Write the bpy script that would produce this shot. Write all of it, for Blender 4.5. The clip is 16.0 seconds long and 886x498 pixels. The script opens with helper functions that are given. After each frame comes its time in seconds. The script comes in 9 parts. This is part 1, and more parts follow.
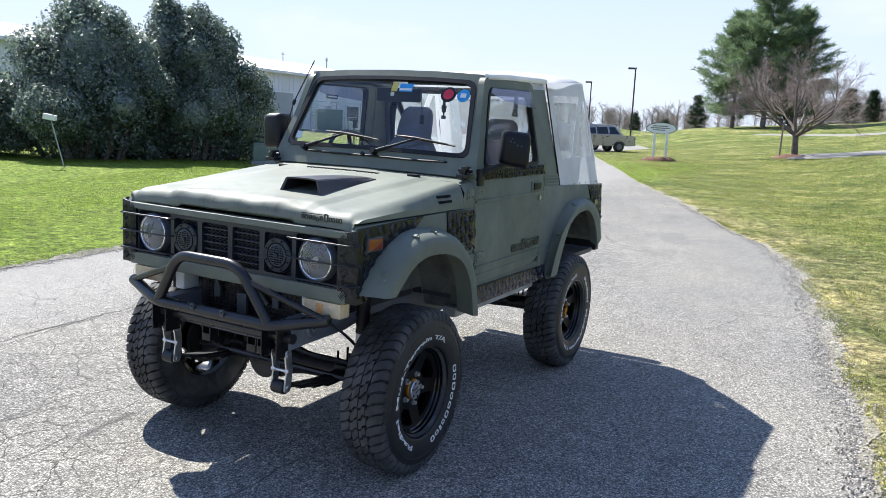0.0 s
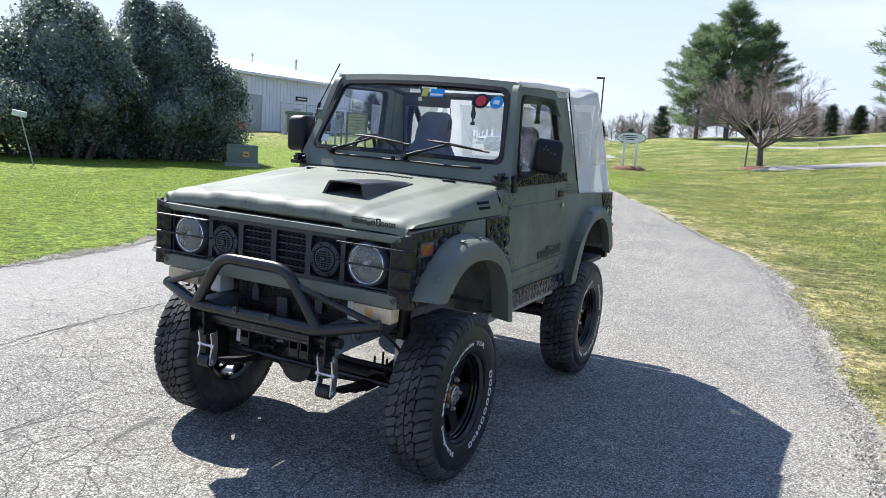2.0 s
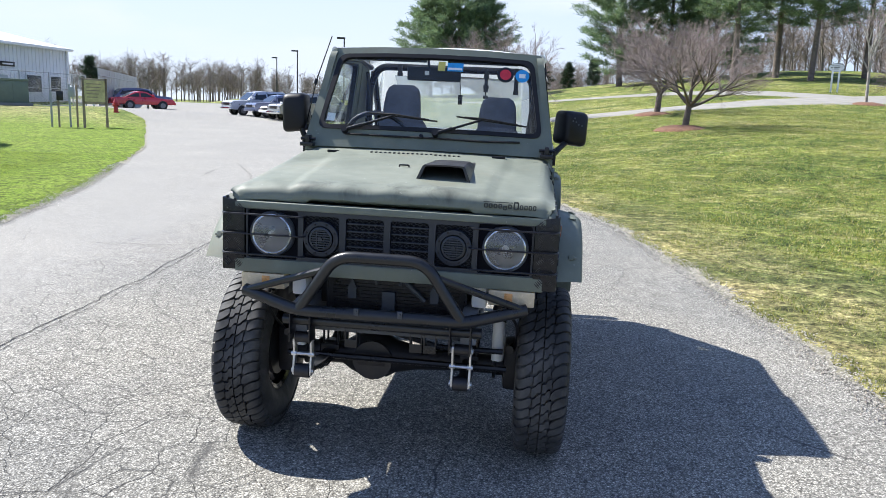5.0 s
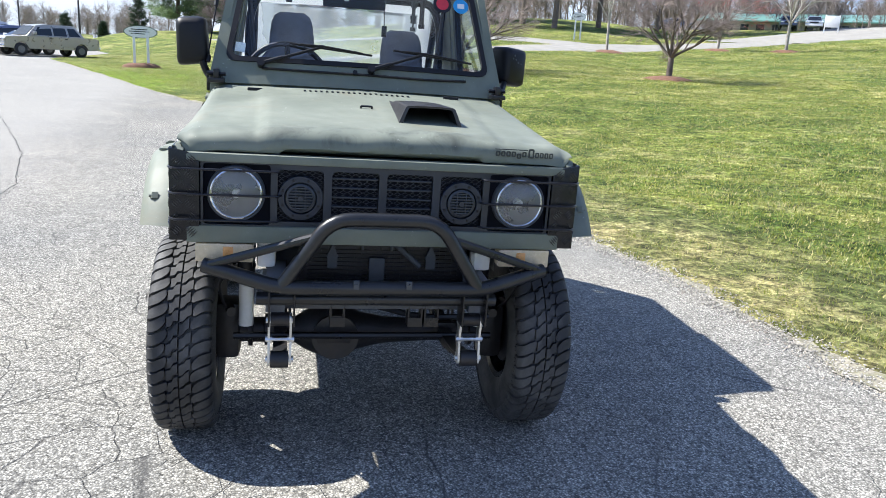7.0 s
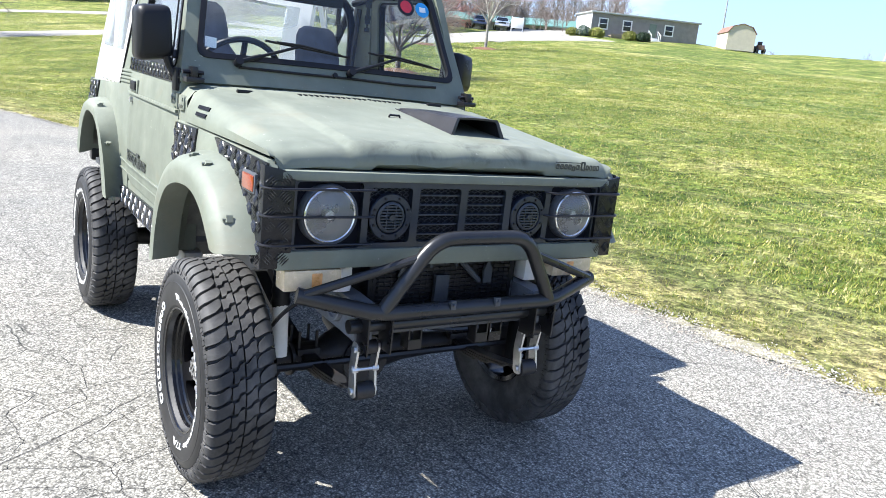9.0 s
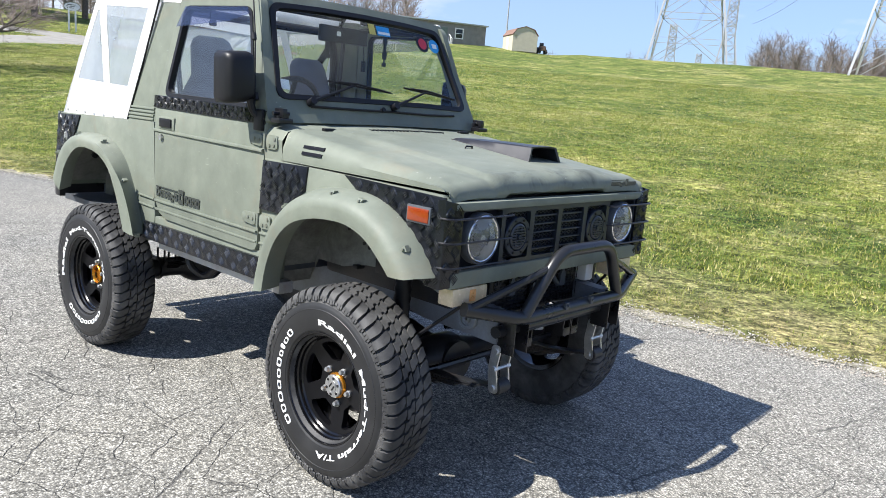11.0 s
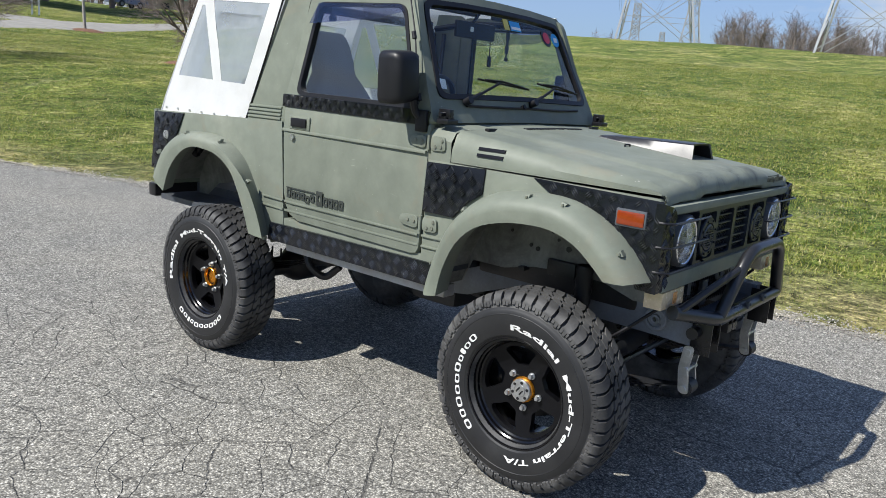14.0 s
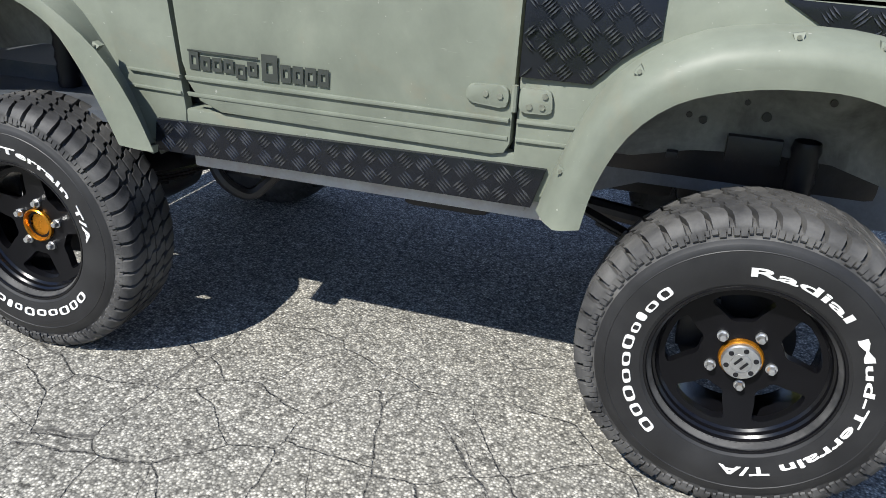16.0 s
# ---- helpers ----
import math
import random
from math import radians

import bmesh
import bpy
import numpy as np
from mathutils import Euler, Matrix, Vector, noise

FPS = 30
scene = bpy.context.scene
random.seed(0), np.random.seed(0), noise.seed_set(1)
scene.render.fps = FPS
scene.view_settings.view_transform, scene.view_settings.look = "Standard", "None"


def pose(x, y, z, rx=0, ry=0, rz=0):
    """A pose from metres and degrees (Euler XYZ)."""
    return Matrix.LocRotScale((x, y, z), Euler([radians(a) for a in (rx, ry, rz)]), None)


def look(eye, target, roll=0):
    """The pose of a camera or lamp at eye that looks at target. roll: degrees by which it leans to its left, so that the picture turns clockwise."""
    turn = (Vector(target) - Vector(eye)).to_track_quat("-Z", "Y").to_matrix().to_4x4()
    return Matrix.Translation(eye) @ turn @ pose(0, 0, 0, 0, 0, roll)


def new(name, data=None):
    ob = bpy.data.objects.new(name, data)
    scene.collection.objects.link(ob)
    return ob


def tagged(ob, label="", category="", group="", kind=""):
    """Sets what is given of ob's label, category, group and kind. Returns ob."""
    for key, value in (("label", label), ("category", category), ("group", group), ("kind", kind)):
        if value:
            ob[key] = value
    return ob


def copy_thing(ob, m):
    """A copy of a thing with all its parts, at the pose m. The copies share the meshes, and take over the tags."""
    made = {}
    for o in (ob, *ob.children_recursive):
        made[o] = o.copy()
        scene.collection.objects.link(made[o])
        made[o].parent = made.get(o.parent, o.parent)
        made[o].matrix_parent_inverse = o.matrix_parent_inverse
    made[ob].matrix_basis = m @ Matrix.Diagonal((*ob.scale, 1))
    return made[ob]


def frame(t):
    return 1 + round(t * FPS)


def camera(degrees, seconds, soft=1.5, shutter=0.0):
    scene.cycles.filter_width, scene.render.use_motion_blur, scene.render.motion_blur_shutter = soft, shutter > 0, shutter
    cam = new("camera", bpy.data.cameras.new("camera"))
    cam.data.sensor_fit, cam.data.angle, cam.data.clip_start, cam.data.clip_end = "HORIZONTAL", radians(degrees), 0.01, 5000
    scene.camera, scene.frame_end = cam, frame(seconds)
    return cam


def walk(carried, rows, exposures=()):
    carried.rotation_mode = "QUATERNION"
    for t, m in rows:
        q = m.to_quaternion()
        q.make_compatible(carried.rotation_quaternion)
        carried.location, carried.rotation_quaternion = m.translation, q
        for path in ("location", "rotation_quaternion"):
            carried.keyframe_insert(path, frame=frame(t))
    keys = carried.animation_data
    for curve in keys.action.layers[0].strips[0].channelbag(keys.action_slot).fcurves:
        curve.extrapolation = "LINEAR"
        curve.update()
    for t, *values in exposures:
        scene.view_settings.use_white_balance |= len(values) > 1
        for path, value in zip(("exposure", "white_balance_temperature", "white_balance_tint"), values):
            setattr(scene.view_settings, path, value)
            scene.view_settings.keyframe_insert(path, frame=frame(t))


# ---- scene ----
cam = camera(59.8, 16.0, soft=0.5)
PATH = [
    (0, (2.508, -2.991, 1.609), (1.551, -1.263, 1.296), 2.5),
    (0.5, (2.5, -3.039, 1.608), (1.555, -1.302, 1.31), 2.8),
    (1, (2.471, -3.061, 1.607), (1.537, -1.317, 1.316), 3.3),
    (1.5, (2.39, -3.098, 1.608), (1.474, -1.344, 1.316), 3.7),
    (2, (2.187, -3.164, 1.593), (1.311, -1.391, 1.298), 3.7),
    (2.5, (1.923, -3.262, 1.629), (1.115, -1.457, 1.333), 3.5),
    (3, (1.66, -3.48, 1.625), (0.943, -1.637, 1.326), 3.3),
    (3.5, (1.43, -3.602, 1.641), (0.822, -1.721, 1.338), 2.8),
    (3.7, (1.309, -3.605, 1.617), (0.746, -1.71, 1.311), 2.5),
    (5.8, (0.275, -3.445, 1.576), (0.278, -1.486, 1.174), 2.3),
    (6, (0.197, -3.378, 1.557), (0.26, -1.422, 1.145), 2.4),
    (6.5, (-0.02, -3.232, 1.512), (0.2, -1.295, 1.065), 2.8),
    (7, (-0.302, -3.093, 1.522), (0.089, -1.19, 1.046), 3.3),
    (7.5, (-0.543, -2.91, 1.485), (0.032, -1.059, 0.992), 4.0),
    (8, (-0.8, -2.741, 1.498), (-0.041, -0.958, 1.005), 4.7),
    (8.5, (-1.16, -2.668, 1.501), (-0.226, -0.964, 1.026), 5.4),
    (9, (-1.456, -2.575, 1.51), (-0.376, -0.952, 1.06), 5.8),
    (9.2, (-1.571, -2.52, 1.497), (-0.439, -0.933, 1.054), 5.8),
    (11.3, (-2.785, -2.145, 1.567), (-1.295, -0.868, 1.178), 4.6),
    (11.5, (-2.921, -2.163, 1.579), (-1.422, -0.895, 1.201), 4.7),
    (12, (-3.137, -2.195, 1.627), (-1.624, -0.936, 1.271), 4.8),
    (12.5, (-3.206, -2.181, 1.631), (-1.686, -0.929, 1.281), 5.0),
    (13, (-3.222, -2.12, 1.62), (-1.698, -0.877, 1.255), 5.0),
    (13.5, (-3.179, -1.879, 1.569), (-1.657, -0.644, 1.172), 4.7),
    (14, (-3.104, -1.493, 1.568), (-1.588, -0.266, 1.126), 4.0),
    (14.5, (-3.096, -1.038, 1.511), (-1.582, 0.168, 1.006), 3.3),
    (15, (-3.019, -0.633, 1.471), (-1.479, 0.499, 0.882), 2.5),
    (15.5, (-2.763, -0.158, 1.467), (-1.154, 0.798, 0.761), 2.1),
    (16, (-2.427, 0.214, 1.384), (-0.694, 0.748, 0.539), 2.6),
]
walk(cam, [(t, look(eye, target, roll)) for t, eye, target, roll in PATH],
     [(0, 1.08, 6100, 11), (3.7, 1.08, 6100, 11), (5.8, 1.06, 6050, 10), (7, 1.24, 6050, 10), (8, 1.44, 6050, 10), (9, 1.56, 6050, 10), (11.3, 0.92, 6150, 10), (12, 0.64, 6150, 10), (12.5, 0.46, 6150, 10), (14, 0.5, 6150, 9), (16, 0.7, 6150, 9)])

# world and sun: a clear spring day, sun high behind the car's right rear quarter
SUN_TO = Vector((-0.79, 0.37, 1.0)).normalized()
world = bpy.data.worlds.new("sky")
scene.world = world
world.use_nodes = True
wn, wl = world.node_tree.nodes, world.node_tree.links
wn.clear()
sky = wn.new("ShaderNodeTexSky")
sky.sky_type = 'NISHITA'
sky.sun_disc = False
sky.sun_elevation = math.asin(SUN_TO.z)
sky.sun_rotation = math.atan2(SUN_TO.x, SUN_TO.y)
sky.air_density, sky.dust_density, sky.ozone_density = 1.0, 1.0, 2.0
wgeo = wn.new("ShaderNodeTexCoord")
wmap = wn.new("ShaderNodeMapping")
wmap.inputs["Scale"].default_value = (1.0, 1.0, 3.2)
wnoise = wn.new("ShaderNodeTexNoise")
wnoise.inputs["Scale"].default_value = 3.1
wnoise.inputs["Detail"].default_value = 7.0
wnoise.inputs["Roughness"].default_value = 0.52
wramp = wn.new("ShaderNodeValToRGB")
wramp.color_ramp.elements[0].position, wramp.color_ramp.elements[1].position = 0.535, 0.65
wramp.color_ramp.elements[0].color = (0.08, 0.08, 0.08, 1)
wmix = wn.new("ShaderNodeMixRGB")
wmix.inputs["Color2"].default_value = (12.2, 13.1, 14.4, 1)
wbg = wn.new("ShaderNodeBackground")
wbg.inputs["Strength"].default_value = 0.036
wout = wn.new("ShaderNodeOutputWorld")
wl.new(wgeo.outputs["Generated"], wmap.inputs["Vector"])
wl.new(wmap.outputs["Vector"], wnoise.inputs["Vector"])
wl.new(wnoise.outputs["Fac"], wramp.inputs["Fac"])
# haze lies near the horizon, thicker on the sun's side; clear blue overhead
wdot = wn.new("ShaderNodeVectorMath")
wdot.operation = 'DOT_PRODUCT'
wdot.inputs[1].default_value = SUN_TO
wl.new(wgeo.outputs["Generated"], wdot.inputs[0])
whaze = wn.new("ShaderNodeMapRange")
whaze.interpolation_type = 'SMOOTHSTEP'
whaze.inputs["From Min"].default_value, whaze.inputs["From Max"].default_value = -0.25, 0.45
whaze.inputs["To Min"].default_value, whaze.inputs["To Max"].default_value = 0.46, 0.97
wl.new(wdot.outputs["Value"], whaze.inputs["Value"])
wscreen = wn.new("ShaderNodeMixRGB")
wscreen.blend_type = 'SCREEN'
wscreen.inputs["Fac"].default_value = 1.0
wl.new(wramp.outputs["Color"], wscreen.inputs["Color1"])
wsep = wn.new("ShaderNodeSeparateXYZ")
wl.new(wgeo.outputs["Generated"], wsep.inputs["Vector"])
wlow = wn.new("ShaderNodeMapRange")
wlow.interpolation_type = 'SMOOTHSTEP'
wlow.inputs["From Min"].default_value, wlow.inputs["From Max"].default_value = 0.0, 0.55
wlow.inputs["To Min"].default_value, wlow.inputs["To Max"].default_value = 1.0, 0.08
wl.new(wsep.outputs["Z"], wlow.inputs["Value"])
wthick = wn.new("ShaderNodeMath")
wthick.operation = 'MULTIPLY'
wl.new(whaze.outputs["Result"], wthick.inputs[0])
wl.new(wlow.outputs["Result"], wthick.inputs[1])
wl.new(wthick.outputs["Value"], wscreen.inputs["Color2"])
wl.new(wscreen.outputs["Color"], wmix.inputs["Fac"])
wtint = wn.new("ShaderNodeMixRGB")
wtint.blend_type = 'MULTIPLY'
wtint.inputs["Fac"].default_value = 1.0
wtint.inputs["Color2"].default_value = (0.66, 1.42, 2.55, 1)
wl.new(sky.outputs["Color"], wtint.inputs["Color1"])
wl.new(wtint.outputs["Color"], wmix.inputs["Color1"])
wl.new(wmix.outputs["Color"], wbg.inputs["Color"])
wl.new(wbg.outputs["Background"], wout.inputs["Surface"])
sun_data = bpy.data.lights.new("sun", 'SUN')
sun_data.energy, sun_data.angle, sun_data.color = 5.0, radians(0.55), (1.0, 0.935, 0.83)
sun = new("sun", sun_data)
sun.matrix_world = look(SUN_TO * 60, (0, 0, 0))


# ---- materials ----
def nodes_of(name):
    m = bpy.data.materials.new(name)
    m.use_nodes = True
    n = m.node_tree.nodes
    return m, n, m.node_tree.links, n["Principled BSDF"]


def mul(c, k):
    return (min(c[0] * k, 1), min(c[1] * k, 1), min(c[2] * k, 1), 1)


def noise_node(n, l, vec, scale, detail=4.0, rough=0.55, distort=0.0):
    t = n.new("ShaderNodeTexNoise")
    t.inputs["Scale"].default_value, t.inputs["Detail"].default_value = scale, detail
    t.inputs["Roughness"].default_value, t.inputs["Distortion"].default_value = rough, distort
    l.new(vec, t.inputs["Vector"])
    return t.outputs["Fac"]


def ramp_node(n, l, fac, stops):
    r = n.new("ShaderNodeValToRGB")
    el = r.color_ramp.elements
    while len(el) < len(stops):
        el.new(0.5)
    for e, (p, c) in zip(el, stops):
        e.position = p
        e.color = (*c[:3], 1) if hasattr(c, "__len__") else (c, c, c, 1)
    l.new(fac, r.inputs["Fac"])
    return r.outputs["Color"]


def mix_node(n, l, fac, a, b, mode='MIX'):
    m = n.new("ShaderNodeMixRGB")
    m.blend_type = mode
    for sock, v in (("Fac", fac), ("Color1", a), ("Color2", b)):
        if hasattr(v, "is_linked"):
            l.new(v, m.inputs[sock])
        elif hasattr(v, "__len__"):
            m.inputs[sock].default_value = (*v[:3], 1)
        else:
            m.inputs[sock].default_value = v
    return m.outputs["Color"]


def bump_node(n, l, height, strength, distance, normal=None):
    b = n.new("ShaderNodeBump")
    b.inputs["Strength"].default_value, b.inputs["Distance"].default_value = strength, distance
    l.new(height, b.inputs["Height"])
    if normal is not None:
        l.new(normal, b.inputs["Normal"])
    return b.outputs["Normal"]


def mat(name, col, rough=0.6, metal=0.0, var=0.15, scale=6.0, fine=90.0, bump=0.15, dist=0.002, dirt=None, dirt_amt=0.0,
        spec=0.5, coat=0.0, per_object=0.0):
    m, n, l, p = nodes_of(name)
    vec = n.new("ShaderNodeTexCoord").outputs["Object"]
    a = noise_node(n, l, vec, scale)
    b = noise_node(n, l, vec, fine, 3.0)
    c1 = ramp_node(n, l, a, [(0.3, mul(col, 1 - var)), (0.7, mul(col, 1 + var))])
    c2 = ramp_node(n, l, b, [(0.3, (1 - var * 0.5,) * 3), (0.7, (1 + var * 0.3,) * 3)])
    c = mix_node(n, l, 1.0, c1, c2, 'MULTIPLY')
    if dirt is not None:
        d = noise_node(n, l, vec, scale * 0.6, 6.0, 0.65, 0.6)
        f = ramp_node(n, l, d, [(0.42, 0.0), (0.75, dirt_amt)])
        c = mix_node(n, l, f, c, dirt)
    if per_object:
        info = n.new("ShaderNodeObjectInfo")
        r = ramp_node(n, l, info.outputs["Random"], [(0.0, (1 - per_object,) * 3), (1.0, (1.0,) * 3)])
        c = mix_node(n, l, 1.0, c, r, 'MULTIPLY')
    l.new(c, p.inputs["Base Color"])
    rr = n.new("ShaderNodeMapRange")
    rr.inputs["To Min"].default_value, rr.inputs["To Max"].default_value = max(rough - 0.12, 0.02), min(rough + 0.12, 1)
    l.new(a, rr.inputs["Value"])
    l.new(rr.outputs["Result"], p.inputs["Roughness"])
    p.inputs["Metallic"].default_value = metal
    p.inputs["Specular IOR Level"].default_value = spec
    p.inputs["Coat Weight"].default_value = coat
    if bump:
        l.new(bump_node(n, l, b, bump, dist), p.inputs["Normal"])
    return m


def pane_mat(name, tint, gloss_rough=0.02, cloud=0.0, cloud_col=(0.7, 0.72, 0.75)):
    """A thin clear sheet: see-through, with a mirror reflection; cloud: share of milky scatter."""
    m, n, l, p = nodes_of(name)
    n.remove(p)
    out = n["Material Output"]
    tr = n.new("ShaderNodeBsdfTransparent")
    tr.inputs["Color"].default_value = (*tint, 1)
    gl = n.new("ShaderNodeBsdfGlossy")
    gl.inputs["Roughness"].default_value = gloss_rough
    lw = n.new("ShaderNodeLayerWeight")
    lw.inputs["Blend"].default_value = 0.5
    pw = n.new("ShaderNodeMath")
    pw.operation = 'POWER'
    pw.inputs[1].default_value = 4.0
    l.new(lw.outputs["Facing"], pw.inputs[0])
    fr = n.new("ShaderNodeMapRange")
    fr.inputs["To Min"].default_value, fr.inputs["To Max"].default_value = 0.06, 0.9
    l.new(pw.outputs["Value"], fr.inputs["Value"])
    mx = n.new("ShaderNodeMixShader")
    l.new(fr.outputs["Result"], mx.inputs["Fac"])
    base = tr.outputs["BSDF"]
    if cloud:
        df = n.new("ShaderNodeBsdfDiffuse")
        df.inputs["Color"].default_value = (*cloud_col, 1)
        tl = n.new("ShaderNodeBsdfTranslucent")
        tl.inputs["Color"].default_value = (*cloud_col, 1)
        m1 = n.new("ShaderNodeMixShader")
        m1.inputs["Fac"].default_value = 0.5
        l.new(df.outputs["BSDF"], m1.inputs[1])
        l.new(tl.outputs["BSDF"], m1.inputs[2])
        m2 = n.new("ShaderNodeMixShader")
        vec = n.new("ShaderNodeTexCoord").outputs["Object"]
        f = ramp_node(n, l, noise_node(n, l, vec, 3.0, 5.0), [(0.3, cloud * 0.7), (0.7, min(cloud * 1.3, 1))])
        l.new(f, m2.inputs["Fac"])
        l.new(base, m2.inputs[1])
        l.new(m1.outputs["Shader"], m2.inputs[2])
        base = m2.outputs["Shader"]
    l.new(base, mx.inputs[1])
    l.new(gl.outputs["BSDF"], mx.inputs[2])
    l.new(mx.outputs["Shader"], out.inputs["Surface"])
    return m


def canvas_mat():
    """White coated fabric: some daylight passes through it."""
    m, n, l, p = nodes_of("white_vinyl_canvas")
    vec = n.new("ShaderNodeTexCoord").outputs["Object"]
    c = ramp_node(n, l, noise_node(n, l, vec, 2.5, 6.0, 0.6), [(0.35, (0.66, 0.655, 0.63)), (0.62, (0.82, 0.82, 0.81))])
    l.new(c, p.inputs["Base Color"])
    p.inputs["Roughness"].default_value = 0.5
    l.new(bump_node(n, l, noise_node(n, l, vec, 9.0, 5.0), 0.35, 0.012), p.inputs["Normal"])
    tl = n.new("ShaderNodeBsdfTranslucent")
    tl.inputs["Color"].default_value = (0.75, 0.77, 0.8, 1)
    mx = n.new("ShaderNodeMixShader")
    mx.inputs["Fac"].default_value = 0.3
    l.new(p.outputs["BSDF"], mx.inputs[1])
    l.new(tl.outputs["BSDF"], mx.inputs[2])
    l.new(mx.outputs["Shader"], n["Material Output"].inputs["Surface"])
    return m


def paint_mat():
    """Flat olive spray paint: cloudy fading, dull dust on flat faces, scuffs."""
    m, n, l, p = nodes_of("matt_olive_paint")
    vec = n.new("ShaderNodeTexCoord").outputs["Object"]
    c = ramp_node(n, l, noise_node(n, l, vec, 1.7, 6.0, 0.6, 0.5), [(0.3, (0.13, 0.144, 0.116)), (0.5, (0.164, 0.181, 0.145)), (0.72, (0.22, 0.233, 0.188))])
    v = ramp_node(n, l, noise_node(n, l, vec, 11.0, 5.0, 0.65), [(0.3, (0.9,) * 3), (0.7, (1.08,) * 3)])
    c = mix_node(n, l, 1.0, c, v, 'MULTIPLY')
    sc = n.new("ShaderNodeMapping")
    sc.inputs["Scale"].default_value = (9.0, 2.2, 30.0)
    l.new(vec, sc.inputs["Vector"])
    scratch = ramp_node(n, l, noise_node(n, l, sc.outputs["Vector"], 6.0, 2.0), [(0.72, 0.0), (0.78, 0.5)])
    c = mix_node(n, l, scratch, c, (0.3, 0.31, 0.27))
    smear = ramp_node(n, l, noise_node(n, l, vec, 2.7, 5.0, 0.7, 1.2), [(0.56, 0.0), (0.75, 0.4)])
    c = mix_node(n, l, smear, c, (0.2, 0.165, 0.11))
    # dark oily smudges along the bonnet's front edge
    sep = n.new("ShaderNodeSeparateXYZ")
    l.new(vec, sep.inputs["Vector"])
    edge = ramp_node(n, l, sep.outputs["Y"], [(0.0, 1.0), (1.0, 1.0)])
    for sock, stops in (("Y", (-0.30, -0.40)), ("Z", (1.195, 1.215)), ("X", (0.42, 0.25)), ("X", (-0.52, -0.36))):
        r = n.new("ShaderNodeMapRange")
        r.inputs["From Min"].default_value, r.inputs["From Max"].default_value = stops
        l.new(sep.outputs[sock], r.inputs["Value"])
        edge = mix_node(n, l, 1.0, edge, r.outputs["Result"], 'MULTIPLY')
    smudge = ramp_node(n, l, noise_node(n, l, vec, 7.5, 5.0, 0.7, 0.8), [(0.48, 0.0), (0.68, 0.6)])
    c = mix_node(n, l, mix_node(n, l, 1.0, edge, smudge, 'MULTIPLY'), c, (0.035, 0.037, 0.032))
    spot = ramp_node(n, l, noise_node(n, l, vec, 70.0, 2.0), [(0.73, 0.0), (0.77, 0.6)])
    c = mix_node(n, l, spot, c, (0.38, 0.38, 0.34))
    l.new(c, p.inputs["Base Color"])
    r = ramp_node(n, l, noise_node(n, l, vec, 3.0, 5.0), [(0.3, 0.46), (0.7, 0.66)])
    l.new(r, p.inputs["Roughness"])
    p.inputs["Specular IOR Level"].default_value = 0.28
    l.new(bump_node(n, l, noise_node(n, l, vec, 3.2, 3.0), 0.12, 0.02), p.inputs["Normal"])
    return m


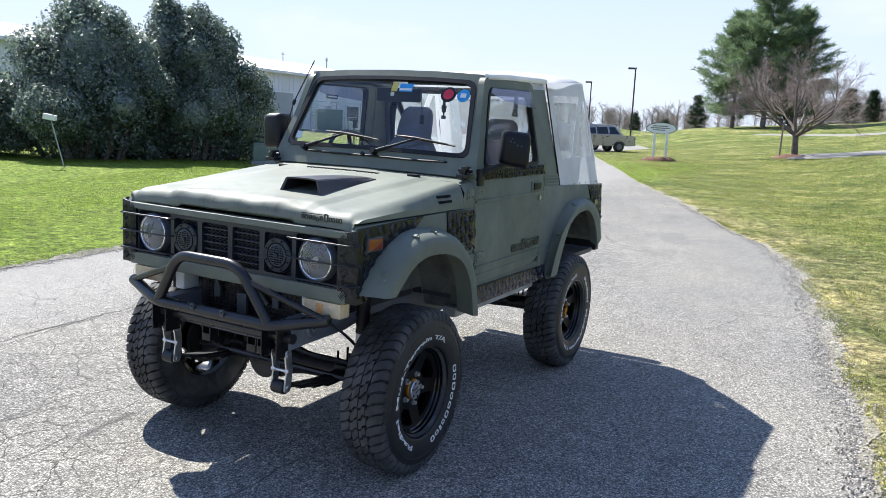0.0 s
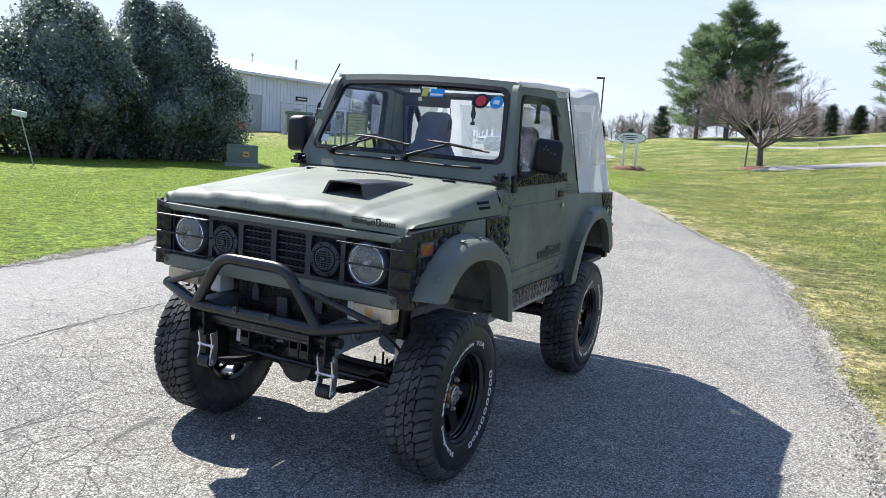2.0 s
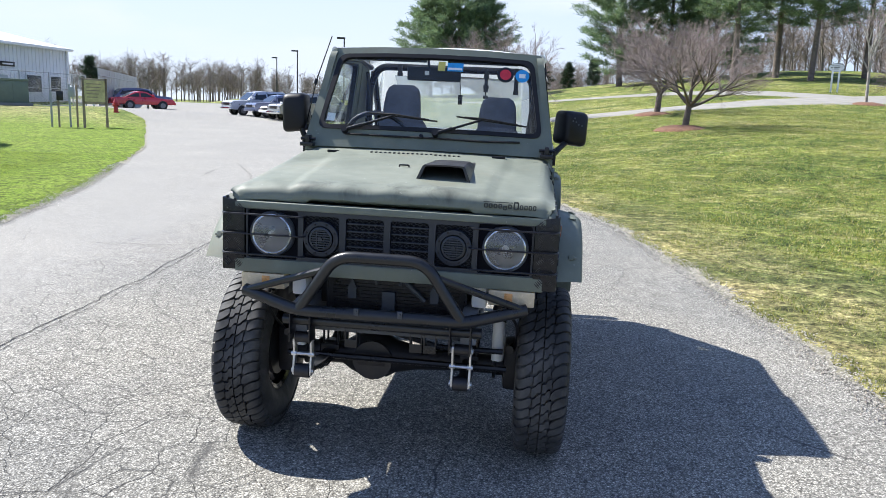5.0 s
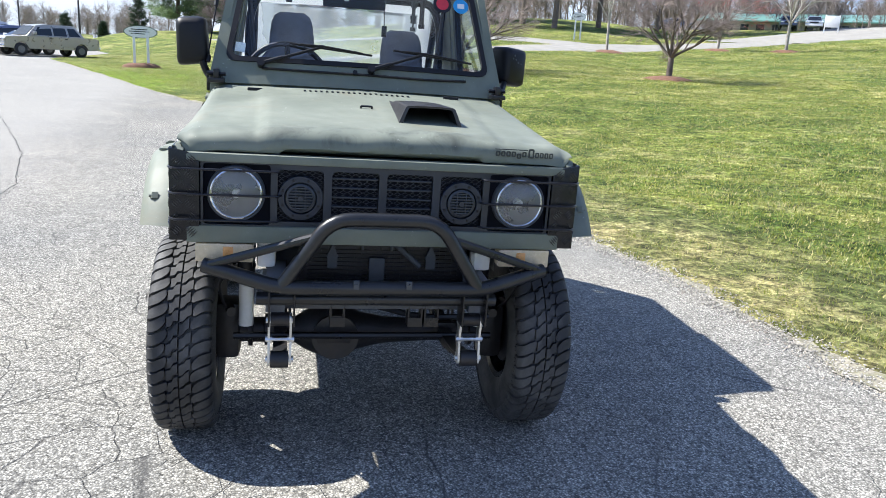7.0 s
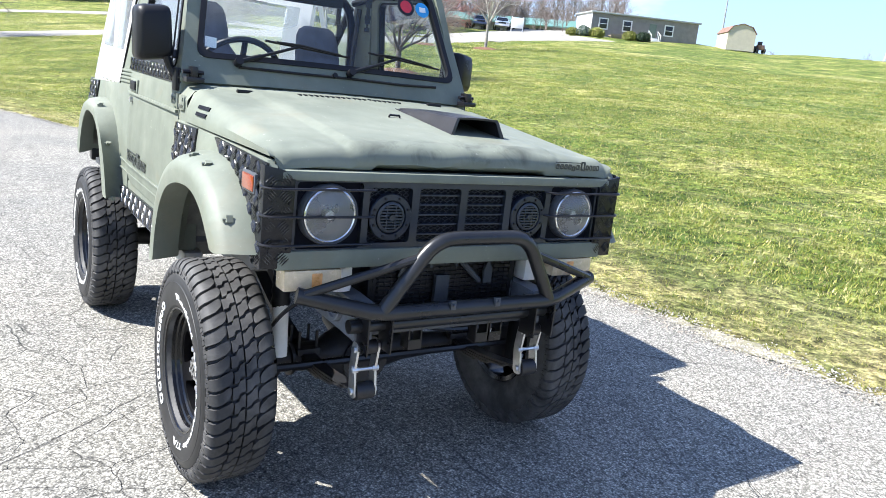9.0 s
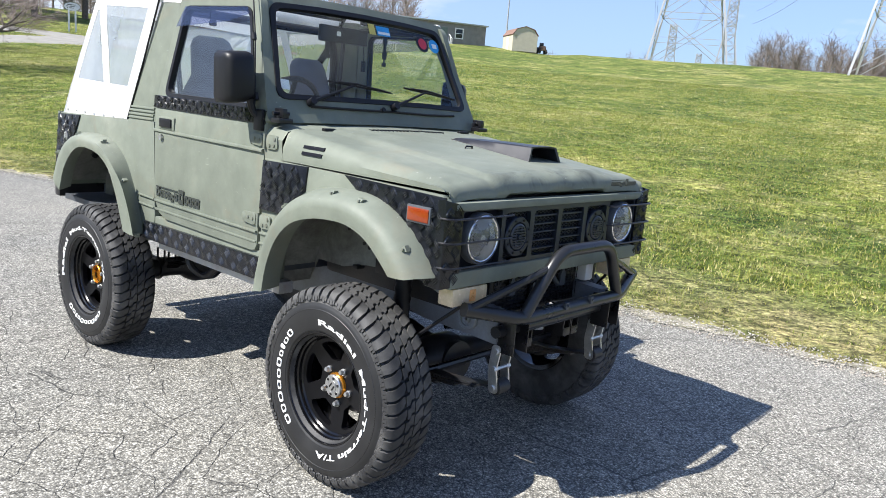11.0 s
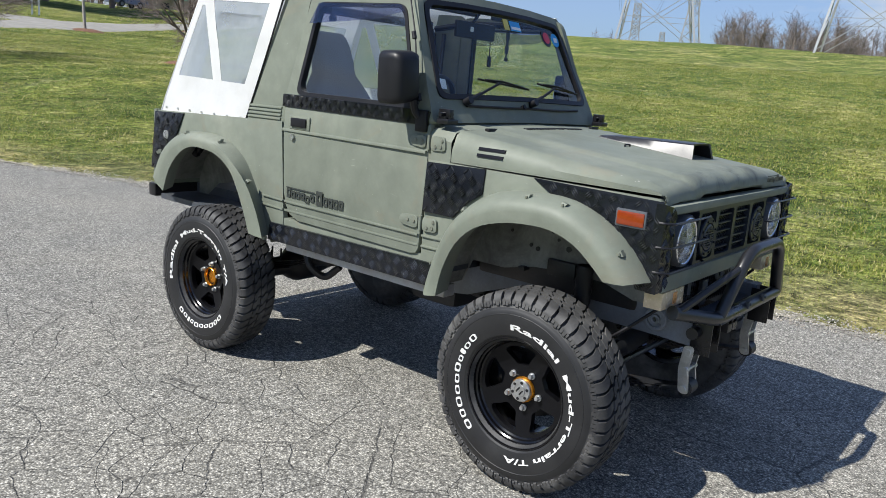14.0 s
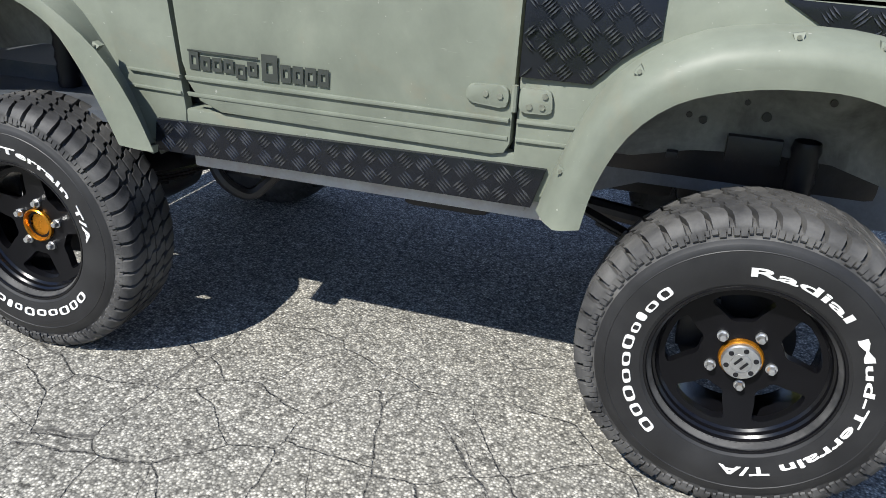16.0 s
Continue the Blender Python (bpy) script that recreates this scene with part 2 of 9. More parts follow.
def asphalt_mat():
    m, n, l, p = nodes_of("worn_asphalt")
    vec = n.new("ShaderNodeTexCoord").outputs["Object"]
    vor = n.new("ShaderNodeTexVoronoi")
    vor.inputs["Scale"].default_value = 112.0
    l.new(vec, vor.inputs["Vector"])
    stone = ramp_node(n, l, vor.outputs["Color"], [(0.0, (0.12, 0.117, 0.112)), (0.22, (0.28, 0.27, 0.255)), (0.6, (0.47, 0.453, 0.424)), (0.9, (0.64, 0.615, 0.57)), (1.0, (0.82, 0.79, 0.73))])
    gaps = ramp_node(n, l, vor.outputs["Distance"], [(0.0, (1.25,) * 3), (0.6, (0.4,) * 3)])
    c = mix_node(n, l, 1.0, stone, gaps, 'MULTIPLY')
    big = ramp_node(n, l, noise_node(n, l, vec, 0.45, 5.0, 0.6), [(0.3, (0.84, 0.85, 0.87)), (0.7, (1.14, 1.12, 1.08))])
    c = mix_node(n, l, 1.0, c, big, 'MULTIPLY')
    grain = ramp_node(n, l, noise_node(n, l, vec, 46.0, 3.0, 0.7), [(0.34, (0.62, 0.625, 0.6)), (0.5, (0.92, 0.925, 0.89)), (0.66, (1.3, 1.3, 1.24))])
    c = mix_node(n, l, 1.0, c, grain, 'MULTIPLY')
    mid = ramp_node(n, l, noise_node(n, l, vec, 7.0, 4.0), [(0.25, (0.86,) * 3), (0.75, (1.12,) * 3)])
    c = mix_node(n, l, 1.0, c, mid, 'MULTIPLY')
    sep = n.new("ShaderNodeSeparateXYZ")
    l.new(vec, sep.inputs["Vector"])
    warp = n.new("ShaderNodeTexNoise")
    warp.inputs["Scale"].default_value, warp.inputs["Detail"].default_value = 1.6, 6.0
    l.new(vec, warp.inputs["Vector"])
    wadd = n.new("ShaderNodeVectorMath")
    wadd.operation = 'MULTIPLY_ADD'
    wadd.inputs[1].default_value = (0.3, 0.3, 0.0)
    l.new(warp.outputs["Color"], wadd.inputs[0])
    l.new(vec, wadd.inputs[2])
    # older, smoother and paler surface west of the long joint
    west = n.new("ShaderNodeMapRange")
    west.inputs["From Min"].default_value, west.inputs["From Max"].default_value = -2.1, -3.6
    wsep = n.new("ShaderNodeMath")
    wsep.operation = 'MULTIPLY_ADD'
    wsep.inputs[1].default_value = 0.1
    l.new(sep.outputs["Y"], wsep.inputs[0])
    l.new(sep.outputs["X"], wsep.inputs[2])
    l.new(wsep.outputs["Value"], west.inputs["Value"])
    pale = mix_node(n, l, 0.42, c, (0.33, 0.32, 0.298))
    c = mix_node(n, l, west.outputs["Result"], c, pale)
    height = None
    # crazed wheel track along the long joint
    band = n.new("ShaderNodeMapRange")
    band.interpolation_type = 'SMOOTHSTEP'
    band.inputs["From Min"].default_value, band.inputs["From Max"].default_value = -4.3, -3.6
    l.new(sep.outputs["X"], band.inputs["Value"])
    band2 = n.new("ShaderNodeMapRange")
    band2.interpolation_type = 'SMOOTHSTEP'
    band2.inputs["From Min"].default_value, band2.inputs["From Max"].default_value = 0.4, -1.0
    l.new(sep.outputs["X"], band2.inputs["Value"])
    crazed = mix_node(n, l, 1.0, band.outputs["Result"], band2.outputs["Result"], 'MULTIPLY')
    for sc, width, lo, hi, where in ((0.5, 0.0026, 0.5, 0.6, 0.8), (2.3, 0.005, 0.44, 0.56, 0.3), (3.5, 0.0135, 0.0, 0.0, 0.45)):
        cv = n.new("ShaderNodeTexVoronoi")
        cv.feature = 'DISTANCE_TO_EDGE'
        cv.inputs["Scale"].default_value = sc
        l.new(wadd.outputs["Vector"], cv.inputs["Vector"])
        line = ramp_node(n, l, cv.outputs["Distance"], [(0.0, 1.0), (width, 0.0)])
        zone = ramp_node(n, l, noise_node(n, l, vec, where, 3.0), [(lo, 0.0), (hi, 1.0)]) if lo else mix_node(n, l, 1.0, crazed, ramp_node(n, l, noise_node(n, l, vec, 2.1, 4.0), [(0.28, 0.0), (0.46, 1.0)]), 'MULTIPLY')
        k = mix_node(n, l, 1.0, line, zone, 'MULTIPLY')
        height = k if height is None else mix_node(n, l, 1.0, height, k, 'LIGHTEN')
    fade = n.new("ShaderNodeMapRange")
    fade.inputs["From Min"].default_value, fade.inputs["From Max"].default_value = -0.7, 0.8
    fade.inputs["To Min"].default_value, fade.inputs["To Max"].default_value = 0.9, 0.7
    l.new(sep.outputs["Y"], fade.inputs["Value"])
    east = n.new("ShaderNodeMapRange")
    east.inputs["To Min"].default_value, east.inputs["To Max"].default_value = 1.0, 0.75
    l.new(west.outputs["Result"], east.inputs["Value"])
    height = mix_node(n, l, 1.0, height, east.outputs["Result"], 'MULTIPLY')
    c = mix_node(n, l, mix_node(n, l, 1.0, height, fade.outputs["Result"], 'MULTIPLY'), c, (0.065, 0.063, 0.06))
    l.new(c, p.inputs["Base Color"])
    p.inputs["Roughness"].default_value = 0.88
    p.inputs["Specular IOR Level"].default_value = 0.12
    inv = n.new("ShaderNodeInvert")
    l.new(height, inv.inputs["Color"])
    nb = bump_node(n, l, inv.outputs["Color"], 0.6, 0.01)
    hb = ramp_node(n, l, vor.outputs["Distance"], [(0.0, 1.0), (0.7, 0.0)])
    l.new(bump_node(n, l, hb, 0.55, 0.004, nb), p.inputs["Normal"])
    return m


def lawn_mat():
    m, n, l, p = nodes_of("spring_lawn")
    vec = n.new("ShaderNodeTexCoord").outputs["Object"]
    a = noise_node(n, l, vec, 0.11, 7.0, 0.66, 1.0)
    b = noise_node(n, l, vec, 1.3, 6.0, 0.68, 0.4)
    f = noise_node(n, l, vec, 26.0, 5.0, 0.75)
    c1 = ramp_node(n, l, a, [(0.38, (0.07, 0.125, 0.024)), (0.47, (0.17, 0.21, 0.04)), (0.55, (0.29, 0.29, 0.085)), (0.64, (0.42, 0.385, 0.18))])
    c2 = ramp_node(n, l, b, [(0.36, (0.07, 0.118, 0.02)), (0.5, (0.185, 0.225, 0.046)), (0.63, (0.42, 0.385, 0.18))])
    c = mix_node(n, l, 0.5, c1, c2)
    # darker green patches in stretched drifts
    dm = n.new("ShaderNodeMapping")
    dm.inputs["Scale"].default_value = (0.35, 0.8, 1.0)
    dm.inputs["Rotation"].default_value = (0, 0, radians(35))
    l.new(vec, dm.inputs["Vector"])
    drift = ramp_node(n, l, noise_node(n, l, dm.outputs["Vector"], 0.55, 5.0, 0.6, 0.4), [(0.5, 0.0), (0.6, 0.75)])
    c = mix_node(n, l, drift, c, (0.09, 0.132, 0.025))
    sep = n.new("ShaderNodeSeparateXYZ")
    l.new(vec, sep.inputs["Vector"])
    mr = n.new("ShaderNodeMapRange")
    mr.inputs["From Min"].default_value, mr.inputs["From Max"].default_value = -3.6, -5.2
    l.new(sep.outputs["X"], mr.inputs["Value"])
    # straw-coloured strip along the lane's east edge, which curves away as the square of y
    ym = n.new("ShaderNodeMath")
    ym.operation = 'MAXIMUM'
    ym.inputs[1].default_value = 0.0
    l.new(sep.outputs["Y"], ym.inputs[0])
    y2 = n.new("ShaderNodeMath")
    y2.operation = 'MULTIPLY'
    l.new(ym.outputs["Value"], y2.inputs[0])
    l.new(ym.outputs["Value"], y2.inputs[1])
    off = n.new("ShaderNodeMath")
    off.operation = 'MULTIPLY_ADD'
    off.inputs[1].default_value = 0.0195
    l.new(y2.outputs["Value"], off.inputs[0])
    l.new(sep.outputs["X"], off.inputs[2])
    rag = n.new("ShaderNodeMath")
    rag.operation = 'MULTIPLY_ADD'
    rag.inputs[1].default_value = 2.4
    l.new(b, rag.inputs[0])
    l.new(off.outputs["Value"], rag.inputs[2])
    strip = n.new("ShaderNodeMapRange")
    strip.interpolation_type = 'SMOOTHSTEP'
    strip.inputs["From Min"].default_value, strip.inputs["From Max"].default_value = 6.2, 4.3
    strip.inputs["To Max"].default_value = 0.56
    l.new(rag.outputs["Value"], strip.inputs["Value"])
    c = mix_node(n, l, strip.outputs["Result"], c, (0.40, 0.34, 0.17))
    # worn and rank patches a stride wide
    patch = noise_node(n, l, vec, 0.8, 6.0, 0.72, 0.8)
    c = mix_node(n, l, 1.0, c, ramp_node(n, l, patch, [(0.38, (0.5, 0.6, 0.48)), (0.5, (1.0,) * 3), (0.62, (1.45, 1.33, 1.42))]), 'MULTIPLY')
    # uneven tufts a hand wide, and paler dry ones between them
    tuft = noise_node(n, l, vec, 4.5, 6.0, 0.7, 0.6)
    c = mix_node(n, l, 1.0, c, ramp_node(n, l, tuft, [(0.38, (0.5, 0.55, 0.48)), (0.5, (1.0,) * 3), (0.62, (1.45, 1.4, 1.45))]), 'MULTIPLY')
    lush = mix_node(n, l, 0.84, c, (0.165, 0.262, 0.012))
    near = n.new("ShaderNodeMapRange")
    near.inputs["From Min"].default_value, near.inputs["From Max"].default_value = 42.0, 30.0
    l.new(sep.outputs["Y"], near.inputs["Value"])
    c = mix_node(n, l, mix_node(n, l, 1.0, mr.outputs["Result"], near.outputs["Result"], 'MULTIPLY'), c, lush)
    c3 = ramp_node(n, l, f, [(0.34, (0.18,) * 3), (0.64, (1.36,) * 3)])
    g2 = ramp_node(n, l, noise_node(n, l, vec, 6.5, 6.0, 0.75, 0.5), [(0.38, (0.36,) * 3), (0.62, (1.55,) * 3)])
    c = mix_node(n, l, 1.0, c, g2, 'MULTIPLY')
    c = mix_node(n, l, 1.0, c, c3, 'MULTIPLY')
    speck = ramp_node(n, l, noise_node(n, l, vec, 11.0, 3.0, 0.7), [(0.64, 0.0), (0.72, 0.3)])
    c = mix_node(n, l, speck, c, (0.5, 0.46, 0.27))
    l.new(c, p.inputs["Base Color"])
    p.inputs["Roughness"].default_value = 0.9
    p.inputs["Specular IOR Level"].default_value = 0.15
    l.new(bump_node(n, l, f, 0.9, 0.05), p.inputs["Normal"])
    return m


def blade_mat(name, cols, trans=0.35, rough=0.5, spec=0.4):
    """Leaves and blades: colour by island, a share of light passing through."""
    m, n, l, p = nodes_of(name)
    geo = n.new("ShaderNodeNewGeometry")
    vec = n.new("ShaderNodeTexCoord").outputs["Object"]
    c = ramp_node(n, l, geo.outputs["Random Per Island"], [(i / (len(cols) - 1), k) for i, k in enumerate(cols)])
    v = ramp_node(n, l, noise_node(n, l, vec, 0.7, 4.0), [(0.3, (0.75,) * 3), (0.7, (1.2,) * 3)])
    c = mix_node(n, l, 1.0, c, v, 'MULTIPLY')
    l.new(c, p.inputs["Base Color"])
    p.inputs["Roughness"].default_value = rough
    p.inputs["Specular IOR Level"].default_value = spec
    tl = n.new("ShaderNodeBsdfTranslucent")
    l.new(c, tl.inputs["Color"])
    mx = n.new("ShaderNodeMixShader")
    mx.inputs["Fac"].default_value = trans
    l.new(p.outputs["BSDF"], mx.inputs[1])
    l.new(tl.outputs["BSDF"], mx.inputs[2])
    l.new(mx.outputs["Shader"], n["Material Output"].inputs["Surface"])
    return m


M_ASPHALT = asphalt_mat()
M_LAWN = lawn_mat()
M_GRASS = blade_mat("grass_blades", [(0.1, 0.155, 0.016), (0.175, 0.22, 0.026), (0.24, 0.265, 0.04), (0.36, 0.335, 0.08), (0.58, 0.5, 0.25)], 0.35)
M_PAINT = paint_mat()
M_BOLT = mat("painted_bolt", (0.2, 0.21, 0.17), 0.4, 0.2, 0.2, 60, 200, 0.1, 0.0005, (0.05, 0.05, 0.04), 0.5)
M_REFLECT = mat("lamp_reflector", (0.78, 0.78, 0.77), 0.2, 0.9, 0.1, 40, 90, 0.2, 0.001)
M_SCOOP = mat("faded_black_scoop", (0.014, 0.013, 0.015), 0.36, 0, 0.25, 9, 120, 0.08, 0.001, (0.06, 0.055, 0.055), 0.3, spec=0.6)
M_PLATE = mat("black_tread_plate", (0.005, 0.0062, 0.0095), 0.26, 0.0, 0.2, 9, 150, 0.05, 0.001, (0.02, 0.02, 0.023), 0.2, spec=0.4)
M_BLACK = mat("satin_black_paint", (0.008, 0.008, 0.01), 0.3, 0, 0.2, 8, 120, 0.08, 0.001, (0.03, 0.028, 0.026), 0.2, spec=0.45)
M_NAVY = mat("dark_panel_paint", (0.004, 0.005, 0.010), 0.75, 0, 0.2, 8, 120, 0.05, spec=0.15)
M_GRILLE = mat("blue_black_grille_paint", (0.017, 0.023, 0.034), 0.38, 0, 0.15, 9, 120, 0.06, 0.001, (0.05, 0.05, 0.05), 0.3)
M_MESH = mat("black_mesh_paint", (0.019, 0.025, 0.038), 0.35, 0.2, 0.15, 30, 150, 0.05)
M_BAR = mat("worn_black_bar_paint", (0.012, 0.0125, 0.014), 0.3, 0, 0.25, 9, 120, 0.08, 0.001, (0.05, 0.048, 0.046), 0.25, spec=0.5)
# bars made paler than the plate to suggest sun glints on them
M_PLATEBAR = mat("pale_glint_tread_bar", (0.02, 0.022, 0.026), 0.22, 0.0, 0.2, 40, 150, 0.03, 0.0005, (0.07, 0.07, 0.07), 0.4, spec=1.0)
M_PLASTIC = mat("black_plastic", (0.009, 0.009, 0.011), 0.45, 0, 0.15, 12, 200, 0.15, 0.0006, spec=0.3)
M_RUBBER = mat("dusty_rubber", (0.026, 0.026, 0.027), 0.7, 0, 0.3, 9, 140, 0.3, 0.001, (0.14, 0.136, 0.13), 0.75)
M_SIDEWALL = mat("tyre_sidewall", (0.011, 0.011, 0.012), 0.5, 0, 0.2, 9, 140, 0.1, 0.001, (0.03, 0.03, 0.03), 0.4)
M_LETTER = mat("raised_white_rubber", (0.72, 0.72, 0.7), 0.7, 0, 0.12, 30, 200, 0.1, 0.0005, (0.4, 0.38, 0.34), 0.3)
M_RIM = mat("gloss_black_alloy", (0.004, 0.004, 0.005), 0.16, 0, 0.1, 9, 90, 0.02, 0.0005, spec=0.4)
M_SPOKE = mat("satin_black_alloy", (0.004, 0.004, 0.005), 0.36, 0, 0.1, 9, 90, 0.02, 0.0005, spec=0.2)
M_GOLD = mat("orange_anodised_metal", (0.62, 0.25, 0.02), 0.28, 0.85, 0.12, 20, 150, 0.05, 0.0005)
M_STEEL = mat("bright_zinc_steel", (0.62, 0.63, 0.64), 0.33, 0.9, 0.15, 25, 160, 0.1, 0.0005, (0.3, 0.27, 0.23), 0.4)
M_CHASSIS = mat("dusty_chassis_paint", (0.055, 0.063, 0.075), 0.55, 0, 0.25, 7, 90, 0.2, 0.001, (0.12, 0.1, 0.08), 0.4)
# chassis colour again, made paler for the light the rails catch
M_RAIL = mat("blue_grey_rail_paint", (0.15, 0.165, 0.19), 0.45, 0, 0.2, 7, 90, 0.2, 0.001, (0.09, 0.08, 0.07), 0.5)
M_GREASE = mat("greasy_black_steel", (0.018, 0.019, 0.022), 0.45, 0.2, 0.3, 9, 80, 0.3, 0.002, (0.07, 0.05, 0.04), 0.4)
M_INNER = mat("primer_inner_wing", (0.22, 0.22, 0.2), 0.75, 0, 0.2, 7, 70, 0.2, 0.001, (0.03, 0.027, 0.024), 0.95)
M_UNDER = mat("pale_grey_sill", (0.4, 0.4, 0.39), 0.6, 0, 0.12, 10, 90, 0.15, 0.001, (0.2, 0.1, 0.05), 0.5)
M_CANVAS = canvas_mat()
M_SEAT = mat("dark_blue_grey_fabric", (0.075, 0.09, 0.135), 0.85, 0, 0.2, 12, 400, 0.5, 0.001)
M_DASH = mat("dark_vinyl", (0.02, 0.021, 0.025), 0.6, 0, 0.15, 12, 300, 0.3, 0.0008)
M_GLASS = pane_mat("windscreen_glass", (0.93, 0.97, 0.96))
M_SIDEGLASS = pane_mat("side_glass", (0.92, 0.95, 0.96))
M_VISOR = pane_mat("smoked_visor", (0.72, 0.72, 0.82), 0.05)
M_CLEAR = pane_mat("clear_vinyl_window", (0.86, 0.9, 0.92), 0.08, 0.42, (0.62, 0.67, 0.7))
M_LENS = pane_mat("headlight_glass", (0.93, 0.95, 0.95), 0.03, 0.3, (0.82, 0.83, 0.82))
M_CHROME = mat("chrome", (0.85, 0.86, 0.87), 0.08, 1.0, 0.03, 10, 50, 0.0)
M_AMBER = mat("amber_lens", (0.21, 0.03, 0.004), 0.2, 0, 0.12, 60, 200, 0.3, 0.001, coat=0.6)
M_CREAM = mat("yellowed_clear_lens", (0.62, 0.5, 0.33), 0.25, 0, 0.1, 40, 180, 0.3, 0.001, coat=0.5)
M_ORANGE = mat("orange_bulb_area", (0.75, 0.36, 0.12), 0.3, 0, 0.12, 60, 180, 0.2, 0.001)
M_WHITE = mat("white_paint", (0.78, 0.78, 0.77), 0.5, 0, 0.06, 5, 60, 0.05, 0.001, (0.5, 0.48, 0.44), 0.3)
M_DARKTEXT = mat("dark_decal", (0.03, 0.035, 0.03), 0.55, 0, 0.1, 20, 80, 0.0)
M_RED = mat("red_decal", (0.62, 0.03, 0.05), 0.4, 0, 0.08, 20, 80, 0.0)
M_BLUE = mat("blue_decal", (0.03, 0.3, 0.66), 0.4, 0, 0.08, 20, 80, 0.0)
M_YELLOW = mat("yellow_decal", (0.6, 0.5, 0.12), 0.5, 0, 0.08, 20, 80, 0.0)
M_BARK = mat("grey_brown_bark", (0.15, 0.12, 0.1), 0.9, 0, 0.3, 4, 40, 0.7, 0.01)
M_TWIG = mat("reddish_grey_twigs", (0.25, 0.2, 0.185), 0.85, 0, 0.2, 4, 40, 0.2, 0.003)
M_PALEBARK = mat("pale_bark", (0.34, 0.31, 0.27), 0.9, 0, 0.25, 4, 40, 0.5, 0.01)
M_REDBUD = mat("red_budding_twigs", (0.36, 0.13, 0.12), 0.85, 0, 0.2, 4, 40, 0.2, 0.003)
M_FARWOOD = mat("far_bare_wood", (0.2, 0.165, 0.145), 0.9, 0, 0.25, 0.2, 2, 0.0)
M_GRASSW = blade_mat("lush_grass_blades", [(0.1, 0.17, 0.012), (0.155, 0.235, 0.016), (0.21, 0.29, 0.022), (0.3, 0.35, 0.05)], 0.4)
# last, palest leaf colour paints in the glints off the foliage
M_HOLLY = blade_mat("holly_leaves", [(0.06, 0.095, 0.072), (0.12, 0.165, 0.128), (0.21, 0.265, 0.205), (0.42, 0.46, 0.4)], 0.5, 0.22, 1.0)
M_PINE = blade_mat("pine_needles", [(0.10, 0.165, 0.09), (0.165, 0.24, 0.12), (0.25, 0.32, 0.165)], 0.45)
M_CYPRESS = blade_mat("dark_conifer", [(0.02, 0.045, 0.022), (0.04, 0.065, 0.03)], 0.15)
M_SHRUB = blade_mat("yellow_green_shrub", [(0.16, 0.2, 0.03), (0.25, 0.27, 0.06), (0.3, 0.28, 0.09)], 0.2)
M_MULCH = mat("brown_mulch", (0.17, 0.085, 0.05), 0.95, 0, 0.35, 8, 60, 0.9, 0.02)
M_CONCRETE = mat("pale_concrete", (0.27, 0.26, 0.236), 0.9, 0, 0.14, 1.2, 40, 0.3, 0.003, spec=0.1)
M_GRIT = blade_mat("mixed_grit", [(0.16, 0.15, 0.135), (0.3, 0.285, 0.25), (0.42, 0.39, 0.33), (0.55, 0.52, 0.46)], 0.0)
M_DIRT = mat("pale_gritty_soil", (0.29, 0.265, 0.21), 0.95, 0, 0.5, 14, 90, 1.0, 0.012, (0.13, 0.135, 0.05), 0.9)
M_GRAVEL = mat("loose_gravel", (0.36, 0.32, 0.27), 0.9, 0, 0.4, 3, 50, 0.2, 0.002)
M_METALWALL = mat("pale_grey_steel_cladding", (0.7, 0.71, 0.72), 0.5, 0, 0.05, 0.6, 8, 0.05)
M_METALROOF = mat("grey_green_steel_roof", (0.36, 0.39, 0.38), 0.45, 0, 0.07, 0.6, 8, 0.05)
M_PALEROOF = mat("pale_ribbed_steel_roof", (0.55, 0.56, 0.56), 0.45, 0, 0.07, 0.6, 8, 0.05)
M_GREENROOF = mat("green_steel_roof", (0.1, 0.22, 0.19), 0.5, 0, 0.07, 0.6, 8, 0.05)
M_WINDOW = mat("dark_window_glass", (0.025, 0.03, 0.035), 0.08, 0, 0.1, 2, 20, 0.0)
M_UTILITY = mat("utility_green_paint", (0.14, 0.18, 0.14), 0.5, 0, 0.08, 3, 40, 0.05)
M_GALV = mat("galvanised_steel", (0.36, 0.37, 0.38), 0.5, 0.4, 0.1, 6, 60, 0.05)
M_WOOD = mat("weathered_wood", (0.3, 0.24, 0.17), 0.85, 0, 0.2, 6, 60, 0.4, 0.003)
M_BOARD = mat("faded_notice_sheet", (0.5, 0.44, 0.22), 0.7, 0, 0.25, 5, 30, 0.0)
M_HYDRANT = mat("red_hydrant_paint", (0.42, 0.03, 0.035), 0.45, 0, 0.12, 9, 60, 0.05)
M_SIDING = mat("grey_wood_siding", (0.24, 0.23, 0.215), 0.8, 0, 0.14, 1.5, 20, 0.3, 0.004)
M_SHED = mat("cream_shed_panels", (0.5, 0.46, 0.36), 0.75, 0, 0.06, 2, 20, 0.1)
M_SHEDROOF = mat("brown_shingles", (0.2, 0.12, 0.09), 0.85, 0, 0.15, 3, 20, 0.3, 0.005)
M_LAMPPOST = mat("dark_bronze_post", (0.03, 0.028, 0.027), 0.5, 0, 0.1, 6, 60, 0.0)
M_TAN = mat("silver_tan_car_paint", (0.38, 0.36, 0.32), 0.3, 0.5, 0.03, 3, 40, 0.0, coat=0.6)
M_SILVER = mat("silver_car_paint", (0.5, 0.51, 0.53), 0.3, 0.6, 0.03, 3, 40, 0.0, coat=0.6)
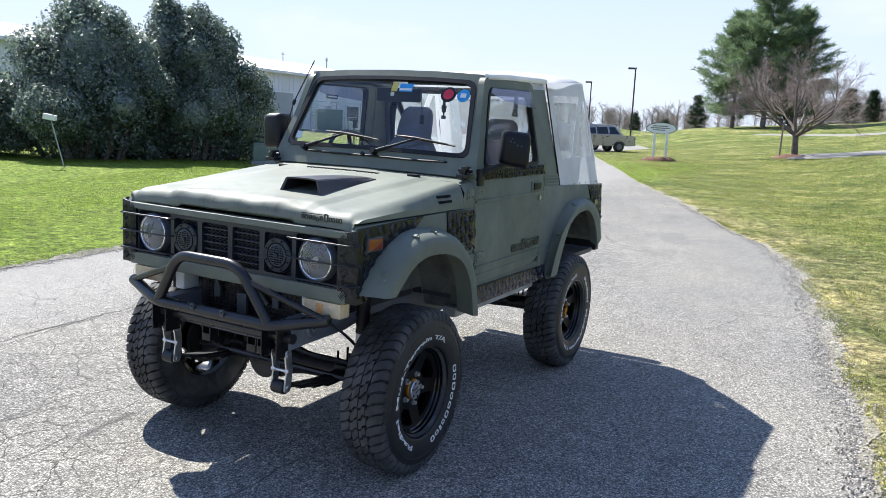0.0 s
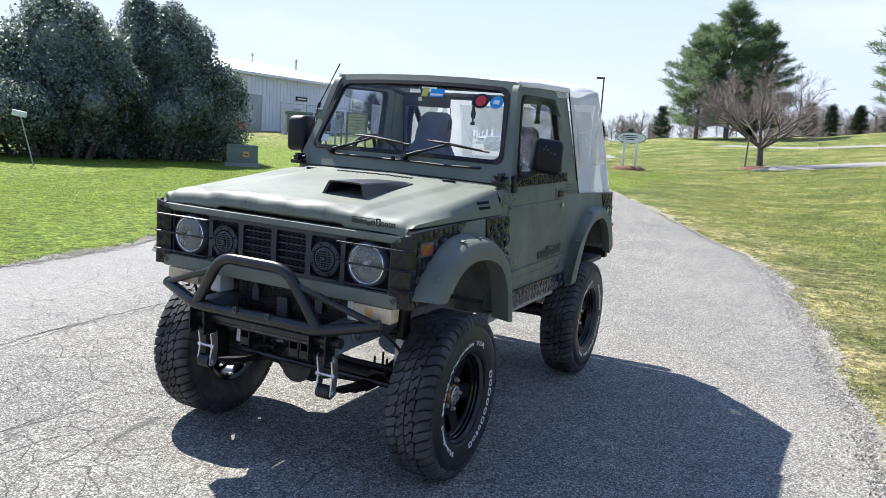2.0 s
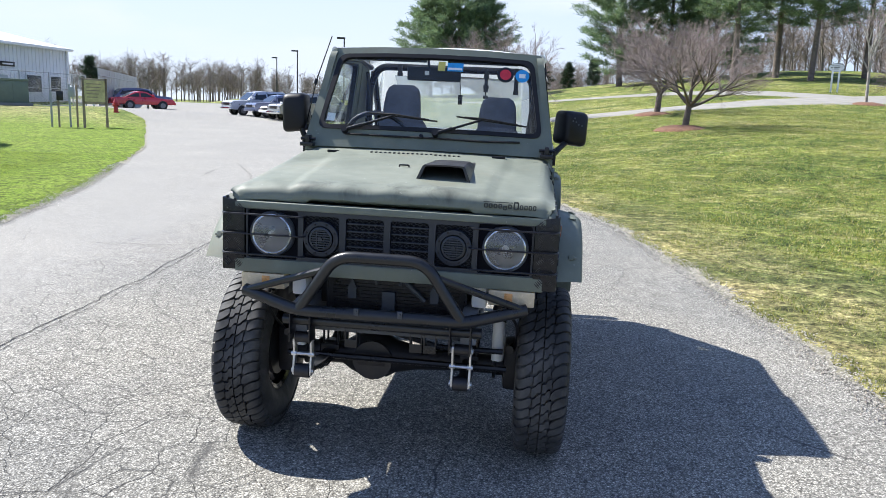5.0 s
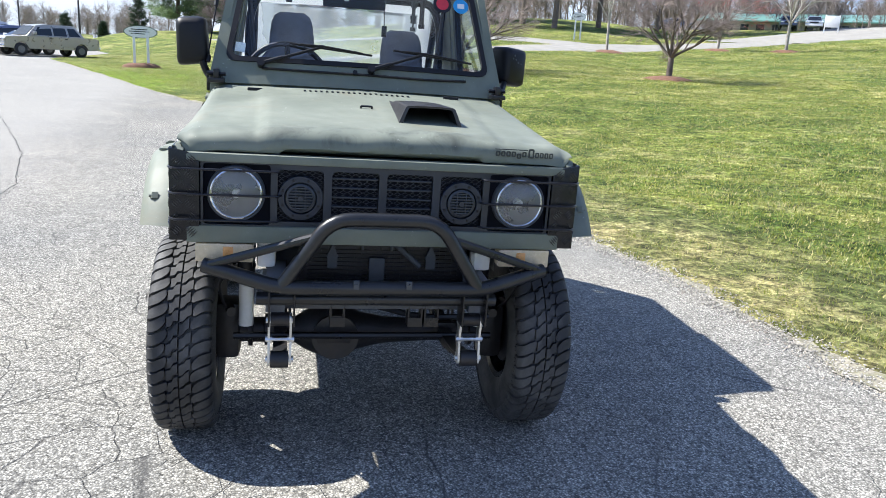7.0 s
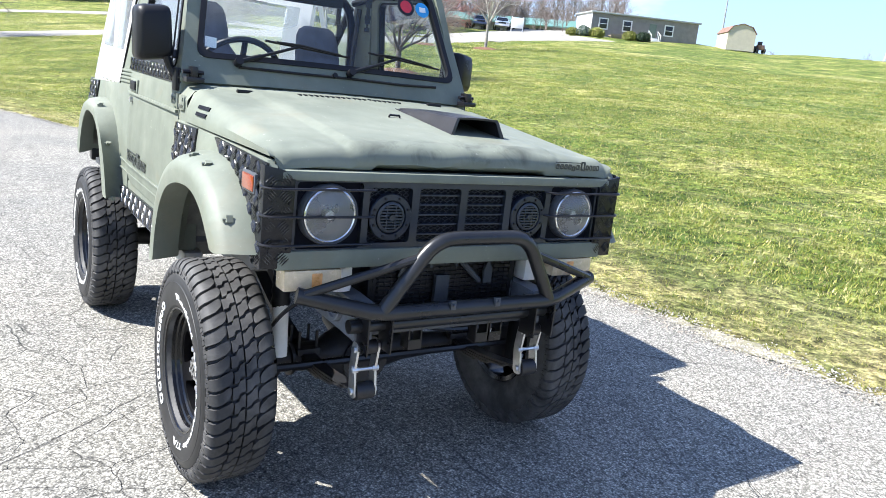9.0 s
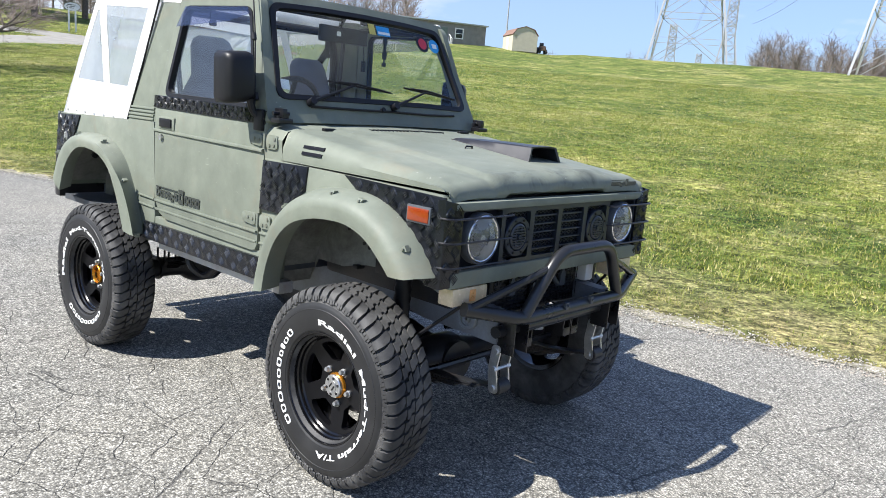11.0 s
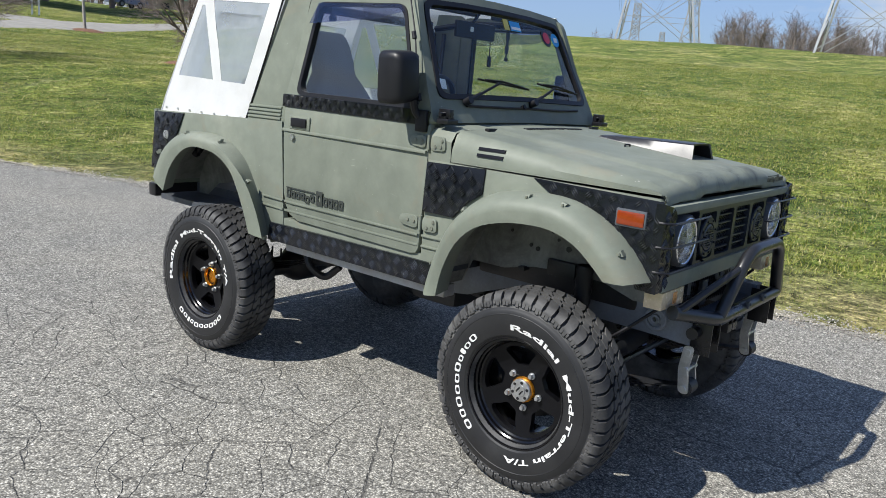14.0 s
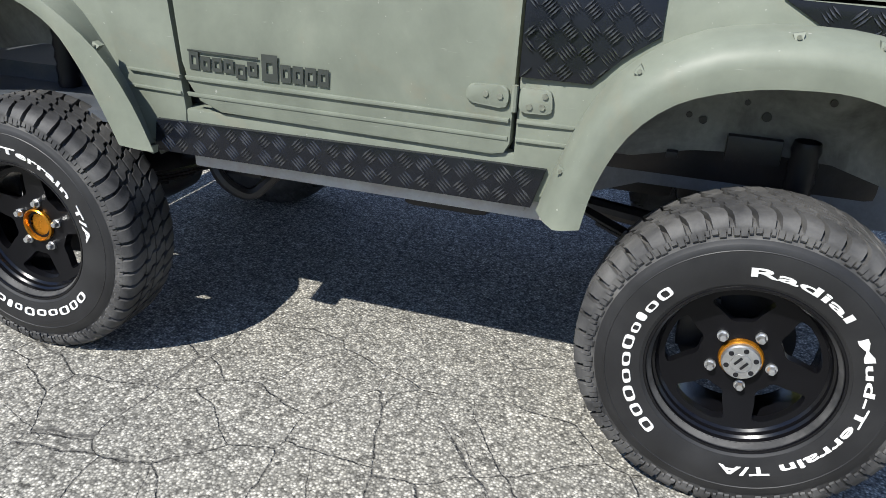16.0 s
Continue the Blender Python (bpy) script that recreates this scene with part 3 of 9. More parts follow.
M_BLUECAR = mat("slate_blue_car_paint", (0.1, 0.12, 0.2), 0.3, 0.3, 0.03, 3, 40, 0.0, coat=0.6)
M_REDCAR = mat("red_car_paint", (0.5, 0.02, 0.035), 0.3, 0, 0.03, 3, 40, 0.0, coat=0.7)
M_WHITECAR = mat("white_car_paint", (0.75, 0.75, 0.75), 0.3, 0, 0.03, 3, 40, 0.0, coat=0.7)


# ---- mesh helpers ----
def part(name, bm, material, parent=None, label="", smooth=True, angle=35):
    me = bpy.data.meshes.new(name)
    bmesh.ops.recalc_face_normals(bm, faces=bm.faces)
    if smooth:
        lim = radians(angle)
        for f in bm.faces:
            f.smooth = True
        for e in bm.edges:
            e.smooth = len(e.link_faces) == 2 and e.calc_face_angle(3.2) < lim
    bm.to_mesh(me)
    bm.free()
    me.materials.append(material)
    ob = new(name, me)
    if parent is not None:
        ob.parent = parent
    if label:
        tagged(ob, label=label)
    return ob


def thing(name, label, category, loc=(0, 0, 0), rz=0.0, group="", kind=""):
    ob = new(name)
    ob.empty_display_size = 0.2
    ob.matrix_basis = pose(*loc, 0, 0, rz)
    return tagged(ob, label, category, group, kind)


def raw(name, verts, faces, material, parent=None, label="", smooth=False):
    me = bpy.data.meshes.new(name)
    me.from_pydata(verts, [], faces)
    me.materials.append(material)
    if smooth:
        me.polygons.foreach_set("use_smooth", [True] * len(me.polygons))
    me.update()
    ob = new(name, me)
    if parent is not None:
        ob.parent = parent
    if label:
        tagged(ob, label=label)
    return ob


def box(bm, x0, x1, y0, y1, z0, z1, bevel=0.0, m=None, seg=2):
    r = bmesh.ops.create_cube(bm, size=1.0)
    vs = r["verts"]
    for v in vs:
        v.co = Vector(((x0 + x1) / 2 + v.co.x * (x1 - x0), (y0 + y1) / 2 + v.co.y * (y1 - y0), (z0 + z1) / 2 + v.co.z * (z1 - z0)))
    if bevel:
        es = list({e for v in vs for e in v.link_edges})
        g = bmesh.ops.bevel(bm, geom=es, offset=bevel, segments=seg, affect='EDGES', profile=0.6)
        vs = list({v for f in g["faces"] for v in f.verts} | {v for v in vs if v.is_valid})
    if m is not None:
        bmesh.ops.transform(bm, matrix=m, verts=vs)
    return bm


def prism(bm, pts, place, a, b, bevel=0.0, seg=2):
    """Extrudes the outline pts (u, v) from depth a to depth b; place(u, v, d) gives the point. The bevel goes round the face at b."""
    va = [bm.verts.new(place(u, v, a)) for u, v in pts]
    vb = [bm.verts.new(place(u, v, b)) for u, v in pts]
    n = len(pts)
    bm.faces.new(va[::-1])
    top = bm.faces.new(vb)
    for i in range(n):
        bm.faces.new((va[i], va[(i + 1) % n], vb[(i + 1) % n], vb[i]))
    if bevel:
        bmesh.ops.bevel(bm, geom=list(top.edges), offset=bevel, segments=seg, affect='EDGES', profile=0.6)
    return bm


def ring_prism(bm, outer, inner, place, a, b):
    """A flat frame between two outlines of the same count, from depth a to b."""
    n = len(outer)
    rows = [[bm.verts.new(place(u, v, d)) for u, v in pts] for pts, d in ((outer, a), (outer, b), (inner, b), (inner, a))]
    for r in range(4):
        p, q = rows[r], rows[(r + 1) % 4]
        for i in range(n):
            bm.faces.new((p[i], p[(i + 1) % n], q[(i + 1) % n], q[i]))
    return bm


def rounded(pts, rad, seg=4):
    """The outline with each corner cut to an arc-like curve."""
    out = []
    n = len(pts)
    for i in range(n):
        p, a, b = Vector(pts[i]), Vector(pts[i - 1]), Vector(pts[(i + 1) % n])
        r = min(rad, (a - p).length * 0.45, (b - p).length * 0.45)
        s, e = p + (a - p).normalized() * r, p + (b - p).normalized() * r
        for k in range(seg + 1):
            t = k / seg
            out.append(tuple(s * (1 - t) ** 2 + p * 2 * t * (1 - t) + e * t * t))
    return out


def tube(bm, pts, r, seg=10, bend=0.0, closed=False, r_end=None):
    """A round bar along the points; bend: rounding of its corners."""
    P = [Vector(p) for p in pts]
    if bend:
        Q = [P[0]]
        for i in range(1, len(P) - 1):
            d = min(bend, (P[i] - P[i - 1]).length * 0.45, (P[i + 1] - P[i]).length * 0.45)
            s, e = P[i] + (P[i - 1] - P[i]).normalized() * d, P[i] + (P[i + 1] - P[i]).normalized() * d
            for k in range(6):
                t = k / 5
                Q.append(s * (1 - t) ** 2 + P[i] * 2 * t * (1 - t) + e * t * t)
        P = Q + [P[-1]]
    n = len(P)
    up = None
    rings = []
    for i in range(n):
        a = P[(i - 1) % n] if closed or i else P[i]
        b = P[(i + 1) % n] if closed or i < n - 1 else P[i]
        d = (b - a).normalized()
        if up is None:
            up = d.orthogonal().normalized()
        up = (up - d * up.dot(d)).normalized()
        side = d.cross(up)
        rr = r if r_end is None else r + (r_end - r) * i / (n - 1)
        rings.append([bm.verts.new(P[i] + (up * math.cos(2 * math.pi * k / seg) + side * math.sin(2 * math.pi * k / seg)) * rr) for k in range(seg)])
    for i in range(n if closed else n - 1):
        p, q = rings[i], rings[(i + 1) % n]
        for k in range(seg):
            bm.faces.new((p[k], p[(k + 1) % seg], q[(k + 1) % seg], q[k]))
    if not closed:
        bm.faces.new(rings[0][::-1])
        bm.faces.new(rings[-1])
    return bm


def loft(bm, rows, closed=False):
    R = [[bm.verts.new(p) for p in row] for row in rows]
    n = len(R[0])
    for a, b in zip(R, R[1:]):
        for i in range(n if closed else n - 1):
            bm.faces.new((a[i], a[(i + 1) % n], b[(i + 1) % n], b[i]))
    return R


def lathe(bm, profile, n=40, m=None):
    """Turns the profile (x, r) round the x axis."""
    rows = []
    for k in range(n):
        a = 2 * math.pi * k / n
        rows.append([Vector((x, r * math.cos(a), r * math.sin(a))) for x, r in profile])
    if m is not None:
        rows = [[m @ p for p in row] for row in rows]
    R = [[bm.verts.new(p) for p in row] for row in rows]
    for k in range(n):
        a, b = R[k], R[(k + 1) % n]
        for i in range(len(profile) - 1):
            bm.faces.new((a[i], a[i + 1], b[i + 1], b[i]))
    bmesh.ops.remove_doubles(bm, verts=[v for row in R for v in row], dist=1e-5)
    return bm


def disc(bm, centre, axis, r, depth, n=24):
    q = Vector(axis).to_track_quat('Z', 'Y').to_matrix().to_4x4()
    bmesh.ops.create_cone(bm, cap_ends=True, segments=n, radius1=r, radius2=r, depth=depth, matrix=Matrix.Translation(centre) @ q)
    return bm


def text_mesh(body, size, depth):
    """Vertices and faces of a word in the built-in font, on the xy plane, and its width."""
    cu = bpy.data.curves.new("word", 'FONT')
    cu.body, cu.size, cu.extrude, cu.resolution_u, cu.offset = body, size, depth, 3, 0.0006
    ob = bpy.data.objects.new("word", cu)
    me = ob.to_mesh()
    vs = [v.co.copy() for v in me.vertices]
    fs = [tuple(p.vertices) for p in me.polygons]
    ob.to_mesh_clear()
    bpy.data.objects.remove(ob)
    bpy.data.curves.remove(cu)
    return vs, fs, max(v.x for v in vs)


def tread_bars(bm, place, inside, u0, u1, v0, v1, pitch=0.05, bars=4, h=0.0036):
    """Raised bars of a tread plate, in groups that cross like a basket weave."""
    nu, nv = int((u1 - u0) / pitch) + 2, int((v1 - v0) / pitch) + 2
    for i in range(nu):
        for j in range(nv):
            cu, cv = u0 + (i + 0.5) * pitch, v0 + (j + 0.5) * pitch
            ang = radians(45 if (i + j) % 2 else -45)
            du, dv = math.cos(ang), math.sin(ang)
            for k in range(bars):
                off = (k - (bars - 1) / 2) * pitch * (0.82 / bars)
                bu, bv = cu - dv * off, cv + du * off
                if not (inside(bu + du * pitch * 0.36, bv + dv * pitch * 0.36) and inside(bu - du * pitch * 0.36, bv - dv * pitch * 0.36)):
                    continue
                L, W = pitch * 0.40, pitch * 0.075
                base = [(L, 0), (0, W), (-L, 0), (0, -W)]
                vb = [bm.verts.new(place(bu + du * a - dv * b, bv + dv * a + du * b, 0.0)) for a, b in base]
                vt = [bm.verts.new(place(bu + du * a * 0.75 - dv * b * 0.45, bv + dv * a * 0.75 + du * b * 0.45, h)) for a, b in base]
                bm.faces.new(vt)
                for q in range(4):
                    bm.faces.new((vb[q], vb[(q + 1) % 4], vt[(q + 1) % 4], vt[q]))


def inside_poly(poly):
    def test(u, v):
        c = False
        n = len(poly)
        for i in range(n):
            (a, b), (d, e) = poly[i], poly[i - 1]
            if (b > v) != (e > v) and u < (d - a) * (v - b) / (e - b) + a:
                c = not c
        return c
    return test


def box_part(name, parent, material, x0, x1, y0, y1, z0, z1, bevel=0.01, label=""):
    bm = bmesh.new()
    box(bm, x0, x1, y0, y1, z0, z1, bevel)
    return part(name, bm, material, parent, label)

# ---- ground, road and paths ----
def lerp_table(tab, x):
    if x <= tab[0][0]:
        return tab[0][1]
    for (a, p), (b, q) in zip(tab, tab[1:]):
        if x <= b:
            return p + (q - p) * (x - a) / (b - a)
    return tab[-1][1]


ROAD_R = [(-200, 20), (-60, 6.0), (-20, 3.2), (-5, 3.05), (-1.3, 2.86), (-0.5, 2.77), (0.3, 2.71), (0.84, 2.7), (1.5, 2.63), (2.1, 2.58), (2.6, 2.5), (3.3, 2.4), (4.1, 2.3), (7.5, 1.75),
          (9.5, 1.25), (11.6, 0.3), (17.6, -2.1), (24, -4.9), (30, -7.3), (36, -10.0), (44.5, -13.6), (60, -13.6), (70, -17.5), (80, -22), (90, -27)]
ROAD_L = [(-200, 6), (-60, -3.0), (-20, -4.7), (-5, -4.85), (1.4, -5.0), (2.8, -5.12), (3.6, -5.35), (6.2, -6.25), (9.8, -7.5), (16.3, -10.3), (20, -11.9), (26, -15.0),
          (36.5, -20.5), (44.5, -27), (52, -33), (60, -40), (70, -47), (90, -50)]
RISE = [(22, 0.0), (30, 0.12), (38, 0.28), (46, 0.38), (52, 0.45), (70, 0.7)]
CREST = [(-180, 1.0), (-150, 0.0), (-30, 0.0), (-20, 1.0), (-13, 2.5), (-9, 3.2), (0, 4.3), (3, 5.1), (8, 6.2), (12, 7.0), (17, 7.7), (21, 7.7), (26, 7.2), (32, 7.3), (42, 8.3),
         (50, 8.1), (55, 7.6), (62, 7.9), (70, 7.7), (80, 7.4), (110, 6.0), (150, 3.0), (180, 1.0)]


def smooth01(t):
    t = min(max(t, 0.0), 1.0)
    return t * t * (3 - 2 * t)


def ground_z(x, y):
    r = math.hypot(x, y)
    az = math.degrees(math.atan2(x, y))
    q = r / 105.0
    power = 1.4 + 0.5 * smooth01((12 - az) / 20)
    g = q ** power if q < 1 else max(1 - 0.22 * (q - 1), 0.1)
    side = smooth01((x - lerp_table(ROAD_R, y)) / (14.0 - 7.0 * smooth01((y - 45) / 20))) if y > -60 else smooth01((x - 10) / 30)
    rise = (lerp_table(RISE, y) + 0.48 * smooth01((-17 - x) / 8) * smooth01((y - 28) / 14) * (1 - 0.7 * smooth01((y - 46) / 7) * smooth01((x + 36) / 3))) * (1 - smooth01((r - 150) / 200))
    crown = 0.018 * smooth01((0.7 - x) / 1.4)
    roll = 0.05 * noise.noise((x * 0.12, y * 0.12, 3.1)) * smooth01((x - lerp_table(ROAD_R, y) - 0.5) / 6)
    return lerp_table(CREST, az) * g * side + rise * (1 - side) + crown + roll


def road_gap(x, y):
    """How far the point lies outside the road (negative on it)."""
    return max(x - lerp_table(ROAD_R, y), lerp_table(ROAD_L, y) - x)


def spaced(limit):
    v, s = [0.0], 0.7
    while v[-1] < limit:
        if v[-1] > 24:
            s *= 1.13
        v.append(v[-1] + s)
    return [-k for k in v[:0:-1]] + v


gx, gy = spaced(3200), spaced(3200)
gverts, gfaces = [], []
for yy in gy:
    for xx in gx:
        z = ground_z(xx, yy)
        if -100 < yy < 92:
            z -= 0.09 * (1 - smooth01((road_gap(xx, yy) - 1.0) / 1.2))
        gverts.append((xx, yy, z))
nx = len(gx)
for j in range(len(gy) - 1):
    for i in range(nx - 1):
        a = j * nx + i
        gfaces.append((a, a + 1, a + 1 + nx, a + nx))
ground = raw("ground", gverts, gfaces, M_LAWN, smooth=True)
tagged(ground, "rolling mown lawn with straw-coloured spring patches", "ground", kind="structure")


def ragged(y, seed, amp):
    return amp * (noise.noise((y * 1.1, seed, 0.3)) + 0.6 * noise.noise((y * 4.5, seed, 7.7)) + 0.35 * noise.noise((y * 13.0, seed, 2.2)))


road_ys = [-120 + 4 * k for k in range(26)] + [-16 + 0.11 * k for k in range(330)] + [20.3 + 1.4 * k for k in range(50)]
rows = []
for yy in road_ys:
    l, r = lerp_table(ROAD_L, yy) + ragged(yy, 1.5, 0.05) - 0.02, lerp_table(ROAD_R, yy) + ragged(yy, 9.5, 0.05) + 0.02
    rows.append([(l + (r - l) * k / 8, yy, ground_z(l + (r - l) * k / 8, yy) + 0.003 * noise.noise((k, yy * 0.5, 0))) for k in range(9)])
bm = bmesh.new()
loft(bm, rows)
road = part("road", bm, M_ASPHALT, None)
tagged(road, "worn grey asphalt lane with cracks and coarse aggregate", "road", kind="structure")


def verge(name, edge, sign, seed):
    rows = []
    for yy in road_ys:
        e = lerp_table(edge, yy) + ragged(yy, seed, 0.05)
        row = []
        for d, dz in ((-0.03, -0.03), (0.03, 0.006), (0.09, 0.022), (0.3, 0.03), (0.9, 0.03), (1.8, 0.02), (2.6, -0.03)):
            x = e + sign * d
            row.append((x, yy, ground_z(x, yy) + dz + 0.008 * noise.noise((x * 6, yy * 6, seed))))
        rows.append(row)
    bm = bmesh.new()
    loft(bm, rows)
    return tagged(part(name, bm, M_LAWN, None), "grass verge meeting the ragged asphalt edge", "lawn edge", kind="structure")


verge("verge_east", ROAD_R, 1, 9.5)
verge("verge_west", ROAD_L, -1, 1.5)


def gritty_strip(edge, sign, seed):
    """A ragged ribbon of bare grit between asphalt and grass."""
    rows = []
    for yy in road_ys:
        if not -6 < yy < 40:
            continue
        e = lerp_table(edge, yy) + ragged(yy, seed, 0.05)
        a = -0.03 + 0.06 * noise.noise((yy * 2.3, seed, 1.0)) + 0.05 * noise.noise((yy * 9.0, seed, 4.0)) + 0.03 * noise.noise((yy * 31.0, seed, 4.0))
        b = 0.035 + 0.12 * noise.noise((yy * 1.1, seed, 8.0)) + 0.10 * noise.noise((yy * 6.0, seed, 3.0)) + 0.05 * noise.noise((yy * 27.0, seed, 6.0))
        row = []
        for k in range(6):
            d = a + (max(b, a + 0.02) - a) * k / 5
            x = e + sign * d
            row.append((x, yy, ground_z(x, yy) + lerp_table([(-0.2, 0.004), (0.0, 0.008), (0.03, 0.013), (0.09, 0.03), (0.5, 0.038)], d) + 0.006 * noise.noise((x * 9, yy * 9, seed))))
        rows.append(row)
    bm = bmesh.new()
    loft(bm, rows)
    return tagged(part("gritty_strip", bm, M_DIRT, None), "pale grit and bare soil along the asphalt edge", "soil", kind="structure")


gritty_strip(ROAD_R, 1, 9.5)
gritty_strip(ROAD_L, -1, 1.5)


def loose_grit(edge, sign, seed, y0, y1, count):
    """Small loose stones and crumbs of asphalt thrown along the ragged edge."""
    rng = np.random.default_rng(int(seed * 10))
    V, F = [], []
    for k in range(count):
        yy = rng.uniform(y0, y1)
        d = rng.normal(0.0, 0.07) + 0.05 * noise.noise((yy * 1.7, seed, 2.0))
        x = lerp_table(edge, yy) + ragged(yy, seed, 0.05) + sign * d
        z = ground_z(x, yy) + lerp_table([(-0.2, 0.004), (0.0, 0.009), (0.03, 0.014), (0.09, 0.03), (0.5, 0.038)], d)
        s = rng.uniform(0.003, 0.0085)
        c, b = Vector((x, yy, z + s * 0.4)), len(V)
        a = rng.uniform(0, 6.28)
        for q in range(4):
            r = s * rng.uniform(0.7, 1.4)
            V.append((c.x + r * math.cos(a + q * 1.57), c.y + r * math.sin(a + q * 1.57), c.z + rng.uniform(-0.3, 0.3) * s))
        V += [(c.x, c.y, c.z + s * rng.uniform(0.5, 0.9)), (c.x, c.y, c.z - s)]
        for q in range(4):
            F += [(b + q, b + (q + 1) % 4, b + 4), (b + (q + 1) % 4, b + q, b + 5)]
    return tagged(raw("loose_grit", V, F, M_GRIT), "loose pale grit along the asphalt edge", "grit", kind="stuff")


loose_grit(ROAD_R, 1, 9.5, -3.0, 9.0, 9000)
loose_grit(ROAD_L, -1, 1.5, -1.0, 14.0, 6000)


def crack_line(pts, width, seed, step=0.05):
    """A long open joint in the asphalt, as a thin dark ragged ribbon."""
    P = [Vector((x, y, 0)) for x, y in pts]
    line = []
    for a, b in zip(P, P[1:]):
        n = max(int((b - a).length / step), 1)
        line += [a + (b - a) * k / n for k in range(n)]
    rows = []
    for i, p in enumerate(line):
        d = (line[min(i + 1, len(line) - 1)] - line[max(i - 1, 0)]).normalized()
        s = Vector((-d.y, d.x, 0))
        c = p + s * 0.05 * (noise.noise((i * 0.09, seed, 0)) + 0.5 * noise.noise((i * 0.4, seed, 5)))
        w = width * (0.55 + 0.6 * abs(noise.noise((i * 0.21, seed, 9))))
        z = ground_z(c.x, c.y) + 0.0045
        rows.append([(c.x + s.x * w, c.y + s.y * w, z), (c.x - s.x * w, c.y - s.y * w, z)])
    bm = bmesh.new()
    loft(bm, rows)
    return tagged(part("road_crack", bm, M_CRACK, None), "long dark open crack in the asphalt", "crack", kind="structure")


M_CRACK = mat("crack_shadow_tar", (0.02, 0.02, 0.02), 0.95, 0, 0.3, 10, 90, 0.2)
crack_line([(-2.35, -8), (-2.42, -3), (-2.54, -0.3), (-2.68, 0.4), (-2.72, 1.1), (-2.78, 2.4), (-2.82, 2.8), (-3.0, 4.5), (-3.1, 5.5), (-3.8, 8), (-4.4, 9.6), (-5.5, 12.5), (-7.1, 15.7)], 0.007, 1.0)
crack_line([(-2.3, -8), (-2.36, -3), (-2.46, -0.3), (-2.61, 0.4), (-2.66, 1.1), (-2.72, 2.4), (-2.76, 2.8), (-2.94, 4.5), (-3.05, 5.5)], 0.004, 6.0)
crack_line([(-4.2, 4.2), (-3.5, 4.3), (-2.98, 4.5), (-2.1, 4.55)], 0.006, 4.0)


def path(name, pts, width, label):
    rows = []
    P = [Vector((x, y, 0)) for x, y in pts]
    n = 12
    line = []
    for a, b in zip(P, P[1:]):
        line += [a + (b - a) * k / n for k in range(n)]
    line.append(P[-1])
    for i in range(3):
        line = [line[0]] + [(line[k - 1] + line[k] * 2 + line[k + 1]) / 4 for k in range(1, len(line) - 1)] + [line[-1]]
    for i, p in enumerate(line):
        d = (line[min(i + 1, len(line) - 1)] - line[max(i - 1, 0)]).normalized()
        s = Vector((-d.y, d.x, 0)) * (width / 2 if not hasattr(width, "__len__") else (width[0] + (width[1] - width[0]) * i / len(line)) / 2)
        row = []
        for k in (-1, -0.5, 0, 0.5, 1):
            q = p + s * k
            row.append((q.x, q.y, ground_z(q.x, q.y) + 0.055))
        e = s.normalized() * 0.55
        rows.append([(row[0][0] - e.x, row[0][1] - e.y, row[0][2] - 0.1)] + row + [(row[-1][0] + e.x, row[-1][1] + e.y, row[-1][2] - 0.1)])
    bm = bmesh.new()
    loft(bm, rows)
    return tagged(part(name, bm, M_CONCRETE, None), label, "path", kind="structure")


path("walkway", [(-1.5, 43.5), (8, 42.5), (18, 47.5), (30, 56), (45, 63), (62, 66)], (3.4, 5.2), "pale paved walkway across the lawn")
path("hill_path", [(21, 50), (16, 58), (10, 66), (1, 74), (-8, 80)], (4.0, 1.6), "pale path climbing to the pines")
path("upper_drive", [(40, 62), (55, 72), (75, 84), (98, 92)], 9.0, "pale car park before the low building")

# grassy bank beyond the car park
rows = []
for k in range(25):
    az = -28.0 + 15.0 * k / 24
    crest = lerp_table([(-28, 0.2), (-25.9, 0.4), (-24, 1.05), (-22.5, 1.6), (-21.4, 2.0), (-17, 2.7), (-13, 2.2)], az) + 0.08 * noise.noise((k * 0.7, 2.0, 0.0))
    row = []
    for d, z in ((112, -0.1), (119, 0.35), (127, 0.8), (134, 1.0), (142, 0.9), (156, -0.2)):
        row.append((d * math.sin(radians(az)), -3 + d * math.cos(radians(az)), 0.3 + (crest - 0.3) * max(z, 0) + min(z, 0) * 2))
    rows.append(row)
bm = bmesh.new()
loft(bm, rows)
tagged(part("grass_bank", bm, M_LAWN, None), "low grassy bank behind the car park", "bank", kind="structure")

# loose gravel along the lane's edges
random.seed(5)
sv, sf = [], []
for edge, sign, seed, count in ((ROAD_R, 1, 9.5, 7000), (ROAD_L, -1, 1.5, 900)):
    for k in range(count):
        yy = -4 + 20 * random.random() ** 1.3
        x = lerp_table(edge, yy) + ragged(yy, seed, 0.05) + sign * random.gauss(-0.02, 0.09)
        s = 0.003 + 0.008 * random.random() ** 2
        b = len(sv)
        z = ground_z(x, yy) + s * 0.4
        for dx, dy, dz in ((1, 0, 0), (-0.5, 0.87, 0), (-0.5, -0.87, 0), (0, 0, 1), (0, 0, -0.6)):
            sv.append((x + s * dx * random.uniform(0.7, 1.3), yy + s * dy * random.uniform(0.7, 1.3), z + s * dz * random.uniform(0.6, 1)))
        sf += [(b, b + 1, b + 3), (b + 1, b + 2, b + 3), (b + 2, b, b + 3), (b + 1, b, b + 4), (b + 2, b + 1, b + 4), (b, b + 2, b + 4)]
tagged(raw("gravel", sv, sf, M_GRAVEL), "loose tan gravel along the asphalt edge", "gravel", kind="stuff")


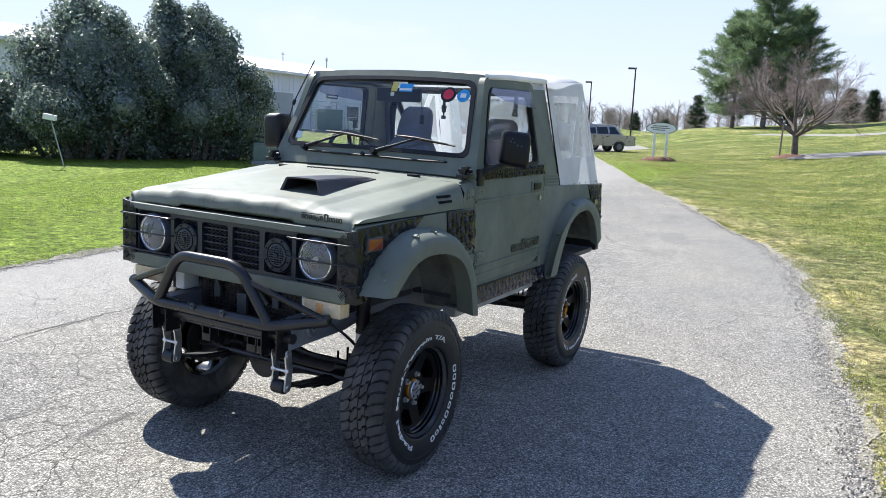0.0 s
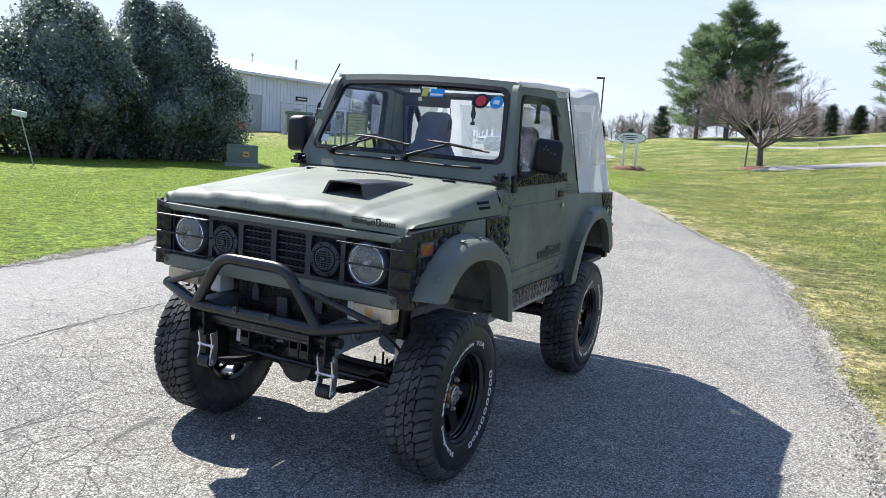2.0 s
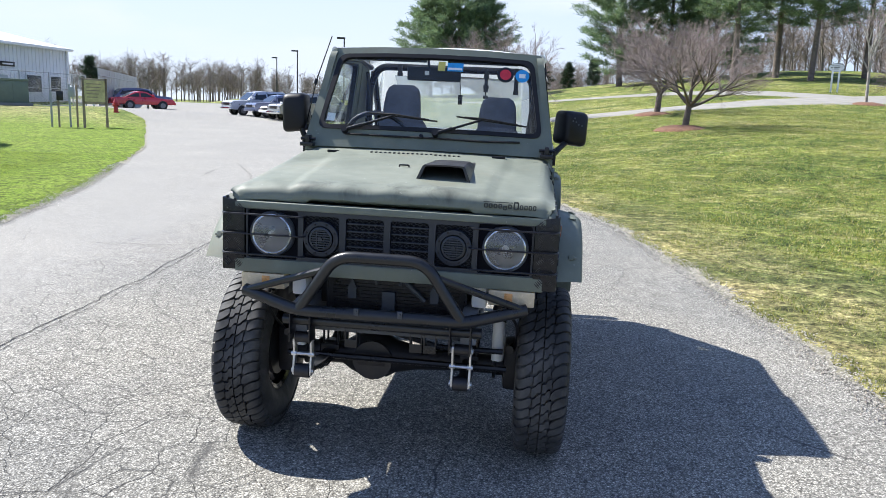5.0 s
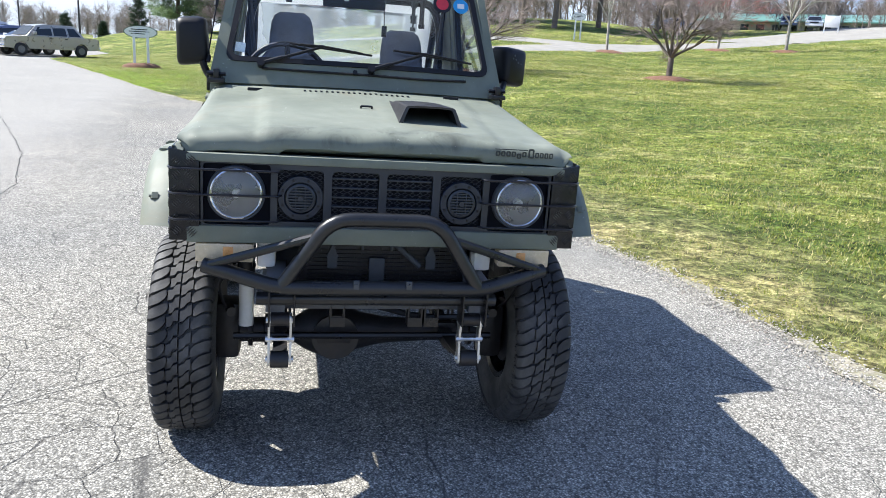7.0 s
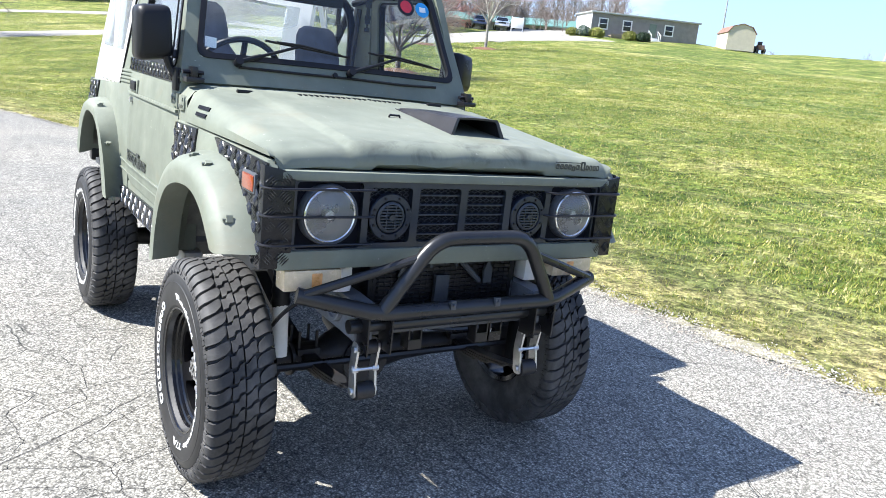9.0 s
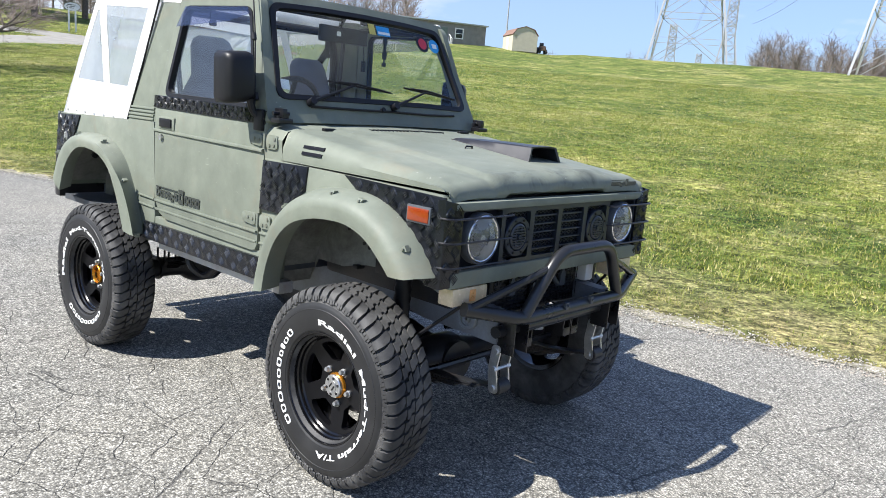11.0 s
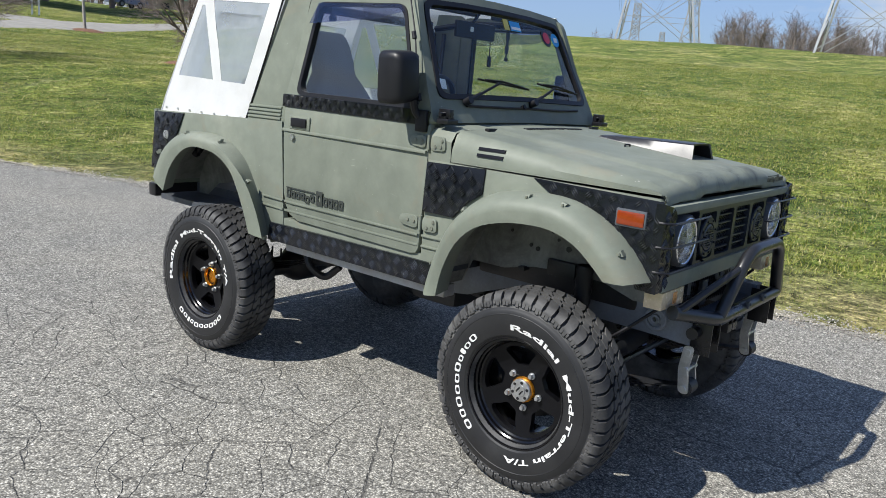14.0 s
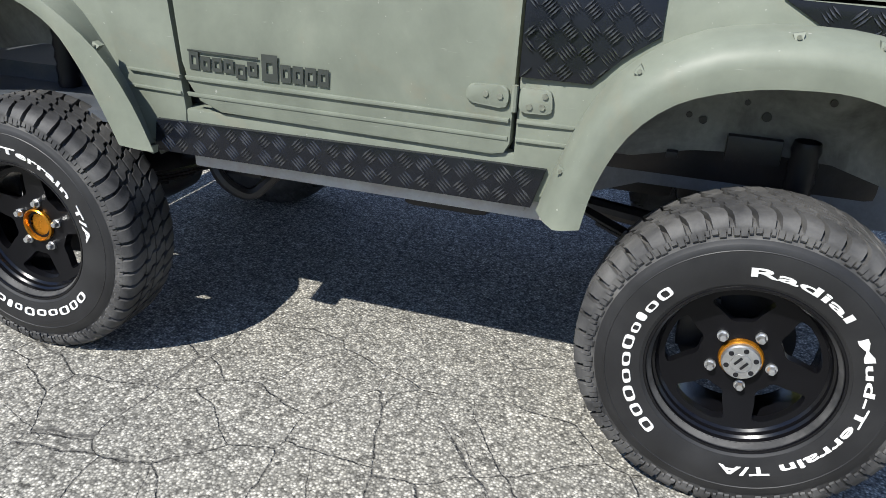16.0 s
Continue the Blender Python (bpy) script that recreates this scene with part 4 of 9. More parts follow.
def grass(name, count, pick, seed, material, tall=(0.012, 0.032), wide=1.0):
    rng = np.random.default_rng(seed)
    gv, gf = [], []
    made = 0
    while made < count:
        x, y = pick(rng)
        g = road_gap(x, y)
        if g < 0.05 + 0.12 * noise.noise((y * 1.1, 9.5, 8.0)) + 0.1 * rng.random():
            continue
        patch = 0.6 + 0.8 * noise.noise((x * 0.9, y * 0.9, 4.0))
        if rng.random() > patch + 0.35:
            continue
        h = rng.uniform(*tall) * (0.8 + 0.5 * patch) * (1 + 0.008 * max(g, 0) * (wide > 1))
        a, lean, w = rng.uniform(0, 6.283), rng.uniform(0.3, 1.3) * h, rng.uniform(0.0022, 0.0042) * wide * (1 + 0.07 * g)
        z = ground_z(x, y) + 0.015
        b = len(gv)
        ca, sa = math.cos(a), math.sin(a)
        gv += [(x - sa * w, y + ca * w, z), (x + sa * w, y - ca * w, z), (x + ca * lean, y + sa * lean, z + h)]
        gf.append((b, b + 1, b + 2))
        made += 1
    return tagged(raw(name, gv, gf, material), "short uneven spring grass with dry blades", "grass", kind="stuff")


def near_east(rng):
    y = -6 + 46 * rng.random() ** 1.45
    return lerp_table(ROAD_R, y) + 26 * rng.random() ** 2.0, y


def near_west(rng):
    y = rng.uniform(-1, 16)
    return lerp_table(ROAD_L, y) - 7 * rng.random() ** 1.7, y


grass("grass_east", 480000, near_east, 11, M_GRASS)
def hill_tufts(rng):
    y = -3 + 70 * rng.random() ** 1.5
    return lerp_table(ROAD_R, y) + 0.4 + 60 * rng.random() ** 1.9, y


grass("grass_tufts", 230000, hill_tufts, 13, M_GRASS, (0.018, 0.042), 2.0)
grass("grass_west", 90000, near_west, 12, M_GRASSW, (0.01, 0.024))

# ---- the lifted green off-roader ----
# its nose points to -y; the front axle stands at y = 0, the rear axle at y = 2.03; x = 0 is its middle
car = thing("off_road_car", "lifted matt olive green off-roader with white soft top on asphalt", "car")
car.matrix_basis = Matrix.Translation((0.68, 0, 0)) @ Matrix.Rotation(radians(0.76), 4, 'Y') @ Matrix.Translation((-0.68, 0, 0))


def side_place(s, base=0.0):
    """Points on the body's side: u along y, v up, d outward from the skin at half width 0.70."""
    def place(u, v, d):
        tuck = 0.03 * smooth01((v - 1.05) / 0.35)
        return (s * (0.70 + base - tuck + d), u, v)
    return place


FENDER = [(-0.455, 0.87), (-0.47, 1.0), (-0.465, 1.165), (-0.44, 1.192), (0.585, 1.20), (0.585, 0.70), (0.50, 0.70), (0.46, 0.82), (0.41, 0.93), (0.33, 1.035),
          (0.20, 1.09), (0.0, 1.105), (-0.14, 1.10), (-0.27, 1.045), (-0.36, 0.96), (-0.40, 0.87)]
QUARTER = [(1.50, 0.70), (1.495, 0.80), (1.555, 1.27), (1.80, 1.262), (2.68, 1.235), (2.705, 1.0), (2.70, 0.86), (2.60, 0.86), (2.55, 0.97), (2.42, 1.075), (2.2, 1.115),
           (2.0, 1.11), (1.86, 1.05), (1.76, 0.94), (1.68, 0.80), (1.64, 0.70)]
DOOR = [(0.594, 0.825), (0.594, 1.345), (1.538, 1.36), (1.528, 1.25), (1.489, 0.93), (1.478, 0.875), (1.445, 0.828), (1.38, 0.803), (0.64, 0.793), (0.607, 0.80)]

for s in (-1, 1):
    P = side_place(s)
    # front wing
    bm = bmesh.new()
    prism(bm, FENDER, P, -0.03, 0.0, 0.006)
    for z in (0.832, 0.876):
        prism(bm, [(0.45, z), (0.583, z), (0.583, z + 0.009), (0.44, z + 0.009)], P, -0.01, 0.005, 0.003)
    wing = part("front_wing", bm, M_PAINT, car)
    # rear quarter panel
    bm = bmesh.new()
    prism(bm, QUARTER, P, -0.03, 0.0, 0.006)
    for z in (0.838, 0.882):
        prism(bm, [(1.502, z), (1.66, z + 0.005), (1.67, z + 0.013), (1.505, z + 0.008)], P, -0.01, 0.004, 0.003)
    part("quarter_panel", bm, M_PAINT, car)
    # rocker under the door
    bm = bmesh.new()
    box(bm, *sorted((s * 0.62, s * 0.695)), 0.50, 1.56, 0.685, 0.80, 0.006)
    part("rocker", bm, M_PAINT, car)
    bm = bmesh.new()
    box(bm, *sorted((s * 0.60, s * 0.675)), 0.46, 1.50, 0.63, 0.684, 0.008)
    part("under_sill", bm, M_UNDER, car, "pale grey sill edge with rust specks")
    # sill tread plate
    bm = bmesh.new()
    poly = [(0.53, 0.675), (1.60, 0.675), (1.585, 0.765), (0.50, 0.775)]
    prism(bm, poly, P, -0.004, 0.012, 0.002)
    PL = side_place(s, 0.0122)
    bars_bm = bmesh.new()
    tread_bars(bars_bm, PL, inside_poly(poly), 0.48, 1.62, 0.672, 0.78, 0.05, 5, 0.002)
    plate = part("sill_plate", bm, M_PLATE, car, "black raised-bar tread plate")
    tagged(part("bar_pattern", bars_bm, M_PLATEBAR, plate, "raised bars of the tread plate"), kind="stuff")
    # door with its frame
    bm = bmesh.new()
    prism(bm, DOOR, P, -0.045, 0.006, 0.007)
    for z, h in ((0.832, 0.0085), (0.876, 0.012)):
        prism(bm, [(0.60, z), (1.478, z + 0.006), (1.482, z + 0.017), (0.60, z + 0.010)], P, 0.0, h, 0.004)

    def up(u, v, d):
        t = (v - 1.36) / 0.53
        return (s * (0.672 - 0.085 * max(t, 0) + d), u, v)
    outer = rounded([(0.60, 1.345), (1.545, 1.36), (1.455, 1.895), (0.80, 1.885)], 0.05)
    inner = rounded([(0.70, 1.405), (1.455, 1.41), (1.395, 1.835), (0.845, 1.825)], 0.05)
    ring_prism(bm, outer, inner, up, -0.03, 0.006)
    door = part("door", bm, M_PAINT, car)
    bm = bmesh.new()
    prism(bm, [(0.600, 1.222), (1.532, 1.228), (1.534, 1.242), (0.600, 1.236)], P, 0.0, 0.0115, 0.005)
    part("door_crease", bm, M_PAINT, door)
    bm = bmesh.new()
    ring_prism(bm, rounded([(0.69, 1.40), (1.465, 1.405), (1.405, 1.843), (0.84, 1.833)], 0.05), rounded([(0.712, 1.417), (1.443, 1.422), (1.385, 1.825), (0.852, 1.815)], 0.05), up, -0.02, 0.012)
    part("window_seal", bm, M_PLASTIC, door, "black rubber window seal")
    bm = bmesh.new()
    prism(bm, rounded([(0.705, 1.41), (1.45, 1.415), (1.39, 1.83), (0.85, 1.82)], 0.05), up, -0.006, -0.002)
    g = part("window_glass", bm, M_SIDEGLASS, door)
    g.visible_shadow = False
    bm = bmesh.new()
    prism(bm, [(1.425, 1.74), (1.398, 1.838), (0.87, 1.83), (0.835, 1.80), (1.0, 1.765)], lambda u, v, d: (up(u, v, d)[0] + s * 0.018 * (1.85 - v) / 0.11, u, v), 0.010, 0.012)
    part("window_visor", bm, M_VISOR, door, "smoked plastic rain visor")
    # belt tread plate
    bm = bmesh.new()
    poly = [(0.605, 1.338), (0.60, 1.395), (0.70, 1.40), (1.545, 1.405), (1.55, 1.345)]

    def belt(u, v, d):
        return (s * (0.6775 + d), u, v)
    prism(bm, poly, belt, -0.01, 0.006, 0.002)
    bars_bm = bmesh.new()
    tread_bars(bars_bm, lambda u, v, d: belt(u, v, 0.0062 + d), inside_poly(poly), 0.60, 1.56, 1.342, 1.406, 0.033, 4)
    part("belt_plate", bm, M_PLATE, door, "black raised-bar tread plate under the window")
    tagged(part("bar_pattern", bars_bm, M_PLATEBAR, door, "raised bars of the tread plate"), kind="stuff")
    # handle and lock
    bm = bmesh.new()
    box(bm, *sorted((s * 0.676, s * 0.693)), 1.335, 1.485, 1.243, 1.305, 0.006)
    part("handle_recess", bm, M_PAINT, door)
    bm = bmesh.new()
    box(bm, *sorted((s * 0.686, s * 0.701)), 1.355, 1.465, 1.255, 1.297, 0.005)
    part("door_handle", bm, M_PLASTIC, door, "black flap door handle")
    bm = bmesh.new()
    disc(bm, (s * 0.697, 1.452, 1.205), (1, 0, 0), 0.014, 0.012, 16)
    part("lock", bm, M_STEEL, door)
    # hinges
    for z in (1.272, 0.935):
        bm = bmesh.new()
        xx = 0.680 if z > 1.1 else 0.699
        a, b = (0.605, 0.685) if z > 1.1 else (0.605, 0.70)
        prism(bm, rounded([(a, z - 0.028), (b, z - 0.02), (b + 0.012, z), (b, z + 0.024), (a, z + 0.026)], 0.02), lambda u, v, d: (s * (xx + d), u, v), -0.01, 0.011, 0.004)
        prism(bm, rounded([(0.50, z - 0.03), (0.58, z - 0.032), (0.58, z + 0.028), (0.505, z + 0.026)], 0.016), lambda u, v, d: (s * (xx + d), u, v), -0.01, 0.008, 0.003)
        tube(bm, [(s * (xx + 0.006), 0.592, z - 0.032), (s * (xx + 0.006), 0.592, z + 0.03)], 0.008, 8)
        hinge = part("hinge", bm, M_PAINT, door)
        for y, dz in ((0.52, 0.012), (0.525, -0.014), (0.555, -0.016), (0.625, 0.002), (0.66, 0.004)):
            bm = bmesh.new()
            disc(bm, (s * (xx + (0.0125 if y > 0.6 else 0.0095)), y, z + dz), (1, 0, 0), 0.0072, 0.005, 8)
            part("hinge_bolt", bm, M_BOLT, door)
    # lettering on the door, as plain shapes in the sign's colour

    def dec(u, v, d):
        return (s * (0.7055 + d), u, v)

    def glyph(u, w, z, h, k):
        bm = bmesh.new()
        o = [(u - w, z), (u, z), (u, z + h), (u - w, z + h)]
        q = 0.3 if k % 2 else 0.26
        ring_prism(bm, o, [(u - w * (1 - q), z + h * q), (u - w * q, z + h * q), (u - w * q, z + h * (1 - q)), (u - w * (1 - q), z + h * (1 - q))], dec, 0, 0.0015)
        part("decal_shape", bm, M_DARKTEXT, door)
    for k in range(6):
        glyph(1.466 - k * 0.0345, 0.028, 0.912 - (0.010 if k == 4 else 0), 0.036 if k else 0.048, k)
    bm = bmesh.new()
    prism(bm, [(1.262, 0.956), (1.47, 0.958), (1.47, 0.963), (1.262, 0.961)], dec, 0, 0.0015)
    part("decal_shape", bm, M_DARKTEXT, door)
    glyph(1.252, 0.045, 0.903, 0.068, 1)
    for k in range(4):
        glyph(1.199 - k * 0.035, 0.029, 0.906, 0.044, k)
    # tread plate before the door
    bm = bmesh.new()
    poly = [(0.585, 1.192), (0.285, 1.198), (0.285, 1.10), (0.36, 1.05), (0.42, 0.985), (0.585, 0.985)]
    prism(bm, poly, P, -0.002, 0.007, 0.002)
    bars_bm = bmesh.new()
    tread_bars(bars_bm, side_place(s, 0.0072), inside_poly(poly), 0.27, 0.60, 0.98, 1.21, 0.047, 5)
    plate = part("wing_plate", bm, M_PLATE, car, "black raised-bar tread plate on the front wing")
    tagged(part("bar_pattern", bars_bm, M_PLATEBAR, plate, "raised bars of the tread plate"), kind="stuff")
    # corner plate at the nose, side face
    bm = bmesh.new()
    poly = [(0.06, 1.196), (-0.46, 1.185), (-0.475, 0.875), (-0.40, 0.875), (-0.345, 0.97), (-0.26, 1.06), (-0.13, 1.115), (-0.02, 1.15)]
    prism(bm, poly, P, -0.002, 0.007, 0.002)
    bars_bm = bmesh.new()
    tread_bars(bars_bm, side_place(s, 0.0072), inside_poly(poly), -0.48, 0.08, 0.87, 1.2, 0.047, 5)

    def nose(u, v, d):
        return (s * u, -0.468 - d, v)
    poly = [(0.61, 0.872), (0.706, 0.872), (0.706, 1.18), (0.61, 1.16)]
    prism(bm, poly, nose, -0.03, 0.006, 0.003)
    tread_bars(bars_bm, lambda u, v, d: nose(u, v, 0.0062 + d), inside_poly([(0.61, 0.872), (0.706, 0.872), (0.706, 1.18), (0.61, 1.16)]), 0.615, 0.71, 0.88, 1.17, 0.047, 5)
    for z in (0.93, 1.0, 1.07, 1.13):
        disc(bm, (s * 0.622, -0.476, z), (0, 1, 0), 0.006, 0.006, 8)
    plate = part("corner_plate", bm, M_PLATE, car, "black raised-bar tread plate wrapping the front corner")
    tagged(part("bar_pattern", bars_bm, M_PLATEBAR, plate, "raised bars of the tread plate"), kind="stuff")
    # rear corner plate with the round filler recess
    bm = bmesh.new()
    poly = [(2.40, 1.238), (2.695, 1.228), (2.71, 0.90), (2.62, 0.90), (2.57, 1.0), (2.47, 1.085)]
    prism(bm, poly, P, -0.002, 0.007, 0.002)
    bars_bm = bmesh.new()
    tread_bars(bars_bm, side_place(s, 0.0072), inside_poly(poly), 2.38, 2.72, 0.9, 1.24, 0.05, 4)
    rp = part("rear_corner_plate", bm, M_PLATE, car, "black raised-bar tread plate on the rear corner")
    tagged(part("bar_pattern", bars_bm, M_PLATEBAR, rp, "raised bars of the tread plate"), kind="stuff")
    bm = bmesh.new()
    lathe(bm, [(0, 0.0), (0, 0.04), (-0.012, 0.046), (-0.012, 0.052), (0.0, 0.055)], 20, Matrix.Translation((s * 0.69, 2.545, 1.12)))
    part("filler_recess", bm, M_BLACK, rp)
    bm = bmesh.new()
    disc(bm, (s * 0.692, 2.555, 1.105), (1, 0, 0), 0.026, 0.03, 16)
    part("filler_cap", bm, M_STEEL, rp)
    # wheel-arch flares: lofted from the body to a wide lip and back in
    front_edges = ([(0.515, 0.672), (0.475, 0.80), (0.415, 0.945), (0.33, 1.05), (0.195, 1.125), (0.03, 1.148), (-0.13, 1.142), (-0.27, 1.09), (-0.375, 1.01), (-0.455, 0.912)],
                   [(0.455, 0.668), (0.425, 0.80), (0.37, 0.93), (0.29, 1.02), (0.165, 1.09), (0.02, 1.11), (-0.12, 1.105), (-0.25, 1.052), (-0.34, 0.98), (-0.405, 0.905)],
                   [(0.395, 0.678), (0.372, 0.79), (0.318, 0.905), (0.232, 0.985), (0.12, 1.025), (0.01, 1.04), (-0.10, 1.038), (-0.20, 1.005), (-0.275, 0.95), (-0.33, 0.90)])
    rear_edges = ([(1.61, 0.69), (1.665, 0.82), (1.74, 0.95), (1.83, 1.06), (1.97, 1.135), (2.12, 1.155), (2.28, 1.15), (2.43, 1.11), (2.56, 1.02), (2.66, 0.86)],
                  [(1.545, 0.695), (1.60, 0.82), (1.69, 0.95), (1.79, 1.055), (1.93, 1.115), (2.08, 1.13), (2.24, 1.125), (2.39, 1.08), (2.52, 0.99), (2.61, 0.85)],
                  [(1.655, 0.70), (1.70, 0.80), (1.76, 0.91), (1.83, 1.0), (1.94, 1.06), (2.06, 1.08), (2.18, 1.078), (2.29, 1.03), (2.39, 0.93), (2.45, 0.80)])
    for fi, (A, B, C) in enumerate((front_edges, rear_edges)):
        rows = []
        for k in range(len(A)):
            a, b, c = A[k], B[k], C[k]
            if fi == 1:
                b = ((a[0] * 0.4 + c[0] * 0.6) if k > 2 else b[0], b[1])
            bulge = 0.112 if fi == 0 else 0.088 if s < 0 else 0.075
            mid = (a[0] * 0.5 + b[0] * 0.5, a[1] * 0.5 + b[1] * 0.5)
            rows.append([(s * 0.69, *a), (s * 0.715, *a), (s * (0.70 + bulge * 0.72), mid[0], mid[1] + 0.002), (s * (0.70 + bulge), *b), (s * (0.705 + bulge), b[0] * 0.6 + c[0] * 0.4, b[1] * 0.6 + c[1] * 0.4),
                         (s * (0.70 + bulge), c[0], c[1]), (s * (0.68 + bulge), c[0], c[1] + 0.004), (s * 0.715, c[0] * 0.8 + b[0] * 0.2, c[1] * 0.85 + b[1] * 0.15 + 0.01)])
        dense = []
        for k in range(len(rows) - 1):
            for q in range(3):
                t = q / 3
                r0, r1, r2, r3 = rows[max(k - 1, 0)], rows[k], rows[k + 1], rows[min(k + 2, len(rows) - 1)]
                row = []
                for p0, p1, p2, p3 in zip(r0, r1, r2, r3):
                    p0, p1, p2, p3 = Vector(p0), Vector(p1), Vector(p2), Vector(p3)
                    row.append(0.5 * (2 * p1 + (p2 - p0) * t + (2 * p0 - 5 * p1 + 4 * p2 - p3) * t * t + (3 * p1 - p0 - 3 * p2 + p3) * t ** 3))
                dense.append(row)
        dense.append([Vector(p) for p in rows[-1]])
        bm = bmesh.new()
        R = loft(bm, dense)
        bm.faces.new(R[0])
        bm.faces.new(R[-1][::-1])
        flare = part("arch_flare", bm, M_PAINT, car, angle=50)
        # bolt pockets
        for k in (1, 3, 5, 6, 8) if fi == 0 else (0, 2, 4, 6, 8):
            a, b = A[k], B[k]
            n = Vector((0, a[0] - C[k][0], a[1] - C[k][1])).normalized()
            t = Vector((0, -n.z, n.y))
            c = Vector((s * (0.694 + bulge * 0.72), a[0] * 0.55 + b[0] * 0.45, a[1] * 0.55 + b[1] * 0.45))
            bm = bmesh.new()
            base = [c + n * 0.012 - t * 0.011, c + n * 0.012 + t * 0.011, c - n * 0.013 + t * 0.004, c - n * 0.013 - t * 0.004]
            base = [p + Vector((s * (0.001 if i < 2 else 0.014), 0, 0)) for i, p in enumerate(base)]
            loft(bm, [[p for p in base], [p + Vector((-s * 0.02, 0, 0)) for p in base]], True)
            bm.faces.new([bm.verts.new(p) for p in base])
            part("bolt_pocket", bm, M_PAINT, flare)
            bm = bmesh.new()
            disc(bm, c + Vector((s * 0.007, 0, 0)) + n * 0.004, (1, 0, 0), 0.0048, 0.010, 8)
            part("flare_bolt", bm, M_BOLT, flare)
    # side marker lamp
    bm = bmesh.new()
    box(bm, *sorted((s * 0.695, s * 0.716)), -0.405, -0.303, 1.089, 1.138, 0.006)
    mk = part("side_marker", bm, M_AMBER, car, "amber side marker lamp")
    bm = bmesh.new()
    box(bm, *sorted((s * 0.695, s * 0.712)), -0.411, -0.297, 1.083, 1.144, 0.004)
    part("bezel", bm, M_CHASSIS, mk)
    # inner wheel wells
    bm = bmesh.new()
    X0, X1 = s * 0.44, s * 0.69
    arch = [(0.55, 0.66), (0.50, 0.80), (0.43, 0.94), (0.33, 1.04), (0.18, 1.095), (0.0, 1.108), (-0.15, 1.10), (-0.28, 1.04), (-0.40, 0.92)]
    loft(bm, [[(X1, y, z - 0.006) for y, z in arch], [(X0, y, z - 0.006) for y, z in arch], [(X0, y * 0.99, min(max(z - 0.30, 0.76), z - 0.006)) for y, z in arch]])
    iw = part("inner_wing", bm, M_INNER, car, "scuffed pale primer inner wing")
    # holes are shown by dark discs, with the shade inside painted on
    for y, z, r in ((0.20, 0.885, 0.008), (0.165, 0.875, 0.010), (0.30, 0.93, 0.007), (0.10, 0.96, 0.009), (0.07, 0.93, 0.007), (-0.12, 0.95, 0.009), (0.02, 0.90, 0.012)):
        bm = bmesh.new()
        disc(bm, (s * 0.4425, y, z), (1, 0, 0), r, 0.004, 10)
        part("bolt_hole", bm, M_GREASE, iw)
    for y0, y1, z0, z1 in ((-0.03, 0.10, 0.785, 0.85), (0.21, 0.24, 0.772, 0.79)):
        box_part("wing_bracket", iw, M_GREASE, *sorted((s * 0.42, s * 0.465)), y0, y1, z0, z1, 0.004)
    bm = bmesh.new()
    arch = [(1.60, 0.66), (1.67, 0.80), (1.75, 0.95), (1.86, 1.055), (2.0, 1.115), (2.2, 1.12), (2.42, 1.08), (2.56, 0.97), (2.62, 0.84)]
    loft(bm, [[(X1, y, z - 0.006) for y, z in arch], [(X0, y, z - 0.006) for y, z in arch], [(X0, y, max(z - 0.25, 0.62)) for y, z in arch]])
    part("inner_arch", bm, M_INNER, car, "scuffed pale primer inner arch")
    # pillar panel behind the door, with louvre ribs
    bm = bmesh.new()

    def pil(u, v, d):
        t = (v - 1.25) / 0.65
        return (s * (0.67 - 0.085 * t + d), u, v)
    prism(bm, [(1.552, 1.262), (1.86, 1.258), (1.645, 1.915), (1.465, 1.905)], pil, -0.03, 0.004, 0.006)
    for k in range(4):
        z = 1.275 + k * 0.018
        prism(bm, [(1.575, z), (1.835, z - 0.003), (1.832, z + 0.008), (1.573, z + 0.011)], pil, 0.0, 0.011, 0.003)
    part("pillar_panel", bm, M_PAINT, car)

# cowl, bonnet, front panel
bm = bmesh.new()
rows = []
for y, z in ((0.475, 1.332), (0.52, 1.338), (0.585, 1.345), (0.62, 1.352)):
    rows.append([(-0.68, y, 1.19), (-0.682, y, z - 0.05), (-0.655, y, z - 0.012), (-0.60, y, z), (0, y, z + 0.012), (0.60, y, z), (0.655, y, z - 0.012), (0.682, y, z - 0.05), (0.68, y, 1.19)])
loft(bm, rows)
part("cowl", bm, M_PAINT, car)


NOSE_DROP = [(-0.452, 0.060), (-0.450, 0.045), (-0.446, 0.031), (-0.438, 0.019), (-0.425, 0.009), (-0.405, 0.003), (-0.38, 0.0)]


def hood_z(x, y):
    t = (y + 0.44) / 0.91
    z = 1.232 + 0.098 * t + 0.014 * (1 - (x / 0.62) ** 2)
    z += 0.010 * (1 - smooth01((abs(x) - 0.40 - 0.03 * t) / 0.014))
    z -= lerp_table(NOSE_DROP, y)
    z += 0.003 * (math.exp(-((x + 0.03) / 0.008) ** 2) + math.exp(-((x - 0.045) / 0.008) ** 2)) * smooth01((y + 0.25) / 0.1)
    z += 0.010 * noise.noise((x * 8, y * 14, 1.7)) * smooth01((-0.28 - y) / 0.1)
    return z


